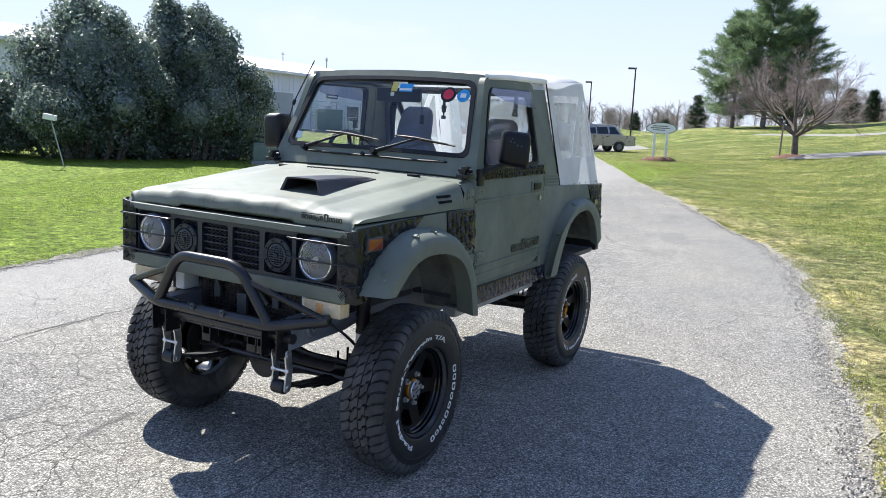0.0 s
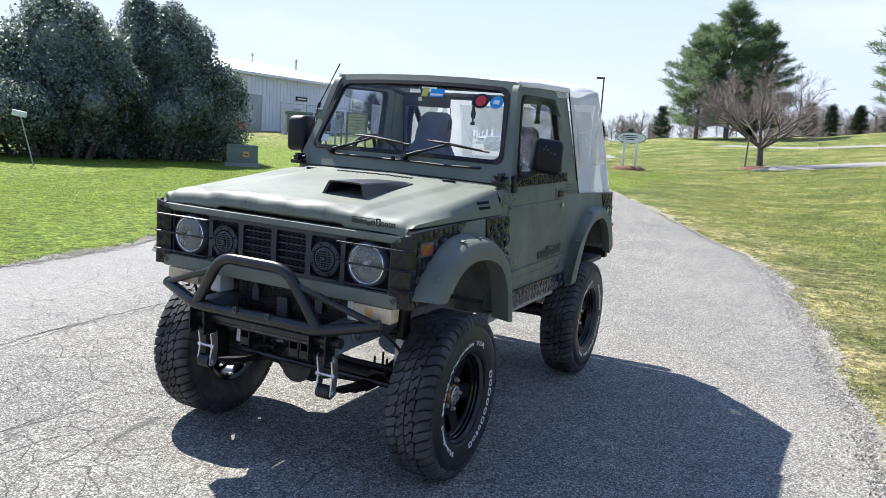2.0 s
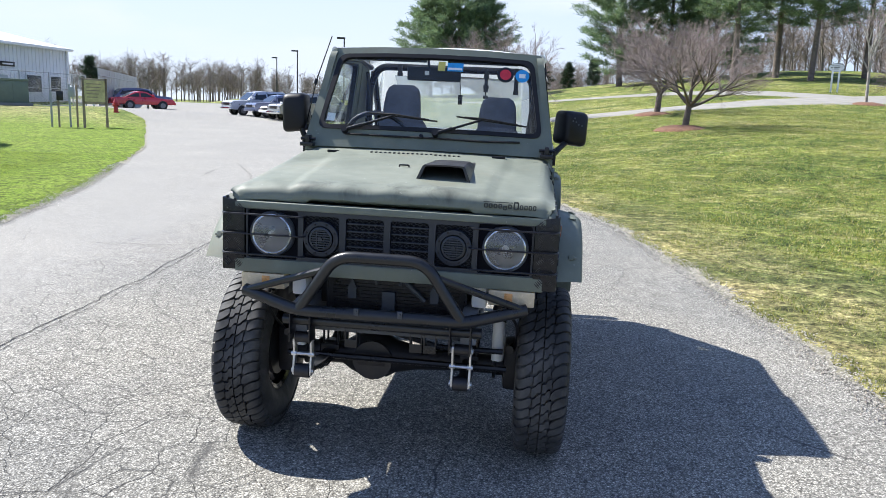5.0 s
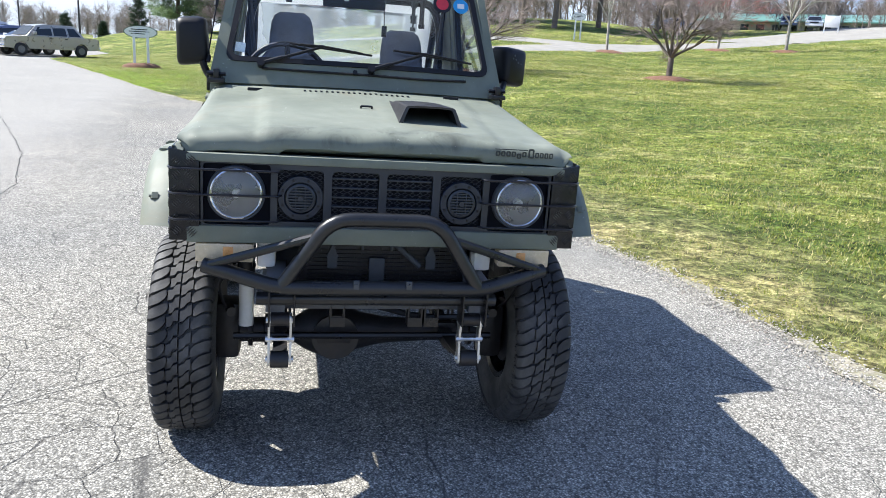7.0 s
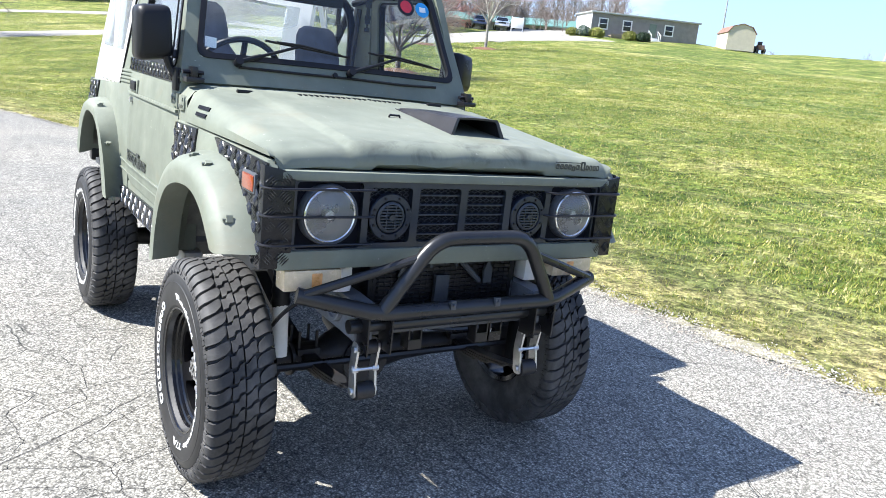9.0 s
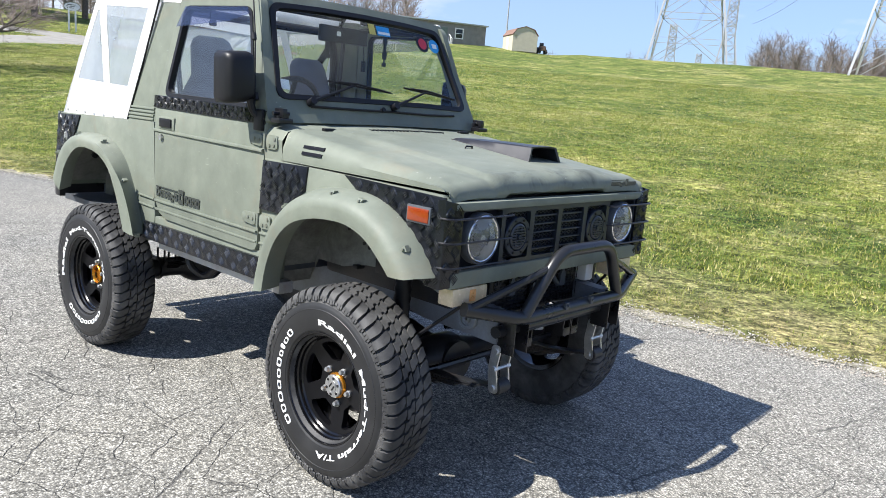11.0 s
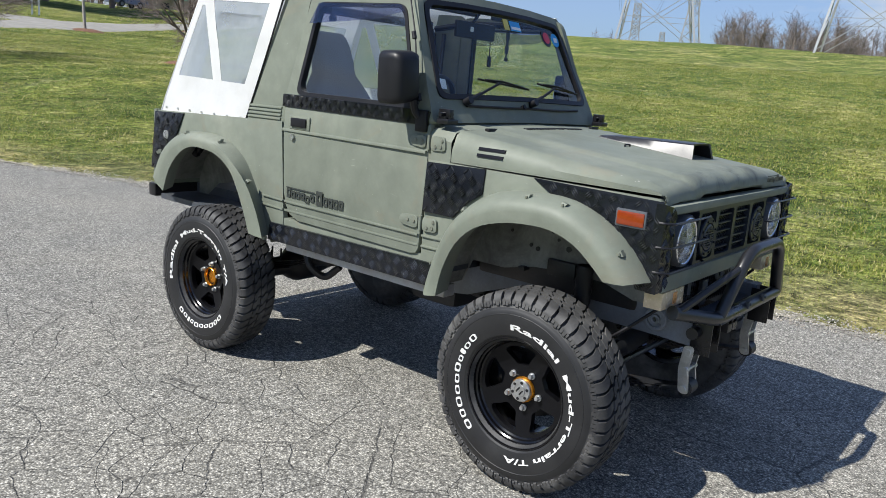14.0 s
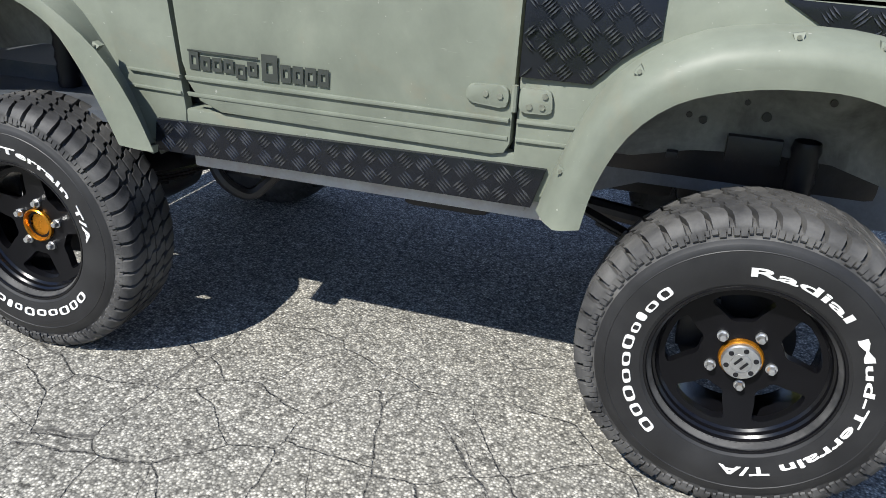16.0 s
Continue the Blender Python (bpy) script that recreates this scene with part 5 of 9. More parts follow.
bm = bmesh.new()
rows = []
hx = [-0.615 + 1.23 * k / 52 for k in range(53)]
hy = [-0.452, -0.450, -0.448, -0.446, -0.442, -0.438, -0.432, -0.425, -0.415, -0.405, -0.39, -0.38, -0.37, -0.35, -0.33, -0.30, -0.25, -0.2, -0.1, 0.0, 0.1, 0.2, 0.3, 0.4, 0.468]
for y in hy:
    w = 1.0 + 0.035 * smooth01((y + 0.44) / 0.8)
    e = 0.0 if y > -0.445 else 0.014
    row = [(-0.683 + e, y, 1.203), (-0.683 + e, y, 1.205 + 0.4 * (hood_z(0.6, y) - 1.205)), (-0.66 + e, y, hood_z(0.61, y) - 0.016), (-0.642, y, hood_z(0.615, y) - 0.005)]
    row += [(x * w, y, hood_z(x, y)) for x in hx]
    row += [(-p[0], p[1], p[2]) for p in row[3::-1]]
    rows.append(row)
low = [(x, -0.446, 1.172 + (0.014 if abs(x) < 0.345 else 0.0)) for x, _, _ in rows[0]]
back = [(x, -0.40, 1.172) for x, _, _ in rows[0]]
loft(bm, [back, low] + rows + [[(x, 0.470, z - 0.03) for x, _, z in rows[-1]]])
bonnet = part("bonnet", bm, M_PAINT, car, "olive bonnet with a dented front edge", angle=40)
# bonnet scoop: flat top, leaning flanks, upright mouth
bm = bmesh.new()
rows = []
for t in [k / 10 for k in range(11)]:
    y = -0.225 + 0.465 * t
    h = 0.058 * (1 - t) ** 0.85 + 0.006
    w0, w1 = 0.118 - 0.018 * t, 0.090 - 0.010 * t
    back = 0.012 * (1 - t)
    zc = hood_z(0.195, y)
    left = [(-w0 - 0.006, 0.0, -0.012), (-w0, 0.0, 0.004), (-w1 - 0.004, back * 0.8, h - 0.005), (-w1 + 0.004, back, h), (-w1 * 0.4, back, h + 0.002)]
    rows.append([(0.195 + x, y + dy, zc + z) for x, dy, z in left] + [(0.195 - x, y + dy, zc + z) for x, dy, z in left[::-1]])
loft(bm, rows)
inn = [[(0.195 + (p[0] - 0.195) * 0.9, p[1] + d, p[2] - 0.007) for p in rows[0]] for d in (0.001, 0.13)]
loft(bm, [rows[0]] + inn)
part("bonnet_scoop", bm, M_SCOOP, bonnet, "satin black bonnet scoop", angle=22)
# louvre openings stand as raised black strips, shade given by colour
bm = bmesh.new()
for k in range(20):
    x = -0.26 + k * 0.024
    z = hood_z(x, 0.40)
    box(bm, x - 0.005, x + 0.005, 0.385, 0.415, z - 0.004, z + 0.0045, 0.002)
part("bonnet_louvre", bm, M_BLACK, bonnet, "row of dark louvre slots")
for x in (-0.47, 0.40):
    bm = bmesh.new()
    z = hood_z(x, 0.43)
    box(bm, x - 0.035, x + 0.035, 0.425, 0.445, z - 0.002, z + 0.012, 0.004)
    part("bonnet_pad", bm, M_PLASTIC, bonnet, "black rubber rest pad")
bm = bmesh.new()
z = hood_z(-0.02, 0.0)
tube(bm, [(-0.045, 0.03, z + 0.001), (-0.045, 0.03, z + 0.012), (0.0, 0.03, z + 0.012), (0.0, 0.03, z + 0.001)], 0.004, 6, 0.006)
part("washer_jet", bm, M_PLASTIC, bonnet)
for s in (-1, 1):
    bm = bmesh.new()
    # each slot is a proud dark strip in place of a shaded gap
    for z in (1.268, 1.243):
        prism(bm, [(0.215, z), (0.34, z), (0.34, z + 0.012), (0.215, z + 0.012)], lambda u, v, d: (s * (0.683 - max(v - 1.2455, 0) * (0.54 - 1.3 * (u - 0.22)) + d), u, v), -0.01, 0.0045)
    part("side_vent", bm, M_NAVY, bonnet, "dark slotted vent")
bm = bmesh.new()


def badge(x, w, z, h, q=0.3):
    """One open rounded shape of the sign, on the bonnet's nose."""
    e = w * q
    ring_prism(bm, rounded([(x, z), (x + w, z), (x + w, z + h), (x, z + h)], w * 0.25, 2), rounded([(x + e, z + e), (x + w - e, z + e), (x + w - e, z + h - e), (x + e, z + h - e)], w * 0.1, 2),
               lambda u, v, d: (u, -0.4505 - d, v), 0.0, 0.003)


for k in range(6):
    badge(0.395 + k * 0.0195, 0.0155, 1.199 - (0.006 if k == 4 else 0), 0.019)
box(bm, 0.392, 0.512, -0.4535, -0.4505, 1.2225, 1.2255)
badge(0.515, 0.022, 1.196, 0.033, 0.28)
for k in range(4):
    badge(0.541 + k * 0.0175, 0.0135, 1.198, 0.019)
part("bonnet_decal", bm, M_DARKTEXT, bonnet, "dark lettering shown as plain bars")

bm = bmesh.new()
box(bm, -0.655, 0.655, -0.475, -0.42, 1.138, 1.168, 0.008)
box(bm, -0.655, 0.655, -0.475, -0.43, 0.865, 0.925, 0.008)
front = part("front_panel", bm, M_PAINT, car)
bm = bmesh.new()
box(bm, -0.645, 0.645, -0.44, -0.425, 0.92, 1.142)
part("grille_backing", bm, M_NAVY, front, "dark blue-black recessed panel")
# grille frame: one plate with rounded openings for the lamps, horns and slats
bm = bmesh.new()


def grille_place(u, v, d):
    return (u, -d, v)


for x0, x1, h0, h1, hz in ((-0.607, -0.372, -0.599, -0.380, 0.928), (-0.372, -0.19, -0.357, -0.203, 0.942), (-0.19, 0.0, -0.175, -0.014, 0.942),
                           (0.0, 0.19, 0.014, 0.175, 0.942), (0.19, 0.372, 0.203, 0.357, 0.942), (0.372, 0.607, 0.380, 0.599, 0.928)):
    top = 2.062 - hz
    ring_prism(bm, rounded([(x0, 0.918), (x1, 0.918), (x1, 1.142), (x0, 1.142)], 0.0005), rounded([(h0, hz), (h1, hz), (h1, top), (h0, top)], 0.014), grille_place, 0.438, 0.464)
part("grille_frame", bm, M_GRILLE, front, "blue-black grille plate with rounded openings")
for x0 in (-0.174, 0.015):
    for k in range(5):
        z = 0.963 + k * 0.0325
        box_part("grille_slat", front, M_GRILLE, x0, x0 + 0.159, -0.457, -0.446, z, z + 0.006, 0.0015)
# expanded mesh behind slats and horns
for x0, x1 in ((-0.357, -0.203), (-0.175, -0.014), (0.014, 0.175), (0.203, 0.357)):
    bm = bmesh.new()
    nxm, nzm = 6, 11
    for i in range(nxm):
        for j in range(nzm):
            cx, cz = x0 + (x1 - x0) * (i + 0.5) / nxm, 0.944 + 0.174 * (j + 0.5) / nzm
            hw, hh = (x1 - x0) / nxm / 2, 0.174 / nzm / 2
            ring_prism(bm, [(cx - hw, cz), (cx, cz + hh), (cx + hw, cz), (cx, cz - hh)], [(cx - hw * 0.76, cz), (cx, cz + hh * 0.66), (cx + hw * 0.76, cz), (cx, cz - hh * 0.66)],
                       grille_place, 0.4415, 0.4445)
    part("grille_mesh", bm, M_MESH, front, "black expanded metal mesh", smooth=False)
# round speaker-like horns: bolted flange, slotted centre
for x in (-0.28, 0.28):
    m = Matrix.Translation((x, -0.455, 1.026)) @ Matrix(((0, 1, 0, 0), (1, 0, 0, 0), (0, 0, 1, 0), (0, 0, 0, 1)))
    bm = bmesh.new()
    lathe(bm, [(0.012, 0.075), (-0.012, 0.0765), (-0.016, 0.074), (-0.0165, 0.056), (-0.012, 0.053), (-0.006, 0.052), (-0.005, 0.0)], 40, m)
    horn = part("horn", bm, M_MESH, front, "round black louvred horn speaker")
    for k in range(8):
        a = math.pi * (k + 0.5) / 4
        bm = bmesh.new()
        disc(bm, (x + 0.065 * math.cos(a), -0.473, 1.026 + 0.065 * math.sin(a)), (0, 1, 0), 0.0042, 0.006, 8)
        part("horn_bolt", bm, M_PLASTIC, horn)
    bm = bmesh.new()
    lathe(bm, [(-0.006, 0.051), (-0.016, 0.05), (-0.019, 0.045), (-0.019, 0.041), (-0.012, 0.04)], 32, m)
    for k in range(8):
        z = 1.026 - 0.035 + 0.01 * k
        half = math.sqrt(max(0.042 ** 2 - (z - 1.026) ** 2, 0.0001))
        box(bm, x - half, x + half, -0.474, -0.464, z - 0.0027, z + 0.0027, 0.001)
    for dx in (-0.016, 0.016):
        box(bm, x + dx - 0.002, x + dx + 0.002, -0.4735, -0.464, 0.99, 1.062, 0.0005)
    disc(bm, (x, -0.474, 1.026), (0, 1, 0), 0.0095, 0.012, 14)
    part("horn_louvre", bm, M_GRILLE, horn)
# headlights and their guards
for s in (-1, 1):
    c = Vector((s * 0.492, -0.45, 1.034))
    m = Matrix.Translation(c) @ Matrix(((0, 1, 0, 0), (1, 0, 0, 0), (0, 0, 1, 0), (0, 0, 0, 1)))
    bm = bmesh.new()
    lathe(bm, [(0.03, 0.096), (-0.02, 0.0945), (-0.025, 0.091), (-0.022, 0.087), (0.0, 0.086)], 40, m)
    lamp = part("headlight", bm, M_CHASSIS, car, "round headlight with a dull dark ring")
    bm = bmesh.new()
    lathe(bm, [(-0.012, 0.087), (0.012, 0.080), (0.036, 0.064), (0.054, 0.042), (0.062, 0.02), (0.064, 0.0)], 36, m)
    part("reflector", bm, M_REFLECT, lamp)
    bm = bmesh.new()
    lathe(bm, [(-0.013, 0.0868), (-0.0245, 0.0855), (-0.027, 0.082), (-0.024, 0.0785), (-0.013, 0.078)], 40, m)
    part("lens_rim", bm, M_REFLECT, lamp, "bright ribbed glass rim")
    bm = bmesh.new()
    disc(bm, c + Vector((0, -0.003, 0.0)), (0, 1, 0), 0.014, 0.04, 16)
    part("bulb_shield", bm, M_STEEL, lamp)
    box_part("lens_rib", lamp, M_CHASSIS, c.x - 0.045, c.x + 0.045, c.y - 0.029, c.y - 0.026, c.z - 0.047, c.z - 0.043, 0)
    bm = bmesh.new()
    lathe(bm, [(-0.014, 0.087), (-0.024, 0.08), (-0.034, 0.05), (-0.038, 0.02), (-0.039, 0.0)], 36, m)
    part("headlight_lens", bm, M_LENS, lamp).visible_shadow = False
    for z in (1.117, 1.034, 0.948):
        bm = bmesh.new()
        tube(bm, [(s * 0.345, -0.478, z), (s * 0.36, -0.502, z), (s * 0.685, -0.502, z), (s * 0.705, -0.478, z), (s * 0.708, -0.455, z)], 0.0042, 8, 0.012)
        part("lamp_guard_rod", bm, M_BLACK, lamp, "black rod of the lamp guard")
    # turn signal under the panel
    bm = bmesh.new()
    box(bm, *sorted((s * 0.435, s * 0.625)), -0.47, -0.40, 0.797, 0.862, 0.006)
    sig = part("turn_signal", bm, M_CREAM, car, "yellowed rectangular turn signal")
    bm = bmesh.new()
    box(bm, *sorted((s * 0.50, s * 0.535)), -0.4725, -0.46, 0.808, 0.852, 0.004)
    part("bulb_area", bm, M_ORANGE, sig)
    # white washer bottle
    bm = bmesh.new()
    box(bm, *sorted((s * 0.36, s * 0.425)), -0.40, -0.30, 0.76, 0.862, 0.015)
    part("washer_bottle", bm, M_WHITE, car, "white plastic washer bottle")

# bull bar
bm = bmesh.new()
tube(bm, [(-0.595, -0.50, 0.795), (-0.35, -0.575, 0.742), (0.35, -0.575, 0.742), (0.595, -0.50, 0.795)], 0.026, 14, 0.05)
bar = part("bull_bar", bm, M_BAR, car, "satin black tubular bull bar")
bm = bmesh.new()
tube(bm, [(-0.335, -0.575, 0.75), (-0.18, -0.60, 0.985), (0.185, -0.60, 0.985), (0.335, -0.575, 0.75)], 0.024, 14, 0.075)
part("hoop", bm, M_BAR, bar)
for s in (-1, 1):
    bm = bmesh.new()
    tube(bm, [(s * 0.575, -0.515, 0.80), (s * 0.235, -0.59, 0.92)], 0.015, 10)
    part("brace", bm, M_BAR, bar)
    for dx in (-0.042, 0.042):
        box_part("mount_bracket", bar, M_BLACK, s * 0.335 + dx - 0.003, s * 0.335 + dx + 0.003, -0.575, -0.49, 0.60, 0.745, 0.002)
    bm = bmesh.new()
    box(bm, s * 0.09 - 0.01, s * 0.09 + 0.01, -0.605, -0.59, 0.745, 0.775, 0.002)
    disc(bm, (s * 0.09, -0.607, 0.762), (0, 1, 0), 0.005, 0.01, 8)
    part("lamp_tab", bm, M_CHASSIS, bar)
bm = bmesh.new()
tube(bm, [(-0.42, -0.515, 0.685), (0.42, -0.515, 0.685)], 0.023, 12)
part("lower_tube", bm, M_BAR, bar)
for x in (-0.14, 0.14, 0.2):
    bm = bmesh.new()
    for dx in (-0.024, 0.024):
        box(bm, x + dx - 0.003, x + dx + 0.003, -0.47, -0.42, 0.565, 0.67, 0.001)
    box(bm, x - 0.026, x + 0.026, -0.472, -0.468, 0.565, 0.60, 0.001)
    part("tube_bracket", bm, M_BLACK, bar)

# radiator behind the bar
bm = bmesh.new()
box(bm, -0.28, 0.34, -0.36, -0.30, 0.68, 0.93, 0.006)
rad = part("radiator", bm, M_GREASE, car, "black radiator behind the bull bar")
for k in range(15):
    z = 0.695 + k * 0.0155
    box_part("radiator_fin", rad, M_BLACK, -0.25, 0.31, -0.368, -0.36, z, z + 0.005, 0)
bm = bmesh.new()
tube(bm, [(0.0 + 0.055 * math.cos(t), -0.385, 0.845 + 0.05 * math.sin(t)) for t in [math.pi * k / 10 for k in range(-1, 12)]], 0.008, 8)
part("latch_hoop", bm, M_CHASSIS, rad)
box_part("latch_post", rad, M_CHASSIS, -0.028, 0.03, -0.39, -0.37, 0.69, 0.80, 0.004)
bm = bmesh.new()
tube(bm, [(0.06, -0.385, 0.86), (0.16, -0.385, 0.77)], 0.011, 8)
part("latch_strut", bm, M_CHASSIS, rad)
for k in range(26):
    x = -0.27 + 0.6 * k / 25
    bm = bmesh.new()
    tube(bm, [(x, -0.371, 0.69), (x, -0.371, 0.92)], 0.0016, 4)
    part("guard_wire", bm, M_BLACK, rad)
for x in (-0.16, 0.2):
    bm = bmesh.new()
    prism(bm, [(x - 0.022, 0.80), (x + 0.022, 0.80), (x, 0.85)], lambda u, v, d: (u, -0.372 - d, v), 0, 0.012)
    box(bm, x - 0.018, x + 0.018, -0.384, -0.372, 0.76, 0.80)
    part("cooler_bracket", bm, M_CHASSIS, rad)

# windscreen frame, hinged at the cowl
WS0, WS1 = Vector((0, 0.582, 1.348)), Vector((0, 0.845, 1.90))
wdir = (WS1 - WS0).normalized()
wnor = Vector((0, -wdir.z, wdir.y))
WL = (WS1 - WS0).length


def ws(u, v, d):
    p = WS0 + wdir * v + wnor * (d + 0.02 * (1 - (u / 0.65) ** 2))
    return (u, p.y, p.z)


def mesh_outline(hb, ht, v0, v1, rad, bow=0.0):
    pts = [(-hb, v0), (-hb / 2, v0), (0, v0), (hb / 2, v0), (hb, v0), (ht, v1), (ht / 2, v1 + bow * 0.8), (0, v1 + bow), (-ht / 2, v1 + bow * 0.8), (-ht, v1)]
    out = []
    for i, p in enumerate(pts):
        if i in (0, 4, 5, 9):
            out += rounded([pts[i - 1], p, pts[(i + 1) % 10]], rad)[5:10]
        else:
            out.append(p)
    return out


bm = bmesh.new()
ring_prism(bm, mesh_outline(0.685, 0.59, 0.0, WL - 0.012, 0.03, 0.012), mesh_outline(0.605, 0.535, 0.115, WL - 0.062, 0.05, 0.01), ws, -0.035, 0.008)
wsf = part("windscreen_frame", bm, M_PAINT, car, "olive folding windscreen frame")
bm = bmesh.new()
ring_prism(bm, mesh_outline(0.617, 0.546, 0.105, WL - 0.052, 0.055, 0.01), mesh_outline(0.592, 0.522, 0.128, WL - 0.075, 0.05, 0.01), ws, -0.01, 0.015)
part("windscreen_seal", bm, M_PLASTIC, wsf, "black rubber windscreen seal")
bm = bmesh.new()
V = [[bm.verts.new(ws(u * (0.60 - 0.07 * k / 6), 0.12 + (WL - 0.195) * k / 6, 0.002)) for u in [-1 + 2 * j / 12 for j in range(13)]] for k in range(7)]
for k in range(6):
    for j in range(12):
        bm.faces.new((V[k][j], V[k][j + 1], V[k + 1][j + 1], V[k + 1][j]))
part("windscreen_glass", bm, M_GLASS, wsf).visible_shadow = False
# stickers inside the glass
for u, v, r, m in ((0.395, WL - 0.14, 0.046, M_BLACK), (0.395, WL - 0.14, 0.031, M_RED), (0.487, WL - 0.142, 0.038, M_BLUE)):
    bm = bmesh.new()
    prism(bm, [(u + r * math.cos(a), v + r * math.sin(a)) for a in [2 * math.pi * k / 24 for k in range(24)]], ws, 0.004 if m is not M_RED else 0.006, 0.0055 if m is not M_RED else 0.0075)
    part("round_sticker", bm, m, wsf)
for u0, u1, v0, v1, m in ((0.47, 0.504, -0.155, -0.13, M_WHITE), (0.02, 0.06, -0.135, -0.08, M_YELLOW), (0.072, 0.16, -0.135, -0.085, M_BLUE), (0.077, 0.155, -0.128, -0.115, M_WHITE)):
    bm = bmesh.new()
    dd = 0.0085 if m is M_WHITE else 0.006
    prism(bm, [(u0, WL + v0), (u1, WL + v0), (u1, WL + v1), (u0, WL + v1)], ws, dd - 0.002, dd)
    part("sticker", bm, m, wsf)
bm = bmesh.new()
prism(bm, [(-0.575, 0.16), (-0.53, 0.155), (-0.525, 0.20), (-0.57, 0.205)], ws, -0.004, -0.002)
part("paper_label", bm, M_WHITE, wsf)
# wipers
for px, b0, b1, tip in ((-0.455, -0.33, 0.05, -0.18), (0.045, 0.15, 0.53, 0.30)):
    bm = bmesh.new()
    a, e = Vector(ws(px, 0.09, 0.03)), Vector(ws(tip, 0.185, 0.035))
    disc(bm, a, wnor, 0.017, 0.035, 14)
    tube(bm, [a, a + (e - a) * 0.35], 0.010, 8)
    tube(bm, [a + (e - a) * 0.3, e], 0.0065, 8)
    wip = part("wiper", bm, M_PLASTIC, wsf, "black wiper arm")
    bm = bmesh.new()
    q0, q1 = Vector(ws(b0, 0.20, 0.02)), Vector(ws(b1, 0.165, 0.02))
    tube(bm, [q0, q1], 0.005, 6)
    tube(bm, [q0 + (q1 - q0) * 0.12 + wnor * 0.006, e + wnor * 0.006, q0 + (q1 - q0) * 0.88 + wnor * 0.006], 0.005, 6)
    part("wiper_blade", bm, M_PLASTIC, car, "black wiper blade")
bm = bmesh.new()
tube(bm, [ws(-0.45, 0.075, 0.012), ws(-0.2, 0.068, 0.016), ws(0.04, 0.07, 0.012), ws(0.3, 0.066, 0.014), ws(0.5, 0.075, 0.012)], 0.006, 6)
disc(bm, ws(-0.03, 0.075, 0.016), wnor, 0.011, 0.02, 10)
part("washer_hose", bm, M_PLASTIC, wsf)
for s in (-1, 1):
    bm = bmesh.new()
    box(bm, s * 0.645 - 0.035, s * 0.645 + 0.035, 0.505, 0.565, 1.352, 1.372, 0.004)
    box(bm, s * 0.645 - 0.012, s * 0.645 + 0.012, 0.515, 0.575, 1.37, 1.412, 0.004)
    tube(bm, [(s * 0.645 - 0.04, 0.545, 1.39), (s * 0.645 + 0.04, 0.545, 1.39)], 0.009, 8)
    for dx in (-0.022, 0.022):
        disc(bm, (s * 0.645 + dx, 0.53, 1.376), (0, 0, 1), 0.007, 0.012, 8)
    part("windscreen_hinge", bm, M_BLACK, car, "black windscreen hinge with bolts")
# folding clamps and aerial on the pillar
bm = bmesh.new()
tube(bm, [(-0.70, 0.655, 1.42), (-0.665, 0.72, 1.66), (-0.66, 0.73, 1.70), (-0.605, 0.85, 1.96)], 0.0035, 6)
for p in ((-0.69, 0.66, 1.45), (-0.662, 0.735, 1.70)):
    disc(bm, p, (0.1, 0.4, 1), 0.010, 0.03, 10)
part("aerial", bm, M_PLASTIC, car, "thin black telescopic aerial")

# soft top
bm = bmesh.new()
rows = []
for k in range(17):
    y = 0.838 + (2.34 - 0.838) * k / 16
    t = k / 16
    wv = 0.008 * noise.noise((y * 3, 0.3, 0))
    zs = 1.893 + 0.042 * smooth01(t * 1.6) + 0.042 * smooth01((t - 0.66) / 0.3) + wv - 0.012 * math.sin(math.pi * min(max((t - 0.45) / 0.4, 0), 1))
    hw = 0.585 + 0.012 * t
    row = []
    for j in range(15):
        u = -1 + 2 * j / 14
        z = zs + (0.012 + 0.03 * smooth01(t * 1.5)) * (1 - u * u) - 0.03 * abs(u) ** 8
        row.append((hw * u, y, z))
    rows.append([(-hw - 0.006, y, zs - 0.065)] + row + [(hw + 0.006, y, zs - 0.065)])
top = rows
front_lip = [(x, y - 0.012, z - 0.035) for x, y, z in rows[0]]
rear_rows = []
for k in range(1, 9):
    t = k / 8
    row = []
    for x, y, z in rows[-1]:
        zz = z + (1.235 - z) * t
        row.append((x * (1 + 0.12 * t), y + 0.32 * t + 0.02 * math.sin(math.pi * t) + 0.008 * noise.noise((x * 4, t * 5, 1)), zz))
    rear_rows.append(row)
R = loft(bm, [front_lip] + rows + rear_rows)
hole = []
for i in range(len(rows) + 2, len(rows) + 6):
    for j in range(3, 13):
        hole += [f for f in R[i][j].link_faces if R[i][j + 1] in f.verts and R[i + 1][j] in f.verts]
bmesh.ops.delete(bm, geom=list(set(hole)), context='FACES')
softtop = part("soft_top", bm, M_CANVAS, car, "white vinyl soft top with clear side windows", angle=60)


def top_side(s):
    def place(u, v, d):
        t = (1.90 - v) / 0.66
        wave = 0.006 * noise.noise((u * 5, v * 5, s * 3.0))
        return (s * (0.603 + 0.068 * t + wave + d), u, v)
    return place


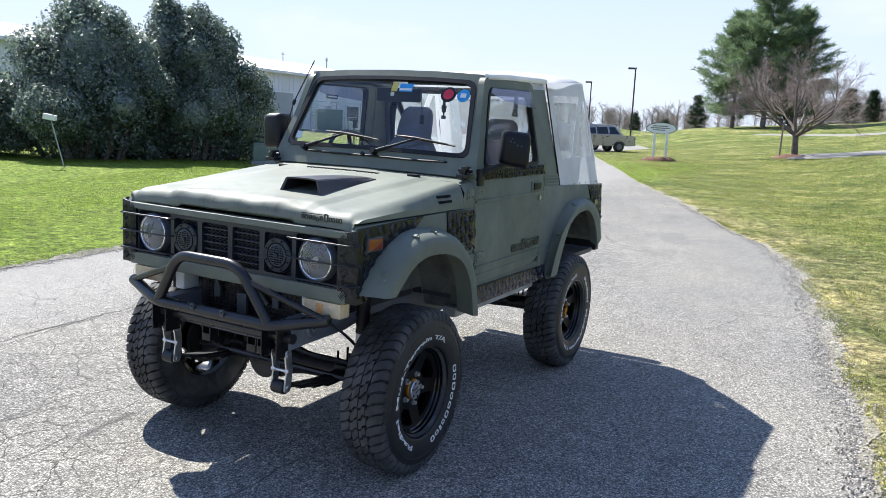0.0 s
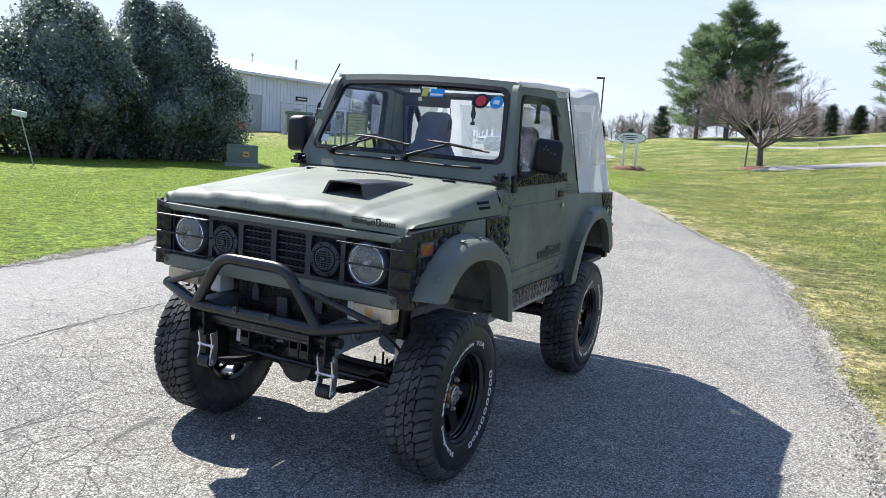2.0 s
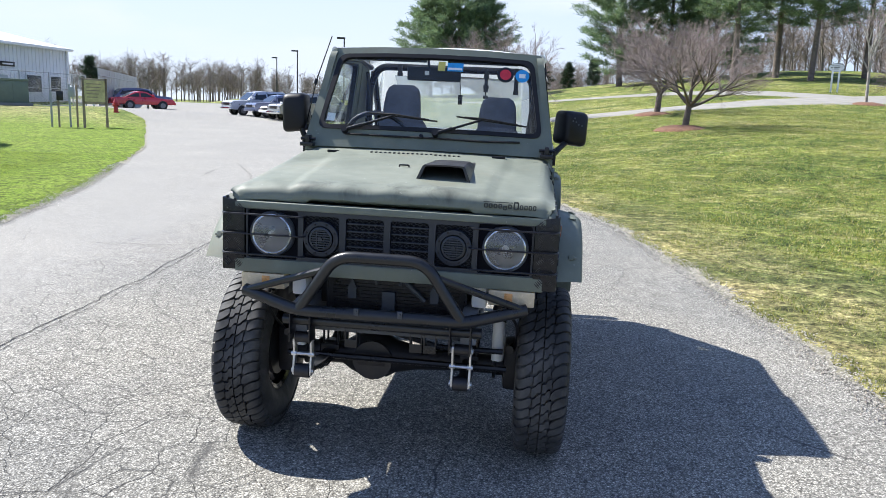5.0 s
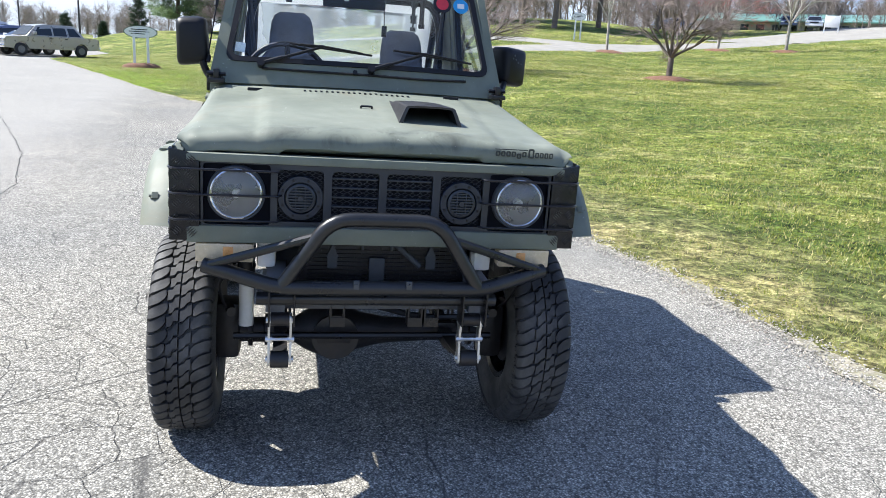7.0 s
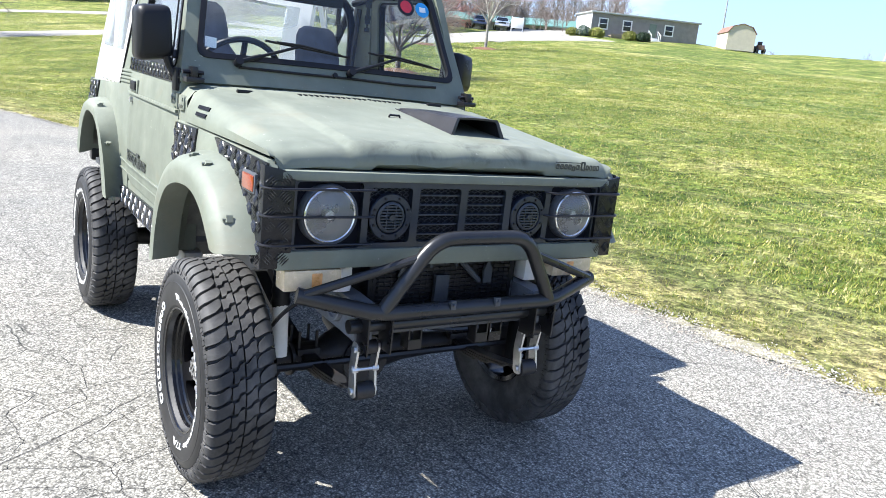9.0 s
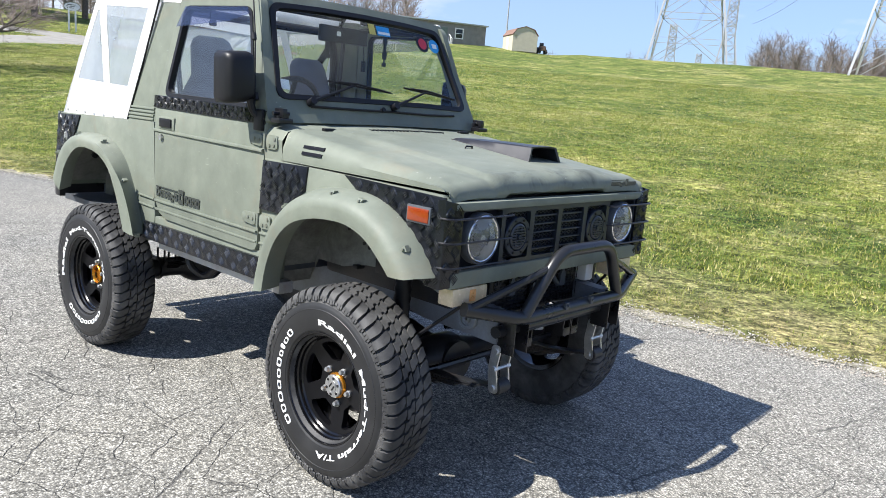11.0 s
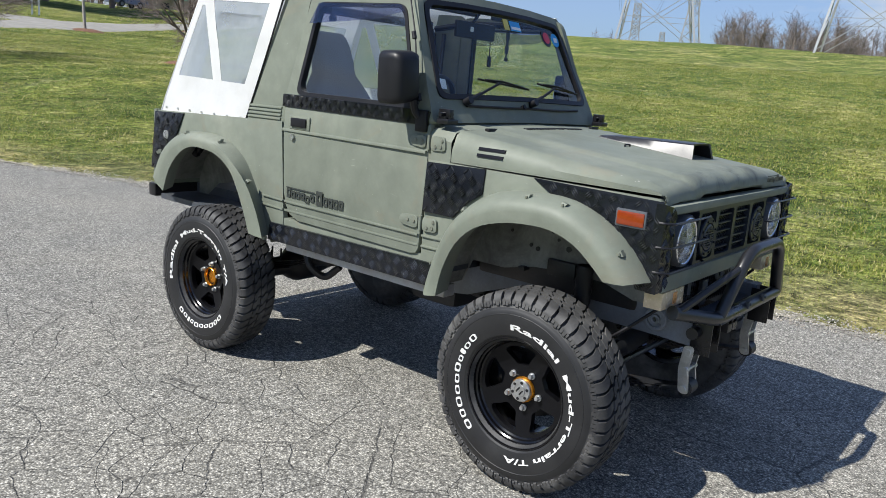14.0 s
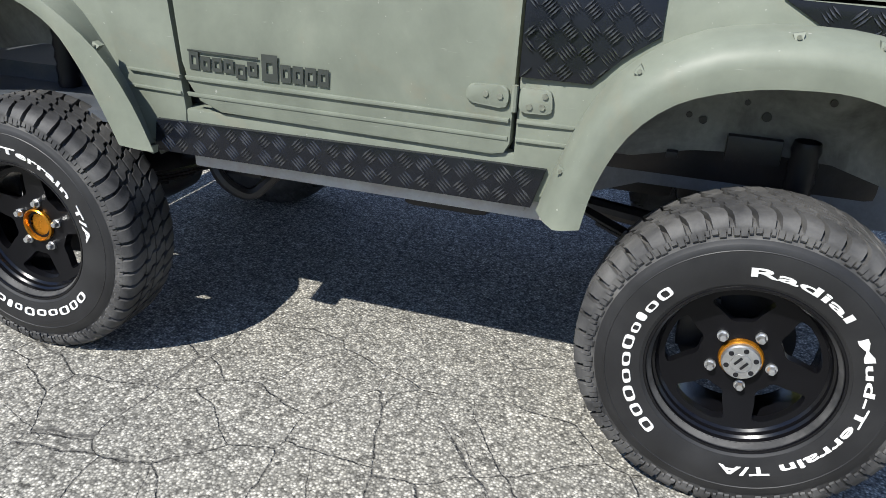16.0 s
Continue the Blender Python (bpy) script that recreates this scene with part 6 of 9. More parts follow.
for s in (-1, 1):
    T = top_side(s)
    bm = bmesh.new()
    ft, fb, rb, rt = (1.64, 1.91), (1.85, 1.25), (2.665, 1.235), (2.335, 1.955)
    a, b, c, d = (1.765, 1.835), (2.25, 1.855), (2.10, 1.435), (1.90, 1.43)
    e, f, g = (2.325, 1.83), (2.515, 1.445), (2.18, 1.437)
    e2 = (2.35, 1.83)
    mid_t, mid_b = (2.29, 1.95), (2.15, 1.245)

    def strip(quad, nu=5, nv=6):
        V = []
        for i in range(nu + 1):
            row = []
            for j in range(nv + 1):
                p = Vector(quad[0]).lerp(Vector(quad[1]), j / nv).lerp(Vector(quad[3]).lerp(Vector(quad[2]), j / nv), i / nu)
                row.append(bm.verts.new(T(p.x, p.y, 0)))
            V.append(row)
        for i in range(nu):
            for j in range(nv):
                bm.faces.new((V[i][j], V[i][j + 1], V[i + 1][j + 1], V[i + 1][j]))
    strip((ft, fb, d, a))
    strip((ft, a, b, mid_t))
    strip((d, fb, mid_b, c))
    strip((mid_t, b, e, rt))
    strip((b, c, g, e))
    strip((c, mid_b, rb, f), 6, 4)
    strip((g, c, f, f), 3, 3)
    strip((e, e2, rt, rt), 2, 2)
    strip((e2, f, rb, rt), 4, 6)
    bmesh.ops.remove_doubles(bm, verts=bm.verts, dist=1e-4)
    part("side_curtain", bm, M_CANVAS, softtop, angle=60)
    for quad in ((a, b, c, d), (e, e2, f, g)):
        bm = bmesh.new()
        V = []
        nq = 8
        for i in range(nq + 1):
            row = []
            for j in range(nq + 1):
                p = Vector(quad[0]).lerp(Vector(quad[1]), j / nq).lerp(Vector(quad[3]).lerp(Vector(quad[2]), j / nq), i / nq)
                x, y, z = T(p.x, p.y, -0.003 - 0.008 * math.sin(math.pi * i / nq) * math.sin(math.pi * j / nq))
                row.append(bm.verts.new((x, y, z)))
            V.append(row)
        for i in range(nq):
            for j in range(nq):
                bm.faces.new((V[i][j], V[i][j + 1], V[i + 1][j + 1], V[i + 1][j]))
        part("clear_window", bm, M_CLEAR, softtop, "cloudy clear vinyl window")
    # seam piping
    bm = bmesh.new()
    tube(bm, [T(1.64, 1.905, 0.004), T(1.745, 1.58, 0.004), T(1.85, 1.252, 0.004)], 0.005, 6)
    part("piping", bm, M_PLASTIC, softtop)
    for k in range(7):
        bm = bmesh.new()
        disc(bm, T(1.90 + k * 0.118, 1.258, 0.003), (1, 0, 0), 0.006, 0.006, 8)
        part("snap_stud", bm, M_STEEL, softtop)
    # roof gutter over the door
    bm = bmesh.new()
    tube(bm, [(s * 0.585, 0.84, 1.885), (s * 0.592, 1.1, 1.902), (s * 0.597, 1.46, 1.912), (s * 0.60, 1.64, 1.915)], 0.017, 10)
    part("roof_edge", bm, M_CANVAS, softtop)
bm = bmesh.new()
V = []
for i in range(7):
    t = 0.2 + 0.62 * i / 6
    V.append([bm.verts.new((x * (1 + 0.12 * t), 2.348 + 0.32 * t + 0.02 * math.sin(math.pi * t), 1.96 + (1.235 - 1.96) * t)) for x in [-0.52 + 0.1733 * j for j in range(7)]])
for i in range(6):
    for j in range(6):
        bm.faces.new((V[i][j], V[i][j + 1], V[i + 1][j + 1], V[i + 1][j]))
part("rear_window", bm, M_CLEAR, softtop, "cloudy clear vinyl rear window")

# tail of the tub, floor and bulkheads
bm = bmesh.new()
box(bm, -0.69, 0.69, 2.68, 2.71, 0.80, 1.24, 0.006)
part("tailgate", bm, M_PAINT, car)
bm = bmesh.new()
box(bm, -0.68, 0.68, 2.715, 2.79, 0.72, 0.80, 0.012)
part("rear_bumper", bm, M_BLACK, car, "black rear bumper")
for s in (-1, 1):
    bm = bmesh.new()
    box(bm, *sorted((s * 0.56, s * 0.68)), 2.712, 2.745, 0.90, 1.05, 0.006)
    part("tail_lamp", bm, M_AMBER, car)
bm = bmesh.new()
box(bm, -0.66, 0.66, 0.52, 2.68, 0.715, 0.745)
box(bm, -0.44, 0.44, 0.55, 0.58, 0.74, 1.32)
box(bm, -0.66, 0.66, 0.585, 0.60, 0.74, 1.33)
box(bm, -0.43, 0.43, 1.62, 2.66, 0.745, 0.80)
part("floor_pan", bm, M_CHASSIS, car)
bm = bmesh.new()
box(bm, -0.40, 0.40, -0.28, 0.50, 0.70, 1.16, 0.03)
box(bm, -0.30, 0.30, -0.25, 0.20, 0.60, 0.72, 0.03)
part("engine", bm, M_GREASE, car, "dark greasy engine block in its bay")

# cabin: dash, steering wheel, seats, roll bar, mirror
bm = bmesh.new()
rows = []
for y, z in ((0.66, 1.20), (0.65, 1.39), (0.70, 1.405), (0.80, 1.40), (0.845, 1.36), (0.84, 1.18)):
    rows.append([(x, y, z + (0.025 if -0.50 < x < -0.15 and z > 1.3 else 0)) for x in (-0.64, -0.52, -0.48, -0.2, -0.16, 0.2, 0.64)])
loft(bm, rows)
part("dashboard", bm, M_DASH, car, "dark vinyl dashboard")
bm = bmesh.new()
cc = Vector((-0.34, 0.95, 1.37))
tl = Matrix.Translation(cc) @ Matrix.Rotation(radians(-62), 4, 'X')
tube(bm, [tl @ Vector((0.195 * math.cos(a), 0.195 * math.sin(a), 0)) for a in [2 * math.pi * k / 32 for k in range(32)]], 0.0135, 8, closed=True)
for a in (0, 180, 270):
    tube(bm, [tl @ Vector((0, 0, -0.02)), tl @ Vector((0.185 * math.cos(radians(a)), 0.185 * math.sin(radians(a)), 0))], 0.013, 6)
tube(bm, [tl @ Vector((0, 0, 0)), (-0.34, 0.80, 1.27)], 0.03, 8)
disc(bm, tl @ Vector((0, 0, -0.015)), tl.to_3x3() @ Vector((0, 0, 1)), 0.05, 0.03, 16)
part("steering_wheel", bm, M_DASH, car, "dark steering wheel on the car's right")
for x, drop in ((-0.32, 0.03), (0.32, 0.085)):
    bm = bmesh.new()
    box(bm, x - 0.235, x + 0.235, 1.02, 1.50, 0.90, 1.07, 0.05, seg=3)
    seat = part("car_seat", bm, M_SEAT, car, "dark blue-grey fabric high-back seat")
    bm = bmesh.new()
    rows = []
    for v, w, d, off in ((0.0, 0.235, 0.14, 0.0), (0.12, 0.245, 0.16, 0.02), (0.35, 0.24, 0.13, 0.09), (0.46, 0.18, 0.11, 0.125), (0.53, 0.128, 0.10, 0.15), (0.60, 0.125, 0.10, 0.165), (0.68, 0.115, 0.09, 0.19), (0.715, 0.10, 0.075, 0.198), (0.735, 0.07, 0.05, 0.20)):
        pts = rounded([(-w, -d / 2), (w, -d / 2), (w, d / 2), (-w, d / 2)], 0.05, 3)
        rows.append([(x + a, 1.44 + off + b, 1.02 - drop + v) for a, b in pts])
    R = loft(bm, rows, True)
    bm.faces.new(R[-1])
    part("seat_back", bm, M_SEAT, seat, angle=60)
bm = bmesh.new()
tube(bm, [(-0.58, 1.72, 0.8), (-0.56, 1.68, 1.70), (-0.50, 1.66, 1.84), (0.50, 1.66, 1.84), (0.56, 1.68, 1.70), (0.58, 1.72, 0.8)], 0.024, 10, 0.1)
for s in (-1, 1):
    tube(bm, [(s * 0.53, 1.66, 1.80), (s * 0.58, 2.45, 1.0)], 0.022, 10)
    tube(bm, [(s * 0.555, 0.86, 1.845), (s * 0.57, 1.40, 1.865), (s * 0.55, 1.66, 1.83)], 0.018, 8)
part("roll_bar", bm, M_BLACK, car, "black tubular roll bar")
bm = bmesh.new()
box(bm, -0.175, 0.135, 0.905, 0.925, 1.735, 1.815, 0.01)
tube(bm, [(-0.05, 0.92, 1.80), (-0.05, 0.87, 1.86)], 0.008, 6)
mir = part("rear_view_mirror", bm, M_PLASTIC, car, "wide dark rear-view mirror")
bm = bmesh.new()
tube(bm, [(0.13, 0.93, 1.74), (0.135, 0.93, 1.66)], 0.0025, 5)
box(bm, 0.122, 0.148, 0.926, 0.934, 1.61, 1.665, 0.003)
box_part("mirror_label", mir, M_WHITE, -0.072, -0.048, 0.9025, 0.905, 1.768, 1.79, 0)
for x, z0, z1 in ((-0.34, 1.79, 1.86), (0.43, 1.70, 1.86)):
    bm = bmesh.new()
    box(bm, x - 0.014, x + 0.014, 1.59, 1.60, z0, z1, 0.003)
    box(bm, x - 0.018, x + 0.018, 1.585, 1.605, z0 - 0.01, z0 + 0.015, 0.004)
    part("roof_strap", bm, M_DASH, car, "dark hanging roof strap")
bm = bmesh.new()
for k in range(9):
    z = 1.82 - 0.019 * k
    w = 0.004 + 0.012 * abs(math.sin(k * 0.9))
    box(bm, 0.28 - w, 0.28 + w, 0.928, 0.932, z - 0.0195, z, 0)
part("twisted_ribbon", bm, M_DASH, car, "dark twisted ribbon hanging behind the windscreen")
bm = bmesh.new()
tube(bm, [(0.13, 0.93, 1.74), (0.135, 0.93, 1.66)], 0.0025, 5)
box(bm, 0.122, 0.148, 0.926, 0.934, 1.61, 1.665, 0.003)
part("pendant", bm, M_PLASTIC, car, "small dark hanging pendant")
for s in (-1, 1):
    bm = bmesh.new()
    box(bm, *sorted((s * 0.06, s * 0.46)), 0.875, 0.89, 1.835, 1.868, 0.006)
    part("sun_visor", bm, M_DASH, car)
    # inner trim of doors and pillars
    bm = bmesh.new()
    box(bm, *sorted((s * 0.605, s * 0.64)), 0.62, 1.54, 0.80, 1.39, 0.006)
    part("door_trim", bm, M_DASH, car)
    bm = bmesh.new()
    tube(bm, [(s * 0.56, 1.60, 1.80), (s * 0.50, 1.57, 1.2), (s * 0.36, 1.5, 1.0)], 0.014, 6)
    part("seat_belt", bm, M_DASH, car)

# door mirrors
for s, back, z0, z1, turn in ((-1, 0.045, 1.41, 1.635, 0.0), (1, 0.2, 1.405, 1.607, -33.0)):
    bm = bmesh.new()
    a, b = (0.69, 0.835) if s < 0 else (0.725, 0.89)
    swing = Matrix.Translation((s * 0.81, 0.60 + back, 0)) @ Matrix.Rotation(radians(-turn), 4, 'Z') @ Matrix.Translation((-s * 0.81, -0.60 - back, 0))
    rows = []
    for y, k in ((0.60, 0.72), (0.612, 0.92), (0.64, 1.0), (0.715, 1.0), (0.722, 0.95)):
        cx, cz = (a + b) / 2, (z0 + z1) / 2
        pts = rounded([(a, z0 + 0.02), (b - 0.005, z0), (b, z1 - 0.01), (a + 0.015, z1)], 0.03, 3)
        rows.append([(s * (cx + (u - cx) * k), y + back, cz + (v - cz) * k) for u, v in pts])
    R = loft(bm, rows, True)
    bm.faces.new(R[0])
    bm.faces.new(R[-1][::-1])
    bm.transform(swing)
    mirror = part("door_mirror", bm, M_PLASTIC, car, "black plastic door mirror", angle=50)
    bm = bmesh.new()
    prism(bm, rounded([(a + 0.015, z0 + 0.03), (b - 0.02, z0 + 0.018), (b - 0.016, z1 - 0.025), (a + 0.028, z1 - 0.018)], 0.025, 3), lambda u, v, d: (s * u, 0.723 + back + d, v), 0, 0.002)
    bm.transform(swing)
    part("mirror_glass", bm, M_CHROME, mirror)
    bm = bmesh.new()
    tube(bm, [(s * 0.675, 0.65, 1.36), (s * 0.70, 0.67, 1.39), (s * (a + 0.03), 0.62 + back, z0 + 0.03)], 0.016, 8, 0.02)
    box(bm, *sorted((s * 0.67, s * 0.695)), 0.61, 0.67, 1.31, 1.40, 0.006)
    part("mirror_arm", bm, M_PLASTIC, mirror)
    if s == 1:
        bm = bmesh.new()
        for k, (du, dv) in enumerate(((0.03, 0.145), (0.05, 0.14), (0.068, 0.125), (0.09, 0.12), (0.04, 0.16))):
            disc(bm, (s * (a + 0.02 + du), 0.5995 + back, z0 + dv), (0, 1, 0), 0.0045, 0.003, 8)
        bm.transform(swing)
        part("mirror_scuff", bm, M_CHASSIS, mirror)

# chassis: rails, axles, springs, shackles, dampers
for s in (-1, 1):
    bm = bmesh.new()
    rows = []
    for y, z in ((-0.50, 0.69), (-0.40, 0.695), (-0.12, 0.70), (0.08, 0.735), (0.30, 0.735), (0.55, 0.64), (0.7, 0.62), (1.5, 0.62), (1.75, 0.72), (2.3, 0.72), (2.68, 0.68)):
        rows.append([(s * 0.36 + a, y, z + b) for a, b in ((-0.03, -0.062), (0.035, -0.062), (0.035, 0.062), (-0.03, 0.062))])
    R = loft(bm, rows, True)
    bm.faces.new(R[0][::-1])
    bm.faces.new(R[-1])
    part("frame_rail", bm, M_RAIL, car, "dusty blue-grey chassis rail")
    bm = bmesh.new()
    lathe(bm, [(-0.01, 0.046), (0.008, 0.046), (0.012, 0.042), (0.012, 0.032), (0.004, 0.03), (0.004, 0.02), (0.014, 0.018), (0.014, 0.009), (0.0, 0.008)], 24, Matrix.Translation((s * 0.397, -0.362, 0.70)) @ Matrix.Diagonal((s, 1, 1, 1)))
    part("rail_bush", bm, M_RAIL, car, "ringed bush in the chassis rail")
    for y0, front_end in ((0.0, True), (2.03, False)):
        y_sh = y0 - 0.50 if front_end else y0 + 0.52
        y_fx = y0 + 0.50 if front_end else y0 - 0.50
        z_fx = 0.58
        for leaf in range(4):
            bm = bmesh.new()
            rows = []
            k0 = 0.10 * leaf
            for k in range(13):
                t = k0 + (1 - 2 * k0) * k / 12
                y = y_sh + (y_fx - y_sh) * t
                z = 0.455 + (z_fx - 0.455) * t - 0.1 * math.sin(math.pi * t) - 0.011 * leaf
                rows.append([(s * 0.34 + a, y, z + b) for a, b in ((-0.026, -0.004), (0.026, -0.004), (0.026, 0.004), (-0.026, 0.004))])
            R = loft(bm, rows, True)
            bm.faces.new(R[0][::-1])
            bm.faces.new(R[-1])
            part("spring_leaf", bm, M_GREASE, car)
        # long shackle of two bright plates
        for dx in (-0.037, 0.037):
            bm = bmesh.new()
            ys = y_sh
            zt = 0.625 if front_end else 0.66
            prism(bm, rounded([(ys - 0.022, 0.435), (ys + 0.02, 0.435), (ys + 0.032, 0.53), (ys + 0.02, zt), (ys - 0.022, zt), (ys - 0.006, 0.53)], 0.018), lambda u, v, d: (s * 0.34 + dx + d, u, v), -0.004, 0.004, 0.001)
            for z in (0.455, 0.53, zt - 0.025):
                disc(bm, (s * 0.34 + dx, ys + 0.002, z), (1, 0, 0), 0.012, 0.022, 8)
            part("shackle_plate", bm, M_STEEL, car, "bright zinc shackle plate with bolts")
        bm = bmesh.new()
        tube(bm, [(s * 0.34 - 0.05, y_sh, 0.53), (s * 0.34 + 0.05, y_sh, 0.53)], 0.007, 8)
        part("shackle_rung", bm, M_STEEL, car)
        for z, r in ((0.455, 0.03), (0.605, 0.024)):
            bm = bmesh.new()
            disc(bm, (s * 0.34, y_sh, z), (1, 0, 0), r, 0.062, 16)
            part("spring_eye", bm, M_GREASE, car)
        # damper
        bm = bmesh.new()
        dx, dt = (0.475, 0.86) if front_end else (0.45, 0.98)
        dy = -0.1 if front_end else 0.1
        tube(bm, [(s * dx, y0 + dy, 0.44), (s * dx, y0 + dy * 0.85, 0.63)], 0.029, 14)
        damper = part("damper", bm, M_WHITE if front_end else M_BLACK, car, "white damper tube under a black boot" if front_end else "")
        bm = bmesh.new()
        lathe(bm, [(0.62 + 0.02 * k, 0.031 + 0.005 * (k % 2)) for k in range(int((dt - 0.62) / 0.02) + 1)], 14, Matrix.Translation((s * dx, y0 + dy * 0.8, 0)) @ Matrix.Rotation(radians(-90), 4, 'Y'))
        part("damper_boot", bm, M_PLASTIC, damper)
        # spring clamp on the axle
        bm = bmesh.new()
        box(bm, s * 0.34 - 0.045, s * 0.34 + 0.045, y0 - 0.06, y0 + 0.06, 0.41, 0.435, 0.004)
        for dy2 in (-0.04, 0.04):
            tube(bm, [(s * 0.34 - 0.035, y0 + dy2, 0.36), (s * 0.34 - 0.035, y0 + dy2, 0.50)], 0.006, 6)
            tube(bm, [(s * 0.34 + 0.035, y0 + dy2, 0.36), (s * 0.34 + 0.035, y0 + dy2, 0.50)], 0.006, 6)
        part("spring_clamp", bm, M_GREASE, car)
    # steering knuckle and brake
    bm = bmesh.new()
    box(bm, *sorted((s * 0.50, s * 0.60)), -0.07, 0.07, 0.28, 0.52, 0.03)
    tube(bm, [(s * 0.55, -0.02, 0.5), (s * 0.53, -0.12, 0.50)], 0.02, 8)
    part("steering_knuckle", bm, M_GREASE, car)
    for y0 in (0.0, 2.03):
        bm = bmesh.new()
        disc(bm, (s * 0.62, y0, 0.39), (1, 0, 0), 0.14, 0.02, 28)
        box(bm, *sorted((s * 0.59, s * 0.66)), y0 + 0.05, y0 + 0.14, 0.35, 0.50, 0.01)
        part("brake_disc", bm, M_GREASE, car)
    bm = bmesh.new()
    tube(bm, [(s * 0.50, -0.42, 0.78), (s * 0.56, -0.32, 0.68), (s * 0.56, -0.20, 0.58), (s * 0.55, -0.08, 0.50)], 0.007, 6, 0.05)
    part("brake_hose", bm, M_PLASTIC, car)
for y0, xd in ((0.0, -0.12), (2.03, -0.10)):
    bm = bmesh.new()
    lathe(bm, [(-0.58, 0.05), (-0.47, 0.05), (-0.468, 0.068), (-0.452, 0.068), (-0.45, 0.052), (-0.405, 0.052), (-0.403, 0.066), (-0.39, 0.066), (-0.388, 0.054), (xd - 0.16, 0.056), (xd - 0.12, 0.082), (xd - 0.07, 0.104),
               (xd + 0.06, 0.104), (xd + 0.1, 0.08), (xd + 0.2, 0.058), (xd + 0.4, 0.046), (0.45, 0.046), (0.452, 0.066), (0.466, 0.066), (0.468, 0.05), (0.58, 0.05)], 20, Matrix.Translation((0, y0, 0.385)))
    disc(bm, (xd, y0 + (-0.085 if y0 < 1 else 0.085), 0.385), (0, 1, 0), 0.095, 0.03, 20)
    tube(bm, [(xd, y0 + (0.08 if y0 < 1 else -0.08), 0.42), (xd, y0 + (0.22 if y0 < 1 else -0.22), 0.46)], 0.05, 12)
    part("axle", bm, M_GREASE, car, "black live axle with differential")
bm = bmesh.new()
tube(bm, [(-0.52, -0.14, 0.41), (0.52, -0.14, 0.41)], 0.015, 8)
part("tie_rod", bm, M_BLACK, car)
bm = bmesh.new()
tube(bm, [(-0.30, -0.17, 0.60), (0.02, -0.17, 0.55), (0.20, -0.17, 0.50), (0.50, -0.16, 0.50)], 0.013, 8, 0.08)
part("drag_link", bm, M_BLACK, car)
bm = bmesh.new()
box(bm, -0.22, 0.20, 0.75, 1.05, 0.42, 0.68, 0.04)
tube(bm, [(-0.12, 0.2, 0.46), (-0.1, 0.78, 0.52)], 0.03, 10)
tube(bm, [(-0.1, 1.02, 0.52), (-0.1, 1.84, 0.46)], 0.03, 10)
box(bm, -0.15, 0.20, 0.20, 0.80, 0.55, 0.72, 0.04)
part("gearbox", bm, M_GREASE, car, "dark gearbox and propeller shafts")
bm = bmesh.new()
tube(bm, [(0.25, 0.3, 0.60), (0.27, 1.0, 0.58), (0.25, 1.6, 0.62), (0.30, 2.6, 0.64)], 0.022, 8, 0.1)
tube(bm, [(0.27, 1.05, 0.585), (0.26, 1.45, 0.60)], 0.06, 12)
part("exhaust", bm, M_GREASE, car)
bm = bmesh.new()
box(bm, -0.30, 0.30, 2.15, 2.60, 0.55, 0.72, 0.03)
part("fuel_tank", bm, M_CHASSIS, car)
for y0, y1, z0, z1 in ((1.62, 1.74, 0.62, 0.68), (-0.47, -0.41, 0.63, 0.70)):
    box_part("cross_member", car, M_CHASSIS, -0.34, 0.34, y0, y1, z0, z1)
bm = bmesh.new()
tube(bm, [(-0.44, 1.63, 0.62), (-0.46, 1.56, 0.50), (-0.40, 1.50, 0.44), (-0.37, 1.42, 0.52)], 0.02, 8, 0.05)
box(bm, -0.43, -0.33, 1.44, 1.60, 0.52, 0.64, 0.012)
part("spring_hanger", bm, M_GREASE, car)

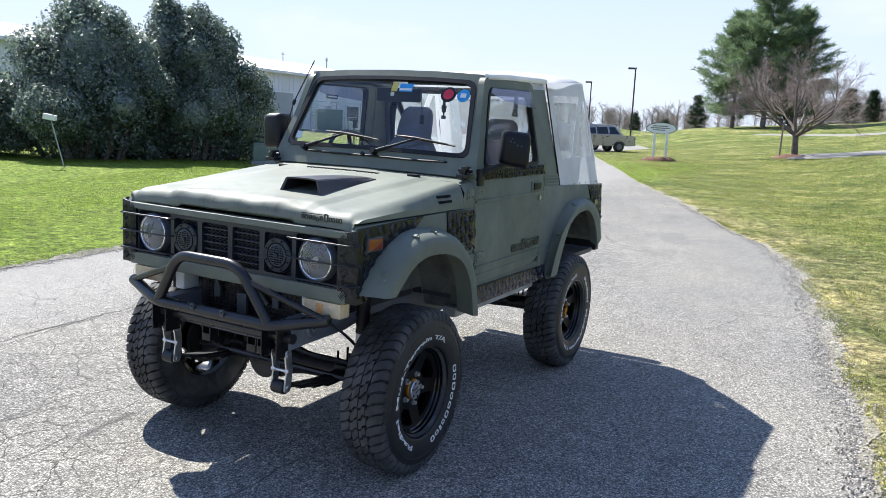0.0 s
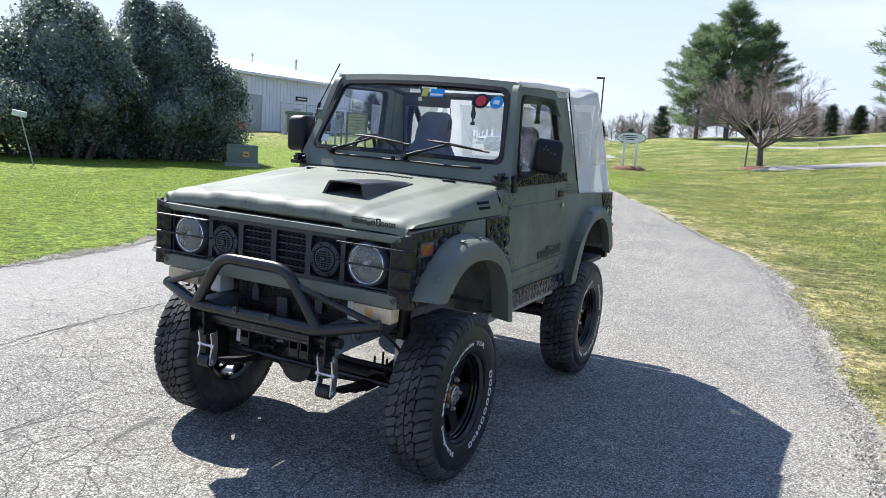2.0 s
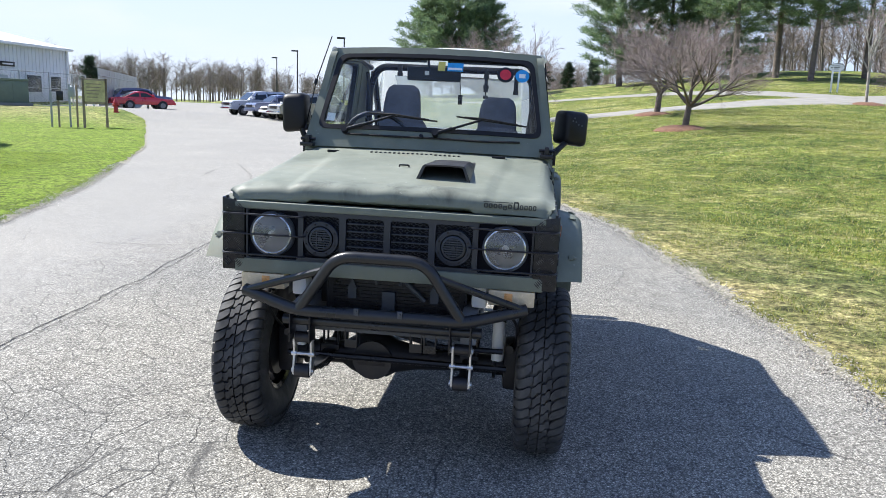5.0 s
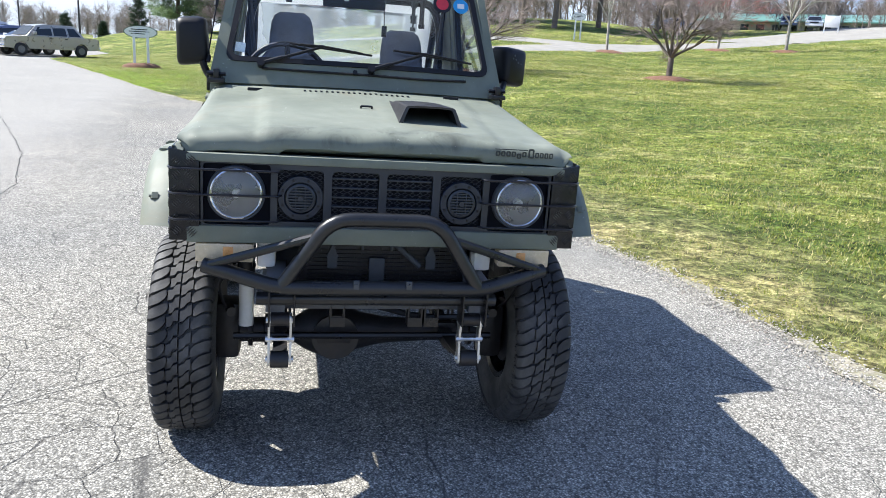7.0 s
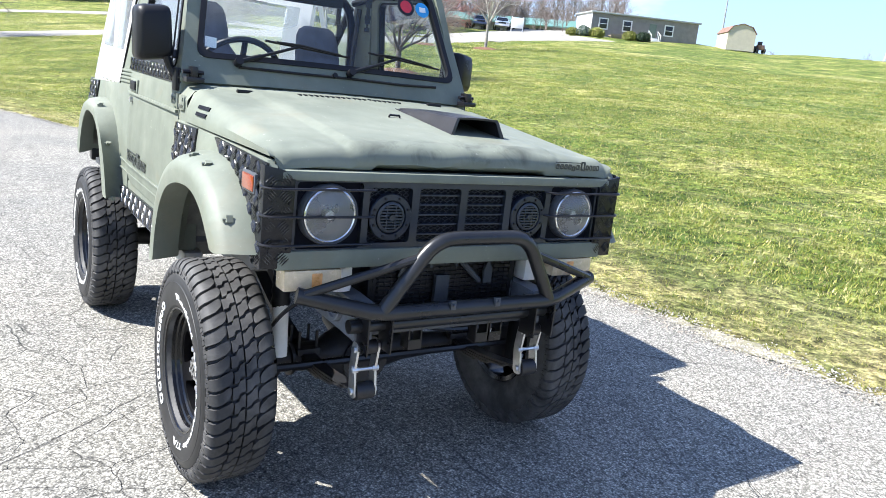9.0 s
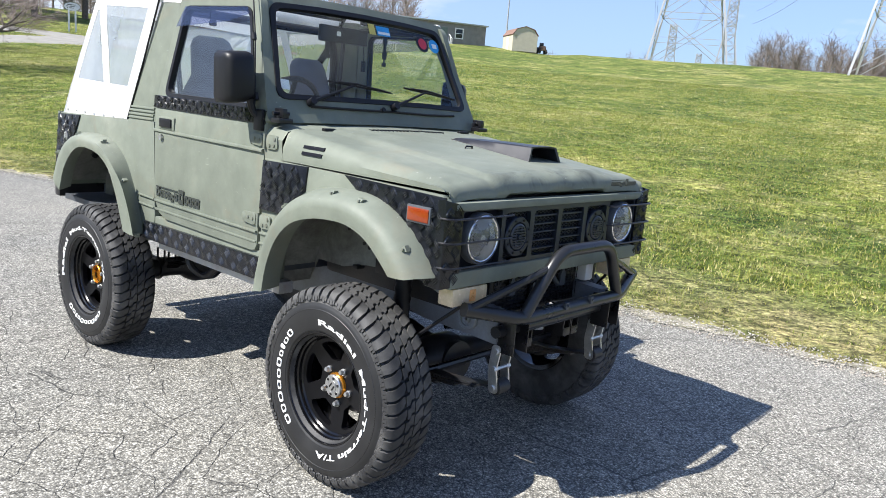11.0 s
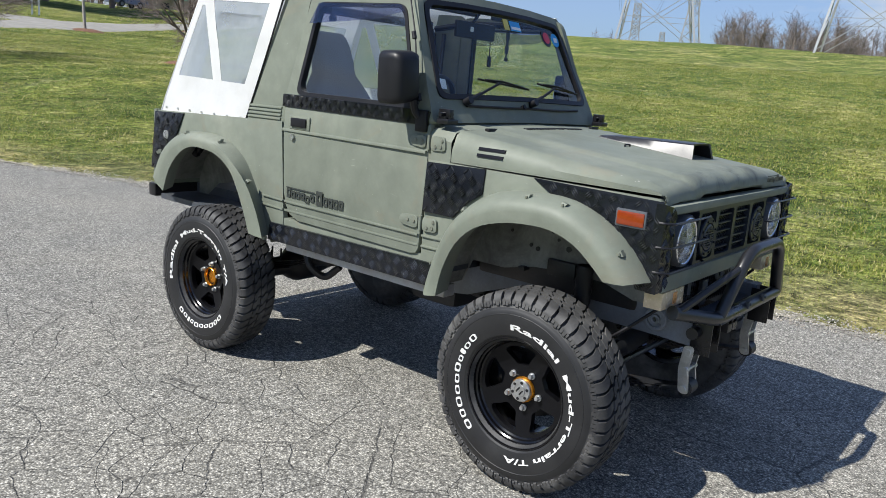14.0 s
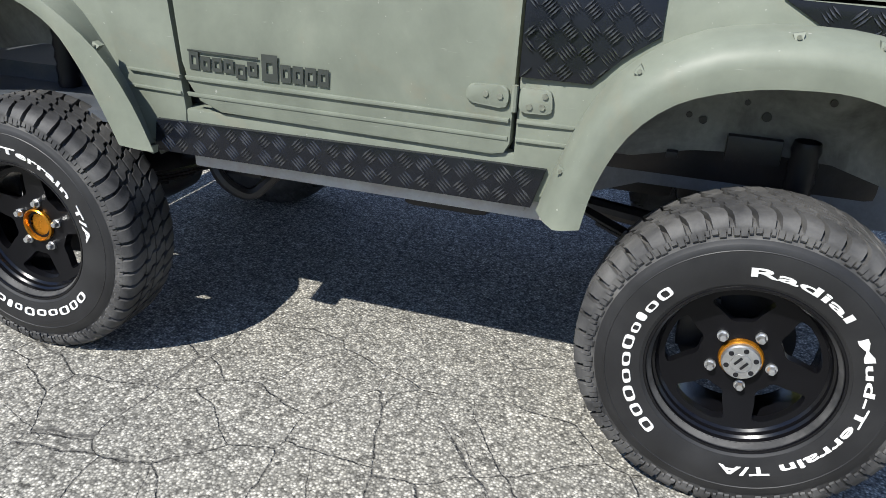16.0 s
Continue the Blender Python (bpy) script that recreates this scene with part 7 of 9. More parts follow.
# ---- wheels: mud tyres on black five-spoke rims ----
def wheel_parts(wheel, front_hub):
    """Built round the origin, axle along x, the outer face towards -x."""
    K = 0.86

    def squeezed(name, bm, material, parent, label="", angle=35):
        bmesh.ops.scale(bm, vec=(K, 1, 1), verts=bm.verts)
        return part(name, bm, material, parent, label, angle=angle)
    bm = bmesh.new()
    prof = [(-0.10, 0.202), (-0.117, 0.210), (-0.122, 0.219), (-0.131, 0.235), (-0.138, 0.264), (-0.139, 0.29), (-0.135, 0.318), (-0.129, 0.335), (-0.127, 0.337), (-0.126, 0.345), (-0.118, 0.362), (-0.10, 0.371), (-0.05, 0.375), (0, 0.3755)]
    full = prof + [(-x, r) for x, r in prof[-2::-1]]
    lathe(bm, full, 96)
    squeezed("tyre", bm, M_RUBBER, wheel, "black mud-terrain tyre")
    bm = bmesh.new()
    # tread: interlocking crown blocks and scooped shoulder lugs
    N = 50
    R0, R1 = 0.370, 0.3915
    st = 2 * math.pi / N
    rng = random.Random(3)

    def pt(x, r, a):
        return (x, r * math.cos(a), r * math.sin(a))

    def block(cell, r0, r1, tops=0.93):
        cx = sum(c[0] for c in cell) / len(cell)
        ca = sum(c[1] for c in cell) / len(cell)
        lowv = [bm.verts.new(pt(x, r0, a)) for x, a in cell]
        upv = [bm.verts.new(pt(cx + (x - cx) * tops, r1, ca + (a - ca) * tops)) for x, a in cell]
        n = len(cell)
        bm.faces.new(upv)
        for i in range(n):
            bm.faces.new((lowv[i], lowv[(i + 1) % n], upv[(i + 1) % n], upv[i]))
    for k in range(N):
        a = k * st
        for side in (-1, 1):
            sh = a + (0 if side < 0 else st * 0.5)
            # shoulder lug: rounded tongue towards the crown, running down over the edge
            long = k % 2
            x0 = side * (0.046 if long else 0.054)
            rows = []
            for x, r, mid, half in ((x0, R1 - 0.002, 0.50, 0.10), (x0 + side * 0.003, R1 - 0.0005, 0.47, 0.25), (x0 + side * 0.010, R1, 0.38, 0.35), (x0 + side * 0.020, R1, 0.26, 0.39), (side * 0.084, R1 - 0.0005, 0.12, 0.40),
                                    (side * 0.100, R1 - 0.003, 0.0, 0.385), (side * 0.115, R1 - 0.0095, -0.06, 0.37), (side * 0.1275, 0.367, -0.08, 0.35), (side * 0.1295, 0.360, -0.08, 0.32)):
                rows.append((x, r, sh + (side * mid - half) * st, sh + (side * mid + half) * st))
            m = len(rows)
            upv = [[bm.verts.new(pt(x, r, p)), bm.verts.new(pt(x, r - 0.0012, (p + q) / 2)), bm.verts.new(pt(x, r, q))] for x, r, p, q in rows]
            dn = [[bm.verts.new(pt(x * 0.99, 0.366 if i < m - 2 else r - 0.008, p - 0.04 * st)), bm.verts.new(pt(x * 0.99, 0.366 if i < m - 2 else r - 0.008, q + 0.04 * st))] for i, (x, r, p, q) in enumerate(rows)]
            for i in range(m - 1):
                bm.faces.new((upv[i][0], upv[i][1], upv[i + 1][1], upv[i + 1][0]))
                bm.faces.new((upv[i][1], upv[i][2], upv[i + 1][2], upv[i + 1][1]))
                bm.faces.new((upv[i][0], upv[i + 1][0], dn[i + 1][0], dn[i][0]))
                bm.faces.new((upv[i][2], dn[i][1], dn[i + 1][1], upv[i + 1][2]))
            bm.faces.new((upv[0][0], dn[0][0], dn[0][1], upv[0][2], upv[0][1]))
            bm.faces.new((upv[-1][0], upv[-1][1], upv[-1][2], dn[-1][1], dn[-1][0]))
            # short side biters below the lug, in uneven pairs
            for off, wd, deep in ((-0.31, 0.13, 0.340 if long else 0.346), (0.03, 0.15, 0.338), (0.34, 0.08, 0.344)):
                c = sh + (side * -0.08 + off) * st
                ring = []
                for r, x in ((0.3605, 0.1298), (deep + 0.004, 0.1335), (deep, 0.1305)):
                    ring.append([bm.verts.new(pt(side * x, r, c - wd * st)), bm.verts.new(pt(side * x, r, c + wd * st))])
                base = [[bm.verts.new(pt(side * 0.124, r, c - (wd + 0.03) * st)), bm.verts.new(pt(side * 0.124, r, c + (wd + 0.03) * st))] for r in (0.3605, deep + 0.004, deep)]
                for i in range(2):
                    bm.faces.new((ring[i][0], ring[i][1], ring[i + 1][1], ring[i + 1][0]))
                    bm.faces.new((ring[i][0], ring[i + 1][0], base[i + 1][0], base[i][0]))
                    bm.faces.new((ring[i][1], base[i][1], base[i + 1][1], ring[i + 1][1]))
            # crown block: a bent cell leaning against its neighbours
            c = sh + side * st * 0.60
            e = side * st
            xi, xo = side * 0.0015, x0 - side * 0.0025
            xm = (xi + xo) / 2
            w = 0.44 + rng.uniform(-0.015, 0.015)
            cell = [(xi, c - w * st + 0.24 * e), (xm - side * 0.005, c - w * st + 0.10 * e), (xm + side * 0.005, c - (w - 0.06) * st - 0.22 * e), (xo, c - (w - 0.02) * st - 0.34 * e),
                    (xo, c + (w - 0.04) * st - 0.34 * e), (xm + side * 0.005, c + w * st - 0.20 * e), (xm - side * 0.005, c + (w - 0.06) * st + 0.12 * e), (xi, c + w * st + 0.24 * e)]
            block(cell, R0 - 0.004, R1, 0.92)
    tagged(squeezed("tread", bm, M_RUBBER, wheel, "chunky dusty tread blocks", 30), kind="stuff")
    # smooth sidewall band with moulded rings
    bm = bmesh.new()
    lathe(bm, [(-0.1185, 0.210), (-0.1235, 0.219), (-0.1290, 0.227), (-0.1305, 0.2275), (-0.1325, 0.235), (-0.1395, 0.262), (-0.1405, 0.29), (-0.1385, 0.308), (-0.1398, 0.3095), (-0.1380, 0.311), (-0.1355, 0.323), (-0.1345, 0.3245), (-0.1305, 0.334)], 96)
    squeezed("sidewall", bm, M_SIDEWALL, wheel)

    def wall_x(r):
        """The sidewall's outer face at radius r."""
        return -K * lerp_table([(0.219, 0.1235), (0.235, 0.1325), (0.264, 0.1395), (0.29, 0.1405), (0.318, 0.1365)], r)

    # raised white lettering on the sidewall
    def word(body, start_deg, end_deg, size):
        """Clockwise seen from outside, from start_deg to end_deg (counter-clockwise from the right)."""
        vs, fs, w = text_mesh(body, size, 0.001)
        rad = 0.251
        wv = []
        for v in vs:
            a = radians(start_deg + (end_deg - start_deg) * v.x / w)
            r = rad + v.y
            wv.append((wall_x(r) - 0.0012 - v.z, -r * math.cos(a), r * math.sin(a)))
        raw("lettering", wv, fs, M_LETTER, wheel, "raised white lettering")
    word("Radial", 98, 45, 0.03)
    word("Mud-Terrain", 35, -60, 0.03)
    word("T/A", -66, -91, 0.03)
    # the maker's mark as plain rounded shapes
    wide = (1.0, 0.85, 1.05, 0.95, 0.95, 0.95, 0.7, 0.45, 0.85, 0.9)
    step = 94.0 / (sum(wide) + 0.25 * 9)
    a0 = 229.0
    for i, wd in enumerate(wide):
        tall = i in (0, 1, 2, 5, 7, 9)
        hgt = 0.0245 if tall else 0.0185
        am, ha = a0 - wd * step / 2, wd * step / 2
        outer, inner = [], []
        for q in range(20):
            t = 2 * math.pi * q / 20
            cx, cy = (math.copysign(abs(f) ** 0.55, f) for f in (math.cos(t), math.sin(t)))
            thick = 0.36 if wd > 0.5 else 0.05
            outer.append((0.249 + hgt / 2 * (1 + cy), radians(am + ha * cx)))
            inner.append((0.249 + hgt / 2 * (1 + cy * (1 - thick * 0.8)), radians(am + ha * cx * (1 - thick * 1.35) if wd > 0.5 else am + ha * cx * 0.06)))
        bm = bmesh.new()
        ring_prism(bm, outer, inner, lambda r, a, d: (wall_x(r) - d, -r * math.cos(a), r * math.sin(a)), -0.001, 0.0025)
        part("maker_mark", bm, M_LETTER, wheel, "raised white shape")
        a0 -= (wd + 0.25) * step
    # rim: rolled lip, stepped barrel
    bm = bmesh.new()
    lathe(bm, [(-0.094, 0.221), (-0.104, 0.2225), (-0.1085, 0.219), (-0.1075, 0.214), (-0.100, 0.2105), (-0.092, 0.209), (-0.088, 0.203), (-0.074, 0.2005), (-0.069, 0.195), (-0.058, 0.1925), (-0.052, 0.187), (-0.02, 0.186), (0.09, 0.184), (0.098, 0.205), (0.092, 0.21)], 80)
    rim = part("rim", bm, M_RIM, wheel, "gloss black five-spoke alloy rim", angle=28)
    # dished face with five rounded windows between broad spokes
    bm = bmesh.new()
    prof = [(0.034, -0.034), (0.050, -0.034), (0.080, -0.034), (0.090, -0.0335), (0.0965, -0.034), (0.100, -0.0345), (0.106, -0.0355), (0.125, -0.039), (0.145, -0.043), (0.160, -0.046), (0.167, -0.0475), (0.171, -0.0483), (0.1735, -0.0488), (0.178, -0.050), (0.187, -0.052)]
    half = {0.0965: 9.0, 0.100: 13.0, 0.106: 16.0, 0.125: 19.0, 0.145: 22.5, 0.160: 24.5, 0.167: 24.0, 0.171: 20.5, 0.1735: 16.0}
    for k in range(5):
        base = 98 + 72 * k
        fr, bk = [], []
        for r, x in prof:
            hw = half.get(r, 16.0 if r > 0.16 else 9.0)
            angs = [-36, -31, -(hw + 30) / 2, -hw, -hw * 0.5, 0, hw * 0.5, hw, (hw + 30) / 2, 31, 36]
            fr.append([bm.verts.new((x, -r * math.cos(radians(base + q)), r * math.sin(radians(base + q)))) for q in angs])
            bk.append([bm.verts.new((x + 0.026, -r * math.cos(radians(base + q)), r * math.sin(radians(base + q)))) for q in angs])
        for i in range(len(prof) - 1):
            gap = 0.096 < prof[i][0] < 0.1734
            for j in range(10):
                if gap and 3 <= j < 7:
                    continue
                bm.faces.new((fr[i][j], fr[i][j + 1], fr[i + 1][j + 1], fr[i + 1][j]))
                bm.faces.new((bk[i][j], bk[i + 1][j], bk[i + 1][j + 1], bk[i][j + 1]))
            if gap:
                for j in (3, 7):
                    bm.faces.new((fr[i][j], fr[i + 1][j], bk[i + 1][j], bk[i][j]))
        rs = [i for i, (r, x) in enumerate(prof) if r in half]
        for i in (rs[0], rs[-1]):
            for j in range(3, 7):
                bm.faces.new((fr[i][j], fr[i][j + 1], bk[i][j + 1], bk[i][j]))
    bmesh.ops.remove_doubles(bm, verts=bm.verts, dist=0.0002)
    part("spoke_face", bm, M_SPOKE, wheel, "satin black spoked wheel face", angle=30)
    for k in range(5):
        a = radians(62 + 72 * k)
        bm = bmesh.new()
        c = Vector((-0.038, -0.072 * math.cos(a), 0.072 * math.sin(a)))
        lathe(bm, [(0.02, 0.0105), (-0.013, 0.0105), (-0.0165, 0.008), (-0.017, 0.0)], 6, Matrix.Translation(c))
        disc(bm, c + Vector((0.004, 0, 0)), (1, 0, 0), 0.0135, 0.012, 16)
        part("wheel_nut", bm, M_STEEL, wheel)
    bm = bmesh.new()
    if front_hub:
        lathe(bm, [(0.03, 0.052), (-0.038, 0.052), (-0.043, 0.049), (-0.043, 0.043)], 40)
        part("hub_ring", bm, M_GOLD, wheel, "orange metal hub ring")
        bm = bmesh.new()
        lathe(bm, [(-0.030, 0.045), (-0.055, 0.045), (-0.059, 0.042), (-0.0595, 0.026), (-0.0575, 0.0255), (-0.0575, 0.023), (-0.061, 0.022), (-0.062, 0.0)], 40)
        lock = part("hub_lock", bm, M_STEEL, wheel, "bright free-wheel hub lock")
        # six pockets drawn as flat black discs, their inner shade as colour
        for k in range(6):
            a = radians(60 * k + 20)
            bm = bmesh.new()
            disc(bm, (-0.0578, -0.0335 * math.cos(a), 0.0335 * math.sin(a)), (1, 0, 0), 0.0062, 0.006, 10)
            part("lock_pocket", bm, M_BLACK, lock)
        for q in (-1, 1):
            bm = bmesh.new()
            box(bm, -0.0635, -0.060, q * 0.009 - 0.003, q * 0.009 + 0.003, -0.012, 0.012, 0.001, Matrix.Rotation(radians(35), 4, 'X'))
            part("dial_mark", bm, M_BLACK, lock)
    else:
        lathe(bm, [(0.03, 0.052), (-0.044, 0.052), (-0.048, 0.048), (-0.042, 0.044), (-0.030, 0.041), (-0.026, 0.0)], 40)
        part("hub_cap", bm, M_GOLD, wheel, "orange metal hub cap")


wheel_front = new("wheel")
wheel_front.parent = car
wheel_parts(wheel_front, True)
wheel_front.matrix_basis = pose(-0.694, -0.012, 0.388)
tagged(wheel_front, "black off-road wheel with mud tyre")
wheel_rear = new("wheel")
wheel_rear.parent = car
wheel_parts(wheel_rear, False)
wheel_rear.matrix_basis = Matrix.Translation((-0.714, 2.025, 0.388)) @ Matrix.Rotation(radians(-95), 4, 'X')
tagged(wheel_rear, "black off-road wheel with mud tyre")
copy_thing(wheel_front, Matrix.Translation((0.682, -0.008, 0.388)) @ Matrix.Rotation(radians(180), 4, 'Z') @ Matrix.Rotation(radians(-147), 4, 'X'))
copy_thing(wheel_rear, Matrix.Translation((0.672, 2.02, 0.388)) @ Matrix.Rotation(radians(180), 4, 'Z') @ Matrix.Rotation(radians(41), 4, 'X'))


# ---- trees and shrubs ----
def at(az, d, eye=(0.0, -3.0)):
    return eye[0] + d * math.sin(radians(az)), eye[1] + d * math.cos(radians(az))


def limb(V, F, a, b, r0, r1, sides):
    d = b - a
    if d.length < 1e-4:
        return
    u = d.orthogonal().normalized()
    w = d.cross(u).normalized()
    base = len(V)
    for p, r in ((a, r0), (b, r1)):
        for k in range(sides):
            t = 2 * math.pi * k / sides
            V.append(tuple(p + (u * math.cos(t) + w * math.sin(t)) * r))
    for k in range(sides):
        q = (k + 1) % sides
        F.append((base + k, base + q, base + sides + q, base + sides + k))


def turn_from(d, rng, lo, hi):
    axis = d.orthogonal().normalized()
    axis.rotate(Matrix.Rotation(rng.uniform(0, 6.283), 3, d))
    out = d.copy()
    out.rotate(Matrix.Rotation(radians(rng.uniform(lo, hi)), 3, axis))
    return out


def bare_tree(name, label, loc, height, seed, bark=None, twig=None, spread=1.0, trunk_share=0.22, limbs=5, depth=4, mulch=True, thick=1.0, group="", fork=(3, 4)):
    rng = random.Random(seed)
    tree = thing(name, label, "tree", (loc[0], loc[1], ground_z(*loc)), group=group)
    V, F, V2, F2 = [], [], [], []
    r0 = 0.028 * height * thick
    p = Vector((0, 0, -0.15))
    top = Vector((rng.uniform(-0.1, 0.1), rng.uniform(-0.1, 0.1), height * trunk_share))
    limb(V, F, p, p.lerp(top, 0.15), r0 * 1.4, r0 * 1.05, 9)
    limb(V, F, p.lerp(top, 0.15), top, r0 * 1.05, r0 * 0.85, 9)

    def grow(a, d, length, r, level):
        n = 3 if level < 2 else 2
        pts = [a]
        for k in range(n):
            d = (d + Vector((rng.gauss(0, 0.13), rng.gauss(0, 0.13), rng.gauss(0.03, 0.1)))).normalized()
            pts.append(pts[-1] + d * length / n)
        big = level < 2
        for k in range(n):
            ra, rb = r * (1 - 0.5 * k / n), r * (1 - 0.5 * (k + 1) / n)
            limb(V if big else V2, F if big else F2, pts[k], pts[k + 1], ra, rb, 6 if big else 3)
        if level >= depth:
            return
        for k in range(rng.randint(*fork)):
            t = rng.uniform(0.35, 1.0)
            i = min(int(t * n), n - 1)
            q = pts[i].lerp(pts[i + 1], t * n - i)
            grow(q, turn_from(d, rng, 18, 50), length * rng.uniform(0.5, 0.72), max(r * 0.48, 0.004), level + 1)
        grow(pts[-1], d, length * 0.62, r * 0.5, level + 1)
    for k in range(limbs):
        az = 2 * math.pi * (k + rng.uniform(-0.25, 0.25)) / limbs
        tilt = rng.uniform(0.55, 1.0) * spread
        d = Vector((math.cos(az) * tilt, math.sin(az) * tilt, 1.0)).normalized()
        grow(top * rng.uniform(0.85, 1.0), d, height * 0.34, r0 * 0.55, 0)
    grow(top, Vector((0, 0, 1)), height * 0.34, r0 * 0.6, 0)
    raw("trunk", V, F, bark or M_BARK, tree, smooth=True)
    raw("crown", V2, F2, twig or M_TWIG, tree, "leafless twigs with small buds")
    if mulch:
        bm = bmesh.new()
        n = 26
        rows = []
        for rr, z in ((0.02, 0.16), (0.4, 0.15), (0.75, 0.09), (1.05, 0.0), (1.2, -0.12)):
            rows.append([(rr * math.cos(2 * math.pi * k / n) * (1 + 0.12 * noise.noise((k * 0.7, seed, 0))), rr * math.sin(2 * math.pi * k / n) * (1 + 0.12 * noise.noise((k * 0.7, seed, 4))), z + 0.03 * noise.noise((rr * 9, k, seed))) for k in range(n)])
        loft(bm, rows, True)
        ob = part("mulch_bed", bm, M_MULCH, None)
        ob.matrix_basis = pose(loc[0], loc[1], ground_z(*loc) - 0.02)
        tagged(ob, "ring of brown mulch round a tree trunk", "mulch", "mulch beds", kind="stuff")
    return tree


def pine(name, label, loc, height, seed, clear=0.08, width=0.42, limbs=64, mat_n=None, group="pines"):
    rng = random.Random(seed)
    tree = thing(name, label, "tree", (loc[0], loc[1], ground_z(*loc)), group=group)
    V, F, N, NF = [], [], [], []
    lean = Vector((rng.uniform(-0.03, 0.03), rng.uniform(-0.03, 0.03), 1))
    tp = [Vector((0, 0, -0.3)), lean * height * 0.35, lean * height * 0.7, lean * height * 0.98]
    for k in range(3):
        limb(V, F, tp[k], tp[k + 1], height * 0.02 * (1 - 0.3 * k), height * 0.02 * (0.7 - 0.3 * k) + 0.02, 8)

    def tuft(c, size, out):
        for k in range(34):
            d = Vector((rng.gauss(0, 1), rng.gauss(0, 1), rng.gauss(0.25, 0.8))).normalized() * 0.75 + out * 0.5
            s = size * rng.uniform(0.5, 1.0)
            w = d.orthogonal().normalized() * s * 0.062
            w.rotate(Matrix.Rotation(rng.uniform(0, 3.14), 3, d.normalized()))
            o = c + Vector((rng.gauss(0, 0.3), rng.gauss(0, 0.3), rng.gauss(0, 0.18))) * size
            b = len(N)
            N.extend([tuple(o - w), tuple(o + w), tuple(o + d * s)])
            NF.append((b, b + 1, b + 2))
    for k in range(limbs):
        t = clear + (1 - clear) * (k / limbs) ** 0.9
        z = t * height
        prof = math.sin(math.pi * min(max((t - clear) / (1 - clear) * 0.86 + 0.14, 0), 1)) ** 0.8
        L = height * width * (0.25 + 0.75 * prof) * rng.uniform(0.65, 1.12) * (1 - 0.55 * t)
        az = k * 2.4 + rng.uniform(-0.4, 0.4)
        rise = rng.uniform(-0.05, 0.35) + 0.35 * t
        d = Vector((math.cos(az), math.sin(az), rise)).normalized()
        a = lean * z
        e = a + d * L + Vector((0, 0, 0.06 * L))
        limb(V, F, a, e, 0.05 * (1.2 - t), 0.012, 4)
        nt = 5 + int(L * 1.6)
        for j in range(nt):
            s = 0.25 + 0.78 * (j + rng.random()) / nt
            side = Vector((-d.y, d.x, 0)) * rng.gauss(0, 0.13) * L * s
            tuft(a.lerp(e, s) + side + Vector((0, 0, rng.gauss(0.05, 0.12))), 0.42 + 0.025 * height, d)
    raw("trunk", V, F, M_BARK, tree, smooth=True)
    raw("crown", N, NF, mat_n or M_PINE, tree, "soft green needles in tufts")
    return tree


def clumpy(lumps, n, seed, k=1.0):
    """The lumps scaled by k, with n smaller boughs standing out of each one's skin."""
    rng = random.Random(seed)
    out = [tuple(v * k for v in l) for l in lumps]
    for lx, ly, lz, rx, ry, rz in list(out):
        for i in range(n):
            d = Vector((rng.gauss(0, 1), rng.gauss(0, 1), rng.gauss(0.15, 0.9))).normalized()
            q, f = rng.uniform(0.2, 0.42), rng.uniform(0.78, 0.98)
            out.append((lx + d.x * rx * f, ly + d.y * ry * f, max(lz + d.z * rz * f, 0.35), rx * q, ry * q, rz * q * rng.uniform(0.8, 1.5)))
    return out


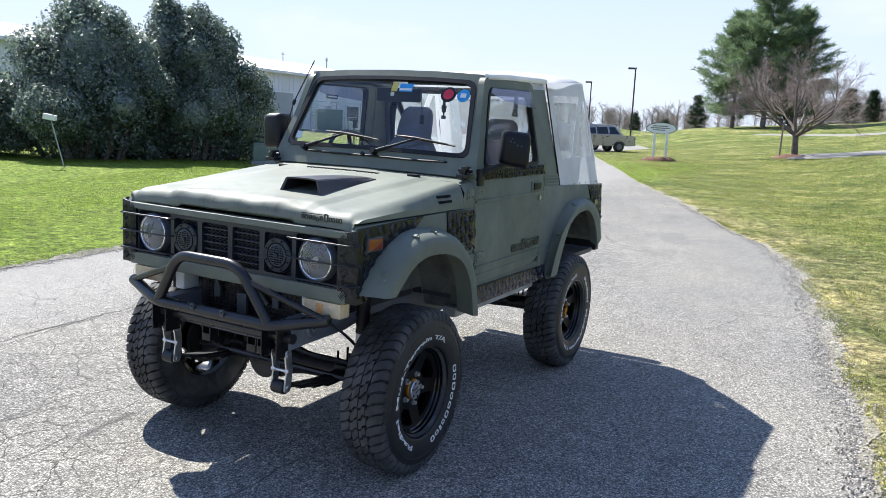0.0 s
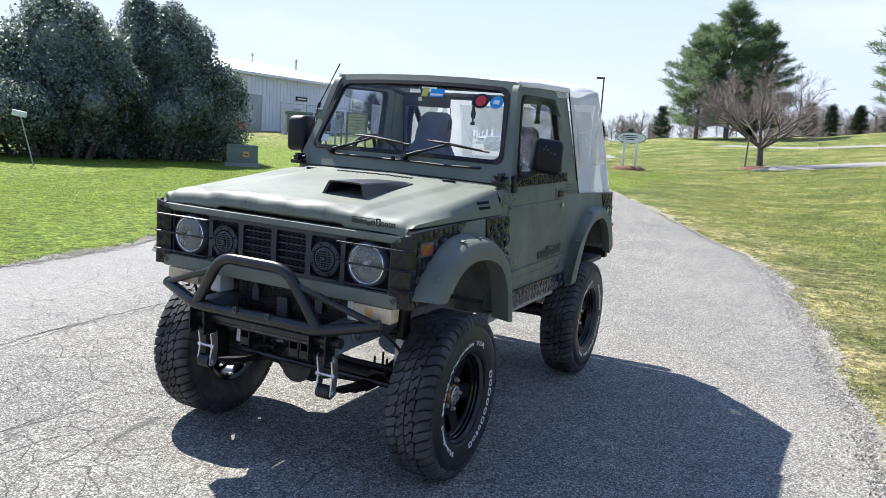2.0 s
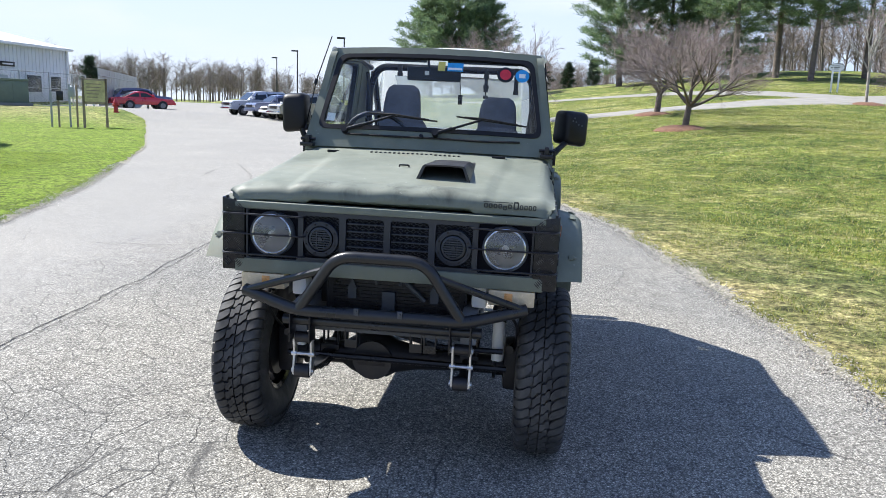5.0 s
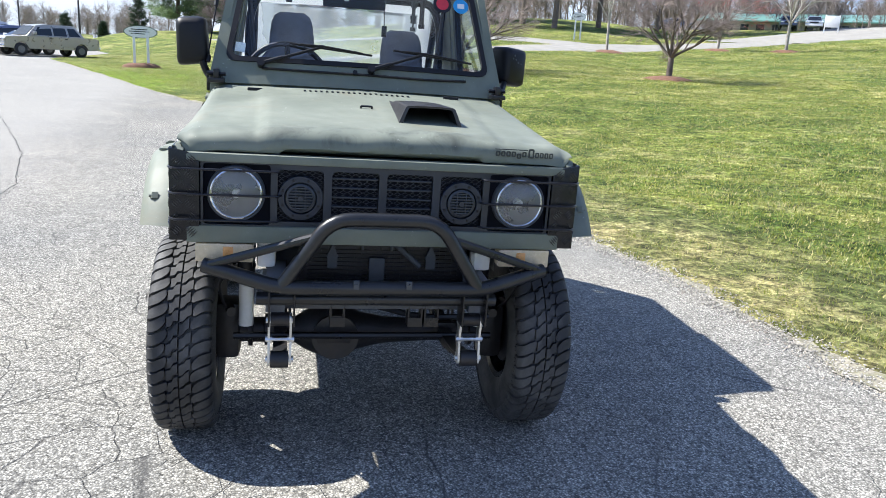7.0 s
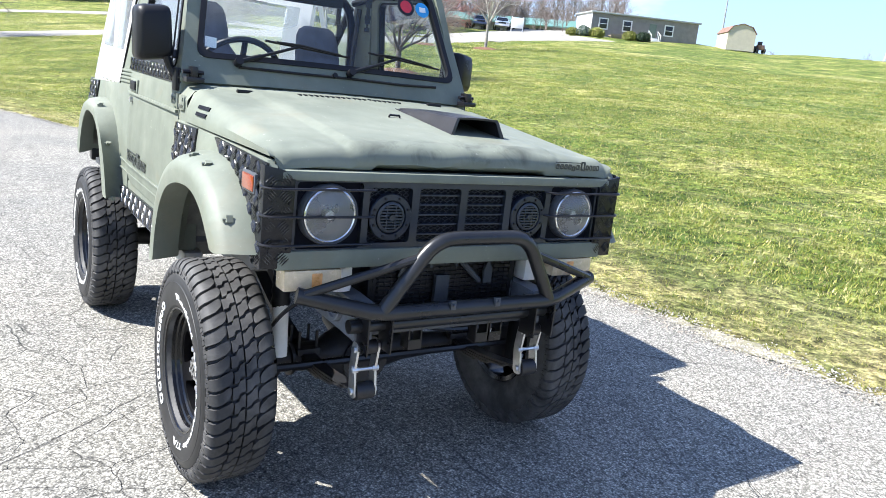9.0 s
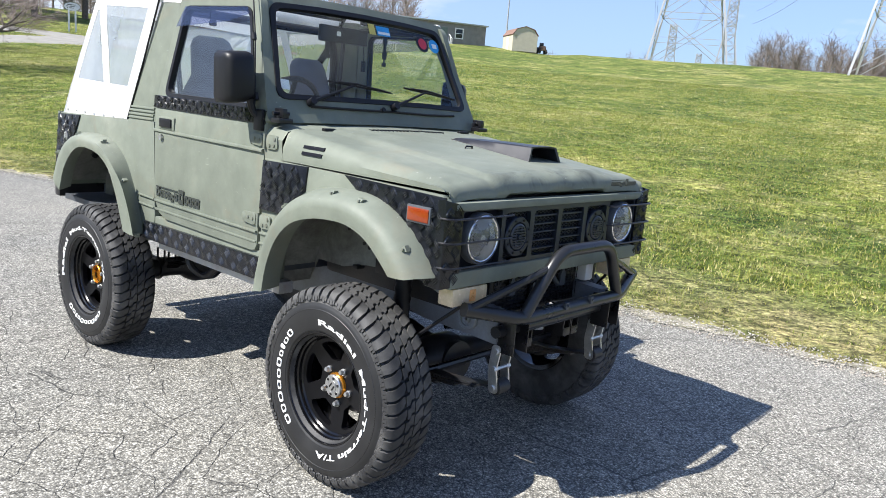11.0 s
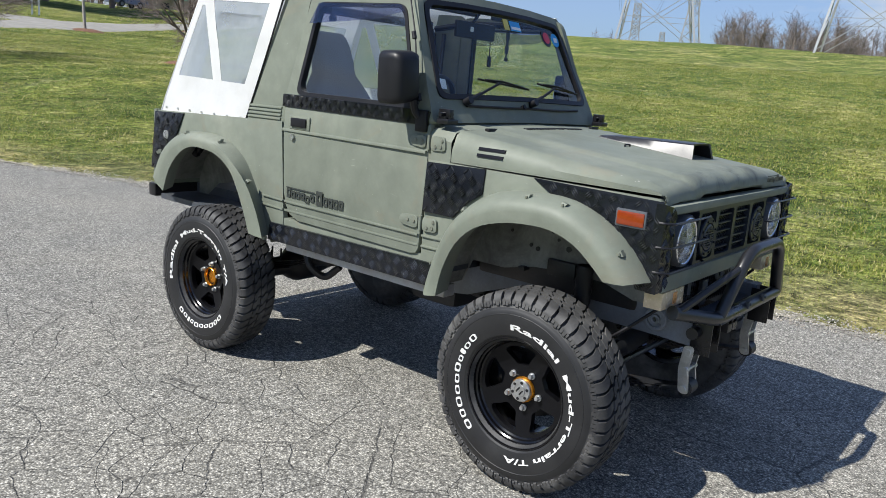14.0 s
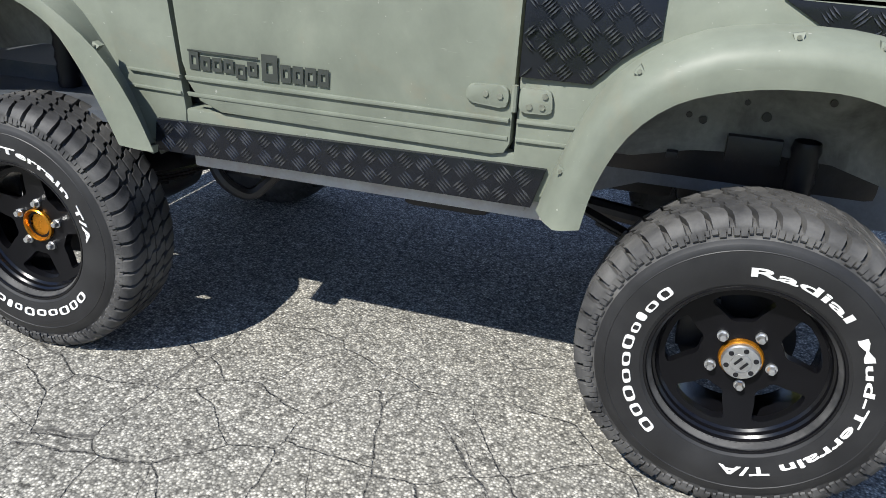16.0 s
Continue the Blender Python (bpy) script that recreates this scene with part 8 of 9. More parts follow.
def leafy(name, label, loc, lumps, leaves, size, material, seed, category="shrub", core=True, group="", trunk=True):
    """An evergreen of many small leaves round several uneven lumps (x, y, z, rx, ry, rz)."""
    rng = np.random.default_rng(seed)
    tree = thing(name, label, category, (loc[0], loc[1], ground_z(*loc)), group=group)
    vol = np.array([l[3] * l[4] + l[4] * l[5] + l[3] * l[5] for l in lumps])
    pickp = vol / vol.sum()
    V, F = [], []
    for k in range(leaves):
        lx, ly, lz, rx, ry, rz = lumps[rng.choice(len(lumps), p=pickp)]
        d = rng.normal(size=3)
        d /= np.linalg.norm(d)
        n = noise.noise((d[0] * 2.1 + lx, d[1] * 2.1 + ly, d[2] * 2.1 + lz + seed)) * 0.2 + noise.noise((d[0] * 6 + lx, d[1] * 6, d[2] * 6 + lz)) * 0.12
        r = (1 + n) * (1 - 0.30 * rng.random() ** 2)
        c = Vector((lx + d[0] * rx * r, ly + d[1] * ry * r, lz + d[2] * rz * r))
        if c.z < 0.03:
            continue
        nrm = Vector(d + rng.normal(size=3) * 0.85).normalized()
        u = nrm.orthogonal().normalized()
        u.rotate(Matrix.Rotation(rng.uniform(0, 6.28), 3, nrm))
        w = nrm.cross(u)
        s = size * rng.uniform(0.6, 1.25)
        b = len(V)
        V.extend([tuple(c - u * s), tuple(c + w * s * 0.5), tuple(c + u * s), tuple(c - w * s * 0.5)])
        F.append((b, b + 1, b + 2, b + 3))
    raw("crown", V, F, material, tree)
    if trunk:
        TV, TF = [], []
        for l in lumps:
            limb(TV, TF, Vector((l[0] * 0.5, l[1] * 0.5, -0.1)), Vector((l[0], l[1], l[2] + l[5] * 0.3)), 0.09, 0.03, 6)
        raw("trunk", TV, TF, M_BARK, tree)
    # unseen solid core, added so that light doesn't pass through the crown
    if core:
        bm = bmesh.new()
        for lx, ly, lz, rx, ry, rz in lumps:
            r = bmesh.ops.create_icosphere(bm, subdivisions=3, radius=1.0)
            for v in r["verts"]:
                n = 0.6 * (1 + 0.25 * noise.noise((v.co.x * 2.1 + lx, v.co.y * 2.1 + ly, v.co.z * 2.1 + lz + seed)))
                v.co = Vector((lx + v.co.x * rx * n, ly + v.co.y * ry * n, max(lz + v.co.z * rz * n, 0.02)))
        part("blocking_core", bm, material, tree)
    return tree


# two big dark hollies by the west lawn
h1 = at(-54.0, 29.6, (2.51, -2.99))
leafy("holly_tree", "tall dense dark green holly beside the lawn", h1, clumpy([(0, 0, 1.4, 2.1, 2.0, 1.6), (0.15, 0.1, 2.75, 1.3, 1.3, 1.4), (-0.7, -0.3, 1.2, 1.7, 1.6, 1.3), (0.8, 0.4, 1.8, 1.25, 1.25, 1.5), (-0.1, 0.0, 3.6, 0.62, 0.62, 0.8)], 11, 1, 1.29), 90000, 0.06, M_HOLLY, 3, "tree", group="hollies")
h2 = at(-47.3, 30.6, (2.51, -2.99))
leafy("holly_tree", "tall dense dark green holly beside the lawn", h2, clumpy([(0, 0, 1.3, 1.7, 1.7, 1.6), (0.1, 0.0, 2.65, 1.2, 1.2, 1.45), (-0.8, -0.6, 2.0, 1.1, 1.1, 1.7), (0.6, 0.5, 1.8, 1.15, 1.15, 1.5), (-0.5, -0.4, 3.65, 0.55, 0.55, 0.85), (0.3, 0.2, 3.4, 0.7, 0.7, 0.85), (-1.1, -1.3, 1.2, 1.5, 1.5, 1.7), (0.85, 1.0, 1.2, 1.2, 1.2, 1.4)], 10, 2, 1.28), 115000, 0.06, M_HOLLY, 4, "tree", group="hollies")
h3 = at(-61.5, 30.6, (2.51, -2.99))
leafy("holly_tree", "rounded dark green holly beside the lawn", h3, clumpy([(0, 0, 0.7, 1.9, 1.9, 0.9), (0.5, 0.2, 1.1, 1.4, 1.4, 0.9)], 12, 3, 1.28), 40000, 0.06, M_HOLLY, 5, "tree", group="hollies")

# small ornamental trees on the lawn
lawn_trees = "bare lawn trees"
bare_tree("ornamental_tree", "bare low-forking ornamental tree with reddish-grey twigs in mulch", (-1.47, 43.05), 6.3, 21, spread=1.7, depth=5, fork=(3, 4), limbs=6, trunk_share=0.2, group=lawn_trees)
bare_tree("ornamental_tree", "bare wide ornamental tree with reddish-grey twigs in mulch", (6.3, 28.0), 4.7, 22, spread=1.8, depth=5, fork=(3, 4), limbs=6, trunk_share=0.2, group=lawn_trees)
bare_tree("ornamental_tree", "bare wide ornamental tree with reddish-grey twigs in mulch", (6.68, 38.3), 5.7, 23, spread=1.8, depth=5, fork=(3, 4), limbs=6, trunk_share=0.2, group=lawn_trees)
bare_tree("ornamental_tree", "bare wide ornamental tree with pinkish-grey twigs in mulch", (14.46, 26.1), 4.4, 24, spread=1.7, depth=5, fork=(3, 4), limbs=6, trunk_share=0.22, group=lawn_trees)
bare_tree("young_tree", "slim young bare tree with pale bark beside the walkway", (19.83, 45.75), 6.3, 25, M_PALEBARK, M_TWIG, 0.5, 0.35, 4, 3, thick=0.5, group=lawn_trees)
bare_tree("budding_tree", "bare tree with red buds beside the walkway", (30.95, 51.5), 6.0, 26, M_PALEBARK, M_REDBUD, 0.9, 0.3, 6, 5, thick=0.6, fork=(3, 3), group=lawn_trees)
bare_tree("young_tree", "slim young bare tree with pale bark on the hill", (34.66, 48.6), 6.8, 27, M_PALEBARK, M_TWIG, 0.6, 0.3, 5, 4, thick=0.6, group=lawn_trees)
bm = bmesh.new()
tube(bm, [(0, 0, -0.3), (0.05, 0, 1.8)], 0.05, 8)
st = part("tree_stake", bm, M_WOOD, None)
st.matrix_basis = pose(-2.2, 42.7, ground_z(-2.2, 42.7))
tagged(st, "pale wooden stake beside a bare lawn tree", "stake")

# white pines on the rise
for i, (az, d, h, w) in enumerate(((-7.7, 103, 13.5, 0.44), (-5.7, 101, 15.8, 0.43), (-3.9, 103, 13.2, 0.42), (5.9, 96, 18.5, 0.37), (9.2, 98, 17, 0.42), (12.2, 100, 17, 0.46))):
    pine("pine_tree", "tall soft-needled pine on the lawn's rise", at(az, d), h, 40 + i, 0.07, w, 100)
for i, (az, d, h) in enumerate(((13.6, 86, 17), (16.2, 90, 18), (18.4, 84, 16), (21.5, 92, 17), (25.5, 96, 16), (30.0, 104, 16))):
    pine("pine_tree", "tall pine with a clear lower trunk on the bank", at(az, d), h, 60 + i, 0.3, 0.5, 60)
for i, (az, d, h) in enumerate(((-10.2, 118, 4.6), (-12.4, 126, 3.0), (-4.2, 104, 3.5), (0.6, 112, 3.8), (2.2, 116, 3.6), (4.0, 116, 3.6), (-0.7, 110, 4.0), (-31.0, 96, 4.5), (-14.6, 140, 4.0))):
    pine("small_conifer", "small dark conifer on the skyline", at(az, d), h, 80 + i, 0.02, 0.34, 30, M_CYPRESS, "skyline conifers")


def woods(name, spans, seed, label):
    """Far leafless woods, joined: thin trunks with forking twigs."""
    rng = random.Random(seed)
    V, F = [], []
    for az0, az1, d0, d1, h0, h1, count in spans:
        for k in range(count):
            x, y = at(rng.uniform(az0, az1), rng.uniform(d0, d1))
            h = rng.uniform(h0, h1)
            b = Vector((x, y, ground_z(x, y) - 0.5))
            t = b + Vector((rng.gauss(0, 0.04) * h, rng.gauss(0, 0.04) * h, h * 0.75))
            limb(V, F, b, t, h * 0.013, h * 0.005, 4)
            for j in range(30):
                s = rng.uniform(0.3, 1.0)
                p = b.lerp(t, s)
                q = p + Vector((rng.gauss(0, 1), rng.gauss(0, 1), rng.uniform(0.6, 1.9))).normalized() * h * rng.uniform(0.15, 0.34) * (1.25 - 0.5 * s)
                limb(V, F, p, q, h * 0.0045, h * 0.0012, 3)
                for i in range(4):
                    u = p.lerp(q, rng.uniform(0.3, 1.0))
                    w = u + Vector((rng.gauss(0, 1), rng.gauss(0, 1), rng.uniform(0.2, 1.6))).normalized() * h * rng.uniform(0.06, 0.16)
                    limb(V, F, u, w, h * 0.0025, h * 0.001, 3)
    return tagged(raw(name, V, F, M_FARWOOD), label, "woods", kind="stuff")


woods("far_woods", [(-34, -20, 165, 240, 8, 11.5, 150), (-20, -10, 165, 230, 6.5, 9.5, 80), (-4, 5, 190, 230, 9, 11, 70), (-75, -36, 110, 190, 6, 10, 60), (-12, 8, 190, 260, 9, 13, 50), (8, 44, 122, 175, 9, 14, 230), (68, 84, 140, 190, 7, 10.5, 170), (54, 62, 230, 260, 10, 14, 5)], 7, "far leafless grey-brown woods on the skyline")
woods("brushwood", [(33, 40.5, 104, 112, 3.5, 5.0, 26)], 8, "rusty leafless brush beside the low building")


# ---- buildings ----
# long steel building to the west; its long wall faces east
BX, BY0, BY1 = -39.5, 14.0, 59.6
hall = thing("steel_building", "long pale grey ribbed steel building with a low roof", "building", (BX, 0, 0.85))
bm = bmesh.new()
box(bm, -14, 0, BY0, BY1, -0.3, 4.5)
ny = int((BY1 - BY0) / 0.45)
for k in range(ny):
    y = BY0 + 0.2 + k * 0.45
    box(bm, 0.0, 0.035, y, y + 0.09, 0.1, 4.45)
for k in range(30):
    x = -13.8 + k * 0.46
    box(bm, x, x + 0.09, BY1, BY1 + 0.035, 0.1, 4.45)
prism(bm, [(-14, 4.45), (0, 4.45), (-7, 5.9)], lambda u, v, d: (u, d, v), BY0, BY1)
part("wall", bm, M_METALWALL, hall)
bm = bmesh.new()
prism(bm, [(-14.3, 4.46), (-7, 5.95), (0.3, 4.46), (0.3, 4.58), (-7, 6.07), (-14.3, 4.58)], lambda u, v, d: (u, d, v), BY0 - 0.3, BY1 + 0.3)
for k in range(ny):
    y = BY0 + k * 0.45
    loft(bm, [[(0.3, y, 4.585), (0.3, y + 0.06, 4.63), (0.3, y + 0.12, 4.585)], [(-7, y, 6.075), (-7, y + 0.06, 6.12), (-7, y + 0.12, 6.075)]])
part("roof", bm, M_PALEROOF, hall)
box_part("gutter", hall, M_WHITE, 0.28, 0.42, BY0, BY1, 4.36, 4.5)
box_part("downpipe", hall, M_WHITE, 0.05, 0.15, BY1 - 0.5, BY1 - 0.4, 0, 4.4)
for y0, y1, z0, z1, nm in ((53.8, 55.6, 0.9, 2.2, "window"), (56.8, 58.2, 1.0, 2.2, "window"), (42.5, 46.5, 0.0, 2.9, "roller_door"), (50.6, 51.6, 0.0, 2.1, "door"), (34, 36, 1.0, 2.2, "window")):
    o = box_part(nm, hall, M_WINDOW if nm == "window" else M_METALROOF, 0.03, 0.09, y0, y1, z0, z1)
    bm = bmesh.new()
    ring_prism(bm, [(y0 - 0.1, z0 - 0.1), (y1 + 0.1, z0 - 0.1), (y1 + 0.1, z1 + 0.1), (y0 - 0.1, z1 + 0.1)], [(y0, z0), (y1, z0), (y1, z1), (y0, z1)], lambda u, v, d: (d, u, v), 0.02, 0.12)
    part("frame", bm, M_WHITE, o)
sg = box_part("wall_sign", hall, M_BLACK, 0.04, 0.08, 50.9, 52.5, 2.75, 3.1)
box_part("sign_bar", sg, M_WHITE, 0.082, 0.09, 51.1, 52.3, 2.87, 2.98)
for y, x, top in ((50.5, -4.5, 6.6), (58.0, -5.5, 6.9), (59.2, -6.5, 6.9)):
    bm = bmesh.new()
    tube(bm, [(x, y, 5.0), (x, y, top)], 0.035, 8)
    tube(bm, [(x, y - 0.15, top - 0.15), (x, y + 0.15, top - 0.15)], 0.05, 6)
    part("roof_mast", bm, M_GALV, hall)

# white barn-like shed far to the west
far_hall = thing("white_building", "far white steel building behind the hollies", "building", (-72, 30, 0), 0)
box_part("wall", far_hall, M_WHITE, -8, 8, -12, 12, -0.2, 5.5)
bm = bmesh.new()
prism(bm, [(-8.3, 5.5), (8.3, 5.5), (0, 7.2)], lambda u, v, d: (u, d, v), -12.3, 12.3)
part("roof", bm, M_METALROOF, far_hall)

# chain-link fence with gate by the building
fence = thing("chain_link_fence", "grey chain-link fence with steel posts before the building", "fence", (-33.5, 0, 0.8))
posts = [(0.0, 41.5), (0.4, 44.0), (0.8, 46.5), (0.9, 49.0), (1.0, 50.5)]
for x, y in posts:
    bm = bmesh.new()
    tube(bm, [(x, y, -0.1), (x, y, 2.3)], 0.04, 8)
    part("post", bm, M_GALV, fence)
bm = bmesh.new()
for (x0, y0), (x1, y1) in zip(posts, posts[1:]):
    for z in (0.05, 1.2, 2.25):
        tube(bm, [(x0, y0, z), (x1, y1, z)], 0.022, 6)
part("rail", bm, M_GALV, fence)
V, F = [], []
for (x0, y0), (x1, y1) in zip(posts, posts[1:]):
    n = 22
    for k in range(n):
        for sgn in (1, -1):
            t0 = k / n
            t1 = t0 + sgn * 0.55
            a, b = Vector((x0 + (x1 - x0) * t0, y0 + (y1 - y0) * t0, 0.05)), Vector((x0 + (x1 - x0) * t1, y0 + (y1 - y0) * t1, 2.25))
            if not 0 <= t1 <= 1:
                lim = 1.0 if t1 > 1 else 0.0
                f = (lim - t0) / (t1 - t0)
                b = a.lerp(b, f)
            limb(V, F, a, b, 0.006, 0.006, 3)
raw("wire_mesh", V, F, M_GALV, fence)

slat_fence = thing("slatted_fence", "tall grey vertical-slat fence behind the building's corner", "fence", (-31.2, 50.0, 0.9), 22)
for k in range(26):
    box_part("slat", slat_fence, M_GALV, -0.025, 0.025, k * 0.9, k * 0.9 + 0.8, 0.0, 2.7, 0)
for z in (0.5, 2.2):
    bm = bmesh.new()
    tube(bm, [(0.06, 0, z), (0.06, 23.3, z)], 0.05, 6)
    part("rail", bm, M_GALV, slat_fence)

# utility boxes on the west lawn
ub = thing("utility_box", "low green steel utility box with orange label on the lawn", "utility box", (-16.4, 18.05, ground_z(-16.4, 18.05)), 42)
ub.scale = (0.95, 0.95, 1.12)
box_part("cabinet", ub, M_UTILITY, -0.55, 0.55, -0.4, 0.4, 0.12, 0.62, 0.02)
box_part("plinth", ub, M_CONCRETE, -0.62, 0.62, -0.47, 0.47, -0.1, 0.12, 0.02)
box_part("lid", ub, M_UTILITY, -0.57, 0.57, -0.42, 0.42, 0.62, 0.66, 0.015)
lb = box_part("warning_label", ub, M_ORANGE, 0.02, 0.24, -0.406, -0.401, 0.3, 0.47, 0)
box_part("label_bar", lb, M_DARKTEXT, 0.05, 0.21, -0.41, -0.406, 0.36, 0.40, 0)
tr = thing("transformer", "large green pad-mounted transformer beside the fence", "transformer", (-33.2, 43.2, ground_z(-33.2, 43.2)), 45)
tr.scale = (0.92, 0.92, 1.0)
box_part("cabinet", tr, M_UTILITY, -1.0, 1.0, -0.8, 0.8, 0.15, 1.55, 0.04)
box_part("lid", tr, M_UTILITY, -1.05, 1.05, -0.85, 0.85, 1.55, 1.68, 0.03)
box_part("plinth", tr, M_CONCRETE, -1.2, 1.2, -1.0, 1.0, -0.1, 0.15, 0.02)
box_part("door", tr, M_UTILITY, -0.9, 0.0, -0.83, -0.8, 0.25, 1.45, 0.01)
box_part("door", tr, M_UTILITY, 0.03, 0.9, -0.83, -0.8, 0.25, 1.45, 0.01)

# notice board on posts
nb = thing("notice_board", "faded yellow notice board on two wooden posts", "sign", (-19.7, 30.3, ground_z(-19.7, 30.3)), 32)
nb.scale = (1.14, 1.14, 1.14)
box_part("board", nb, M_WOOD, -0.46, 0.46, -0.05, 0.05, 0.95, 1.95, 0.01)
sh = box_part("notice_sheet", nb, M_BOARD, -0.38, 0.38, -0.06, -0.051, 1.04, 1.88, 0)
for k in range(5):
    box_part("text_bar", sh, M_WOOD, -0.3, 0.1 + 0.04 * k, -0.065, -0.061, 1.2 + 0.13 * k, 1.24 + 0.13 * k, 0)
for x in (-0.42, 0.42):
    box_part("post", nb, M_WOOD, x - 0.05, x + 0.05, -0.05, 0.05, -0.1, 1.97 if x < 0 else 1.97, 0.008)
mail = thing("post_rack", "row of wooden posts carrying small dark boxes on the lawn", "post rack", (-20.85, 29.9, ground_z(-20.85, 29.9)), 32)
mail.scale = (0.85, 0.85, 1.14)
for i, x in enumerate((-0.75, -0.4, 0.15, 0.5)):
    box_part("post", mail, M_WOOD if i % 2 else M_GALV, x - 0.05, x + 0.05, -0.05, 0.05, -0.1, 1.45 if i < 2 else 1.7, 0.008)
box_part("box", mail, M_BLACK, -0.48, -0.15, -0.12, 0.12, 1.05, 1.42, 0.02)
box_part("box", mail, M_GALV, 0.12, 0.42, -0.12, 0.12, 1.2, 1.6, 0.02)
for i in range(3):
    bl = thing("bollard", "pale steel bollard before the building", "bollard", (-32.8 + 1.3 * i, 52.0 + 1.6 * i, ground_z(-32.8 + 1.3 * i, 52 + 1.6 * i)), group="bollards")
    bm = bmesh.new()
    tube(bm, [(0, 0, -0.1), (0, 0, 1.0)], 0.09, 12)
    part("tube", bm, M_WHITE, bl)
    bm = bmesh.new()
    lathe(bm, [(0.0, 0.09), (0.05, 0.07), (0.075, 0.0)], 12, Matrix.Translation((0, 0, 1.0)) @ Matrix.Rotation(radians(-90), 4, 'Y'))
    part("cap", bm, M_WHITE, bl)
hy = thing("fire_hydrant", "red cast-iron fire hydrant at the lane's edge", "hydrant", (-23.6, 38.9, ground_z(-23.6, 38.9)))
bm = bmesh.new()
lathe(bm, [(0, 0.0), (0, 0.17), (0.06, 0.17), (0.06, 0.12), (0.5, 0.11), (0.52, 0.15), (0.58, 0.15), (0.64, 0.12), (0.74, 0.06), (0.8, 0.04), (0.8, 0.0)], 16, Matrix.Rotation(radians(-90), 4, 'Y'))
body = part("barrel", bm, M_HYDRANT, hy)
bm = bmesh.new()
tube(bm, [(-0.2, 0, 0.45), (0.2, 0, 0.45)], 0.06, 10)
tube(bm, [(0, 0, 0.42), (0, -0.2, 0.42)], 0.075, 10)
part("nozzle", bm, M_HYDRANT, hy)

# leaning stake with a small white box
sb = thing("staked_box", "small white box on a thin leaning metal stake in the lawn", "yard marker", (-17.3, 10.75, ground_z(-17.3, 10.75)))
sb.scale = (1.38, 1.38, 1.38)
bm = bmesh.new()
tube(bm, [(0, 0, -0.1), (-0.22, -0.14, 0.98)], 0.013, 8)
part("stake", bm, M_GALV, sb)
bm = bmesh.new()
box(bm, -0.12, 0.12, -0.07, 0.07, -0.05, 0.06, 0.01, Matrix.Translation((-0.23, -0.15, 1.0)) @ Matrix.Rotation(radians(40), 4, 'Z') @ Matrix.Rotation(radians(10), 4, 'Y'))
part("box", bm, M_WHITE, sb)
bm = bmesh.new()
tube(bm, [(-0.17, -0.13, 1.05), (-0.12, -0.1, 1.35)], 0.006, 6)
part("twig", bm, M_BARK, sb)


# oval signs on two posts
def oval_sign(loc, rz, w, h, top, label, mulch):
    z = ground_z(*loc)
    s = thing("oval_sign", label, "sign", (loc[0], loc[1], z), rz, "oval signs")
    bm = bmesh.new()
    pts = [(w / 2 * math.cos(2 * math.pi * k / 36), h / 2 * math.sin(2 * math.pi * k / 36)) for k in range(36)]
    prism(bm, pts, lambda u, v, d: (u, -d, top - h / 2 + v), -0.03, 0.03, 0.006)
    panel = part("panel", bm, M_UTILITY, s, "oval panel with a dark green rim")
    bm = bmesh.new()
    prism(bm, [(u * 0.93, v * 0.9) for u, v in pts], lambda u, v, d: (u, -d, top - h / 2 + v), 0.028, 0.034)
    part("face", bm, M_WHITE, panel)
    for k, (a, b) in enumerate(((-0.28, 0.2), (-0.34, 0.26), (-0.28, 0.12))):
        box_part("text_bar", panel, M_DARKTEXT, a * w, b * w, -0.04, -0.0345, top - h / 2 + h * (0.16 - 0.17 * k), top - h / 2 + h * (0.23 - 0.17 * k), 0)
    for x in (-0.2 * w, 0.2 * w):
        box_part("post", s, M_WHITE, x - 0.06, x + 0.06, -0.04, 0.08, -0.2, top - h * 0.4, 0.008)
    if mulch:
        bm = bmesh.new()
        n = 24
        loft(bm, [[(rr * math.cos(2 * math.pi * k / n), 0.6 * rr * math.sin(2 * math.pi * k / n), zz + 0.05 * noise.noise((k, rr, 1))) for k in range(n)] for rr, zz in ((0.03, 0.22), (0.6, 0.2), (0.85, 0.1), (1.0, -0.1))], True)
        ob = part("mulch_bed", bm, M_MULCH, None)
        ob.matrix_basis = pose(loc[0], loc[1], z, 0, 0, rz)
        tagged(ob, "low brown mulch bed under an oval sign", "mulch", "mulch beds", kind="stuff")
    return s


oval_sign((-7.55, 38.2), 8, 1.58, 0.6, 2.0, "white oval sign with dark green rim on two white posts", True)
oval_sign((22.2, 57.9), -20, 1.12, 0.64, 2.1, "white oval sign on two white posts before the bank", False)


# lamp posts and flood lights
def lamp_post(loc, h, rz):
    z = ground_z(*loc)
    p = thing("lamp_post", "dark slim car-park lamp post with a flat head", "lamp post", (loc[0], loc[1], z), rz, "lamp posts")
    bm = bmesh.new()
    tube(bm, [(0, 0, -0.1), (0, 0, h)], 0.085, 10, r_end=0.06)
    part("pole", bm, M_LAMPPOST, p)
    box_part("lamp_head", p, M_LAMPPOST, -0.65, 0.08, -0.17, 0.17, h - 0.05, h + 0.1, 0.02)
    bm = bmesh.new()
    disc(bm, (0, 0, 0.1), (0, 0, 1), 0.2, 0.3, 14)
    part("base", bm, M_CONCRETE, p)


lamp_post((-17.3, 66.9), 7.47 - ground_z(-17.3, 66.9), 20)
lamp_post((-26.4, 81.8), 7.23 - ground_z(-26.4, 81.8), 20)
lamp_post((-34.0, 97.0), 7.3 - ground_z(-34.0, 97.0), 20)


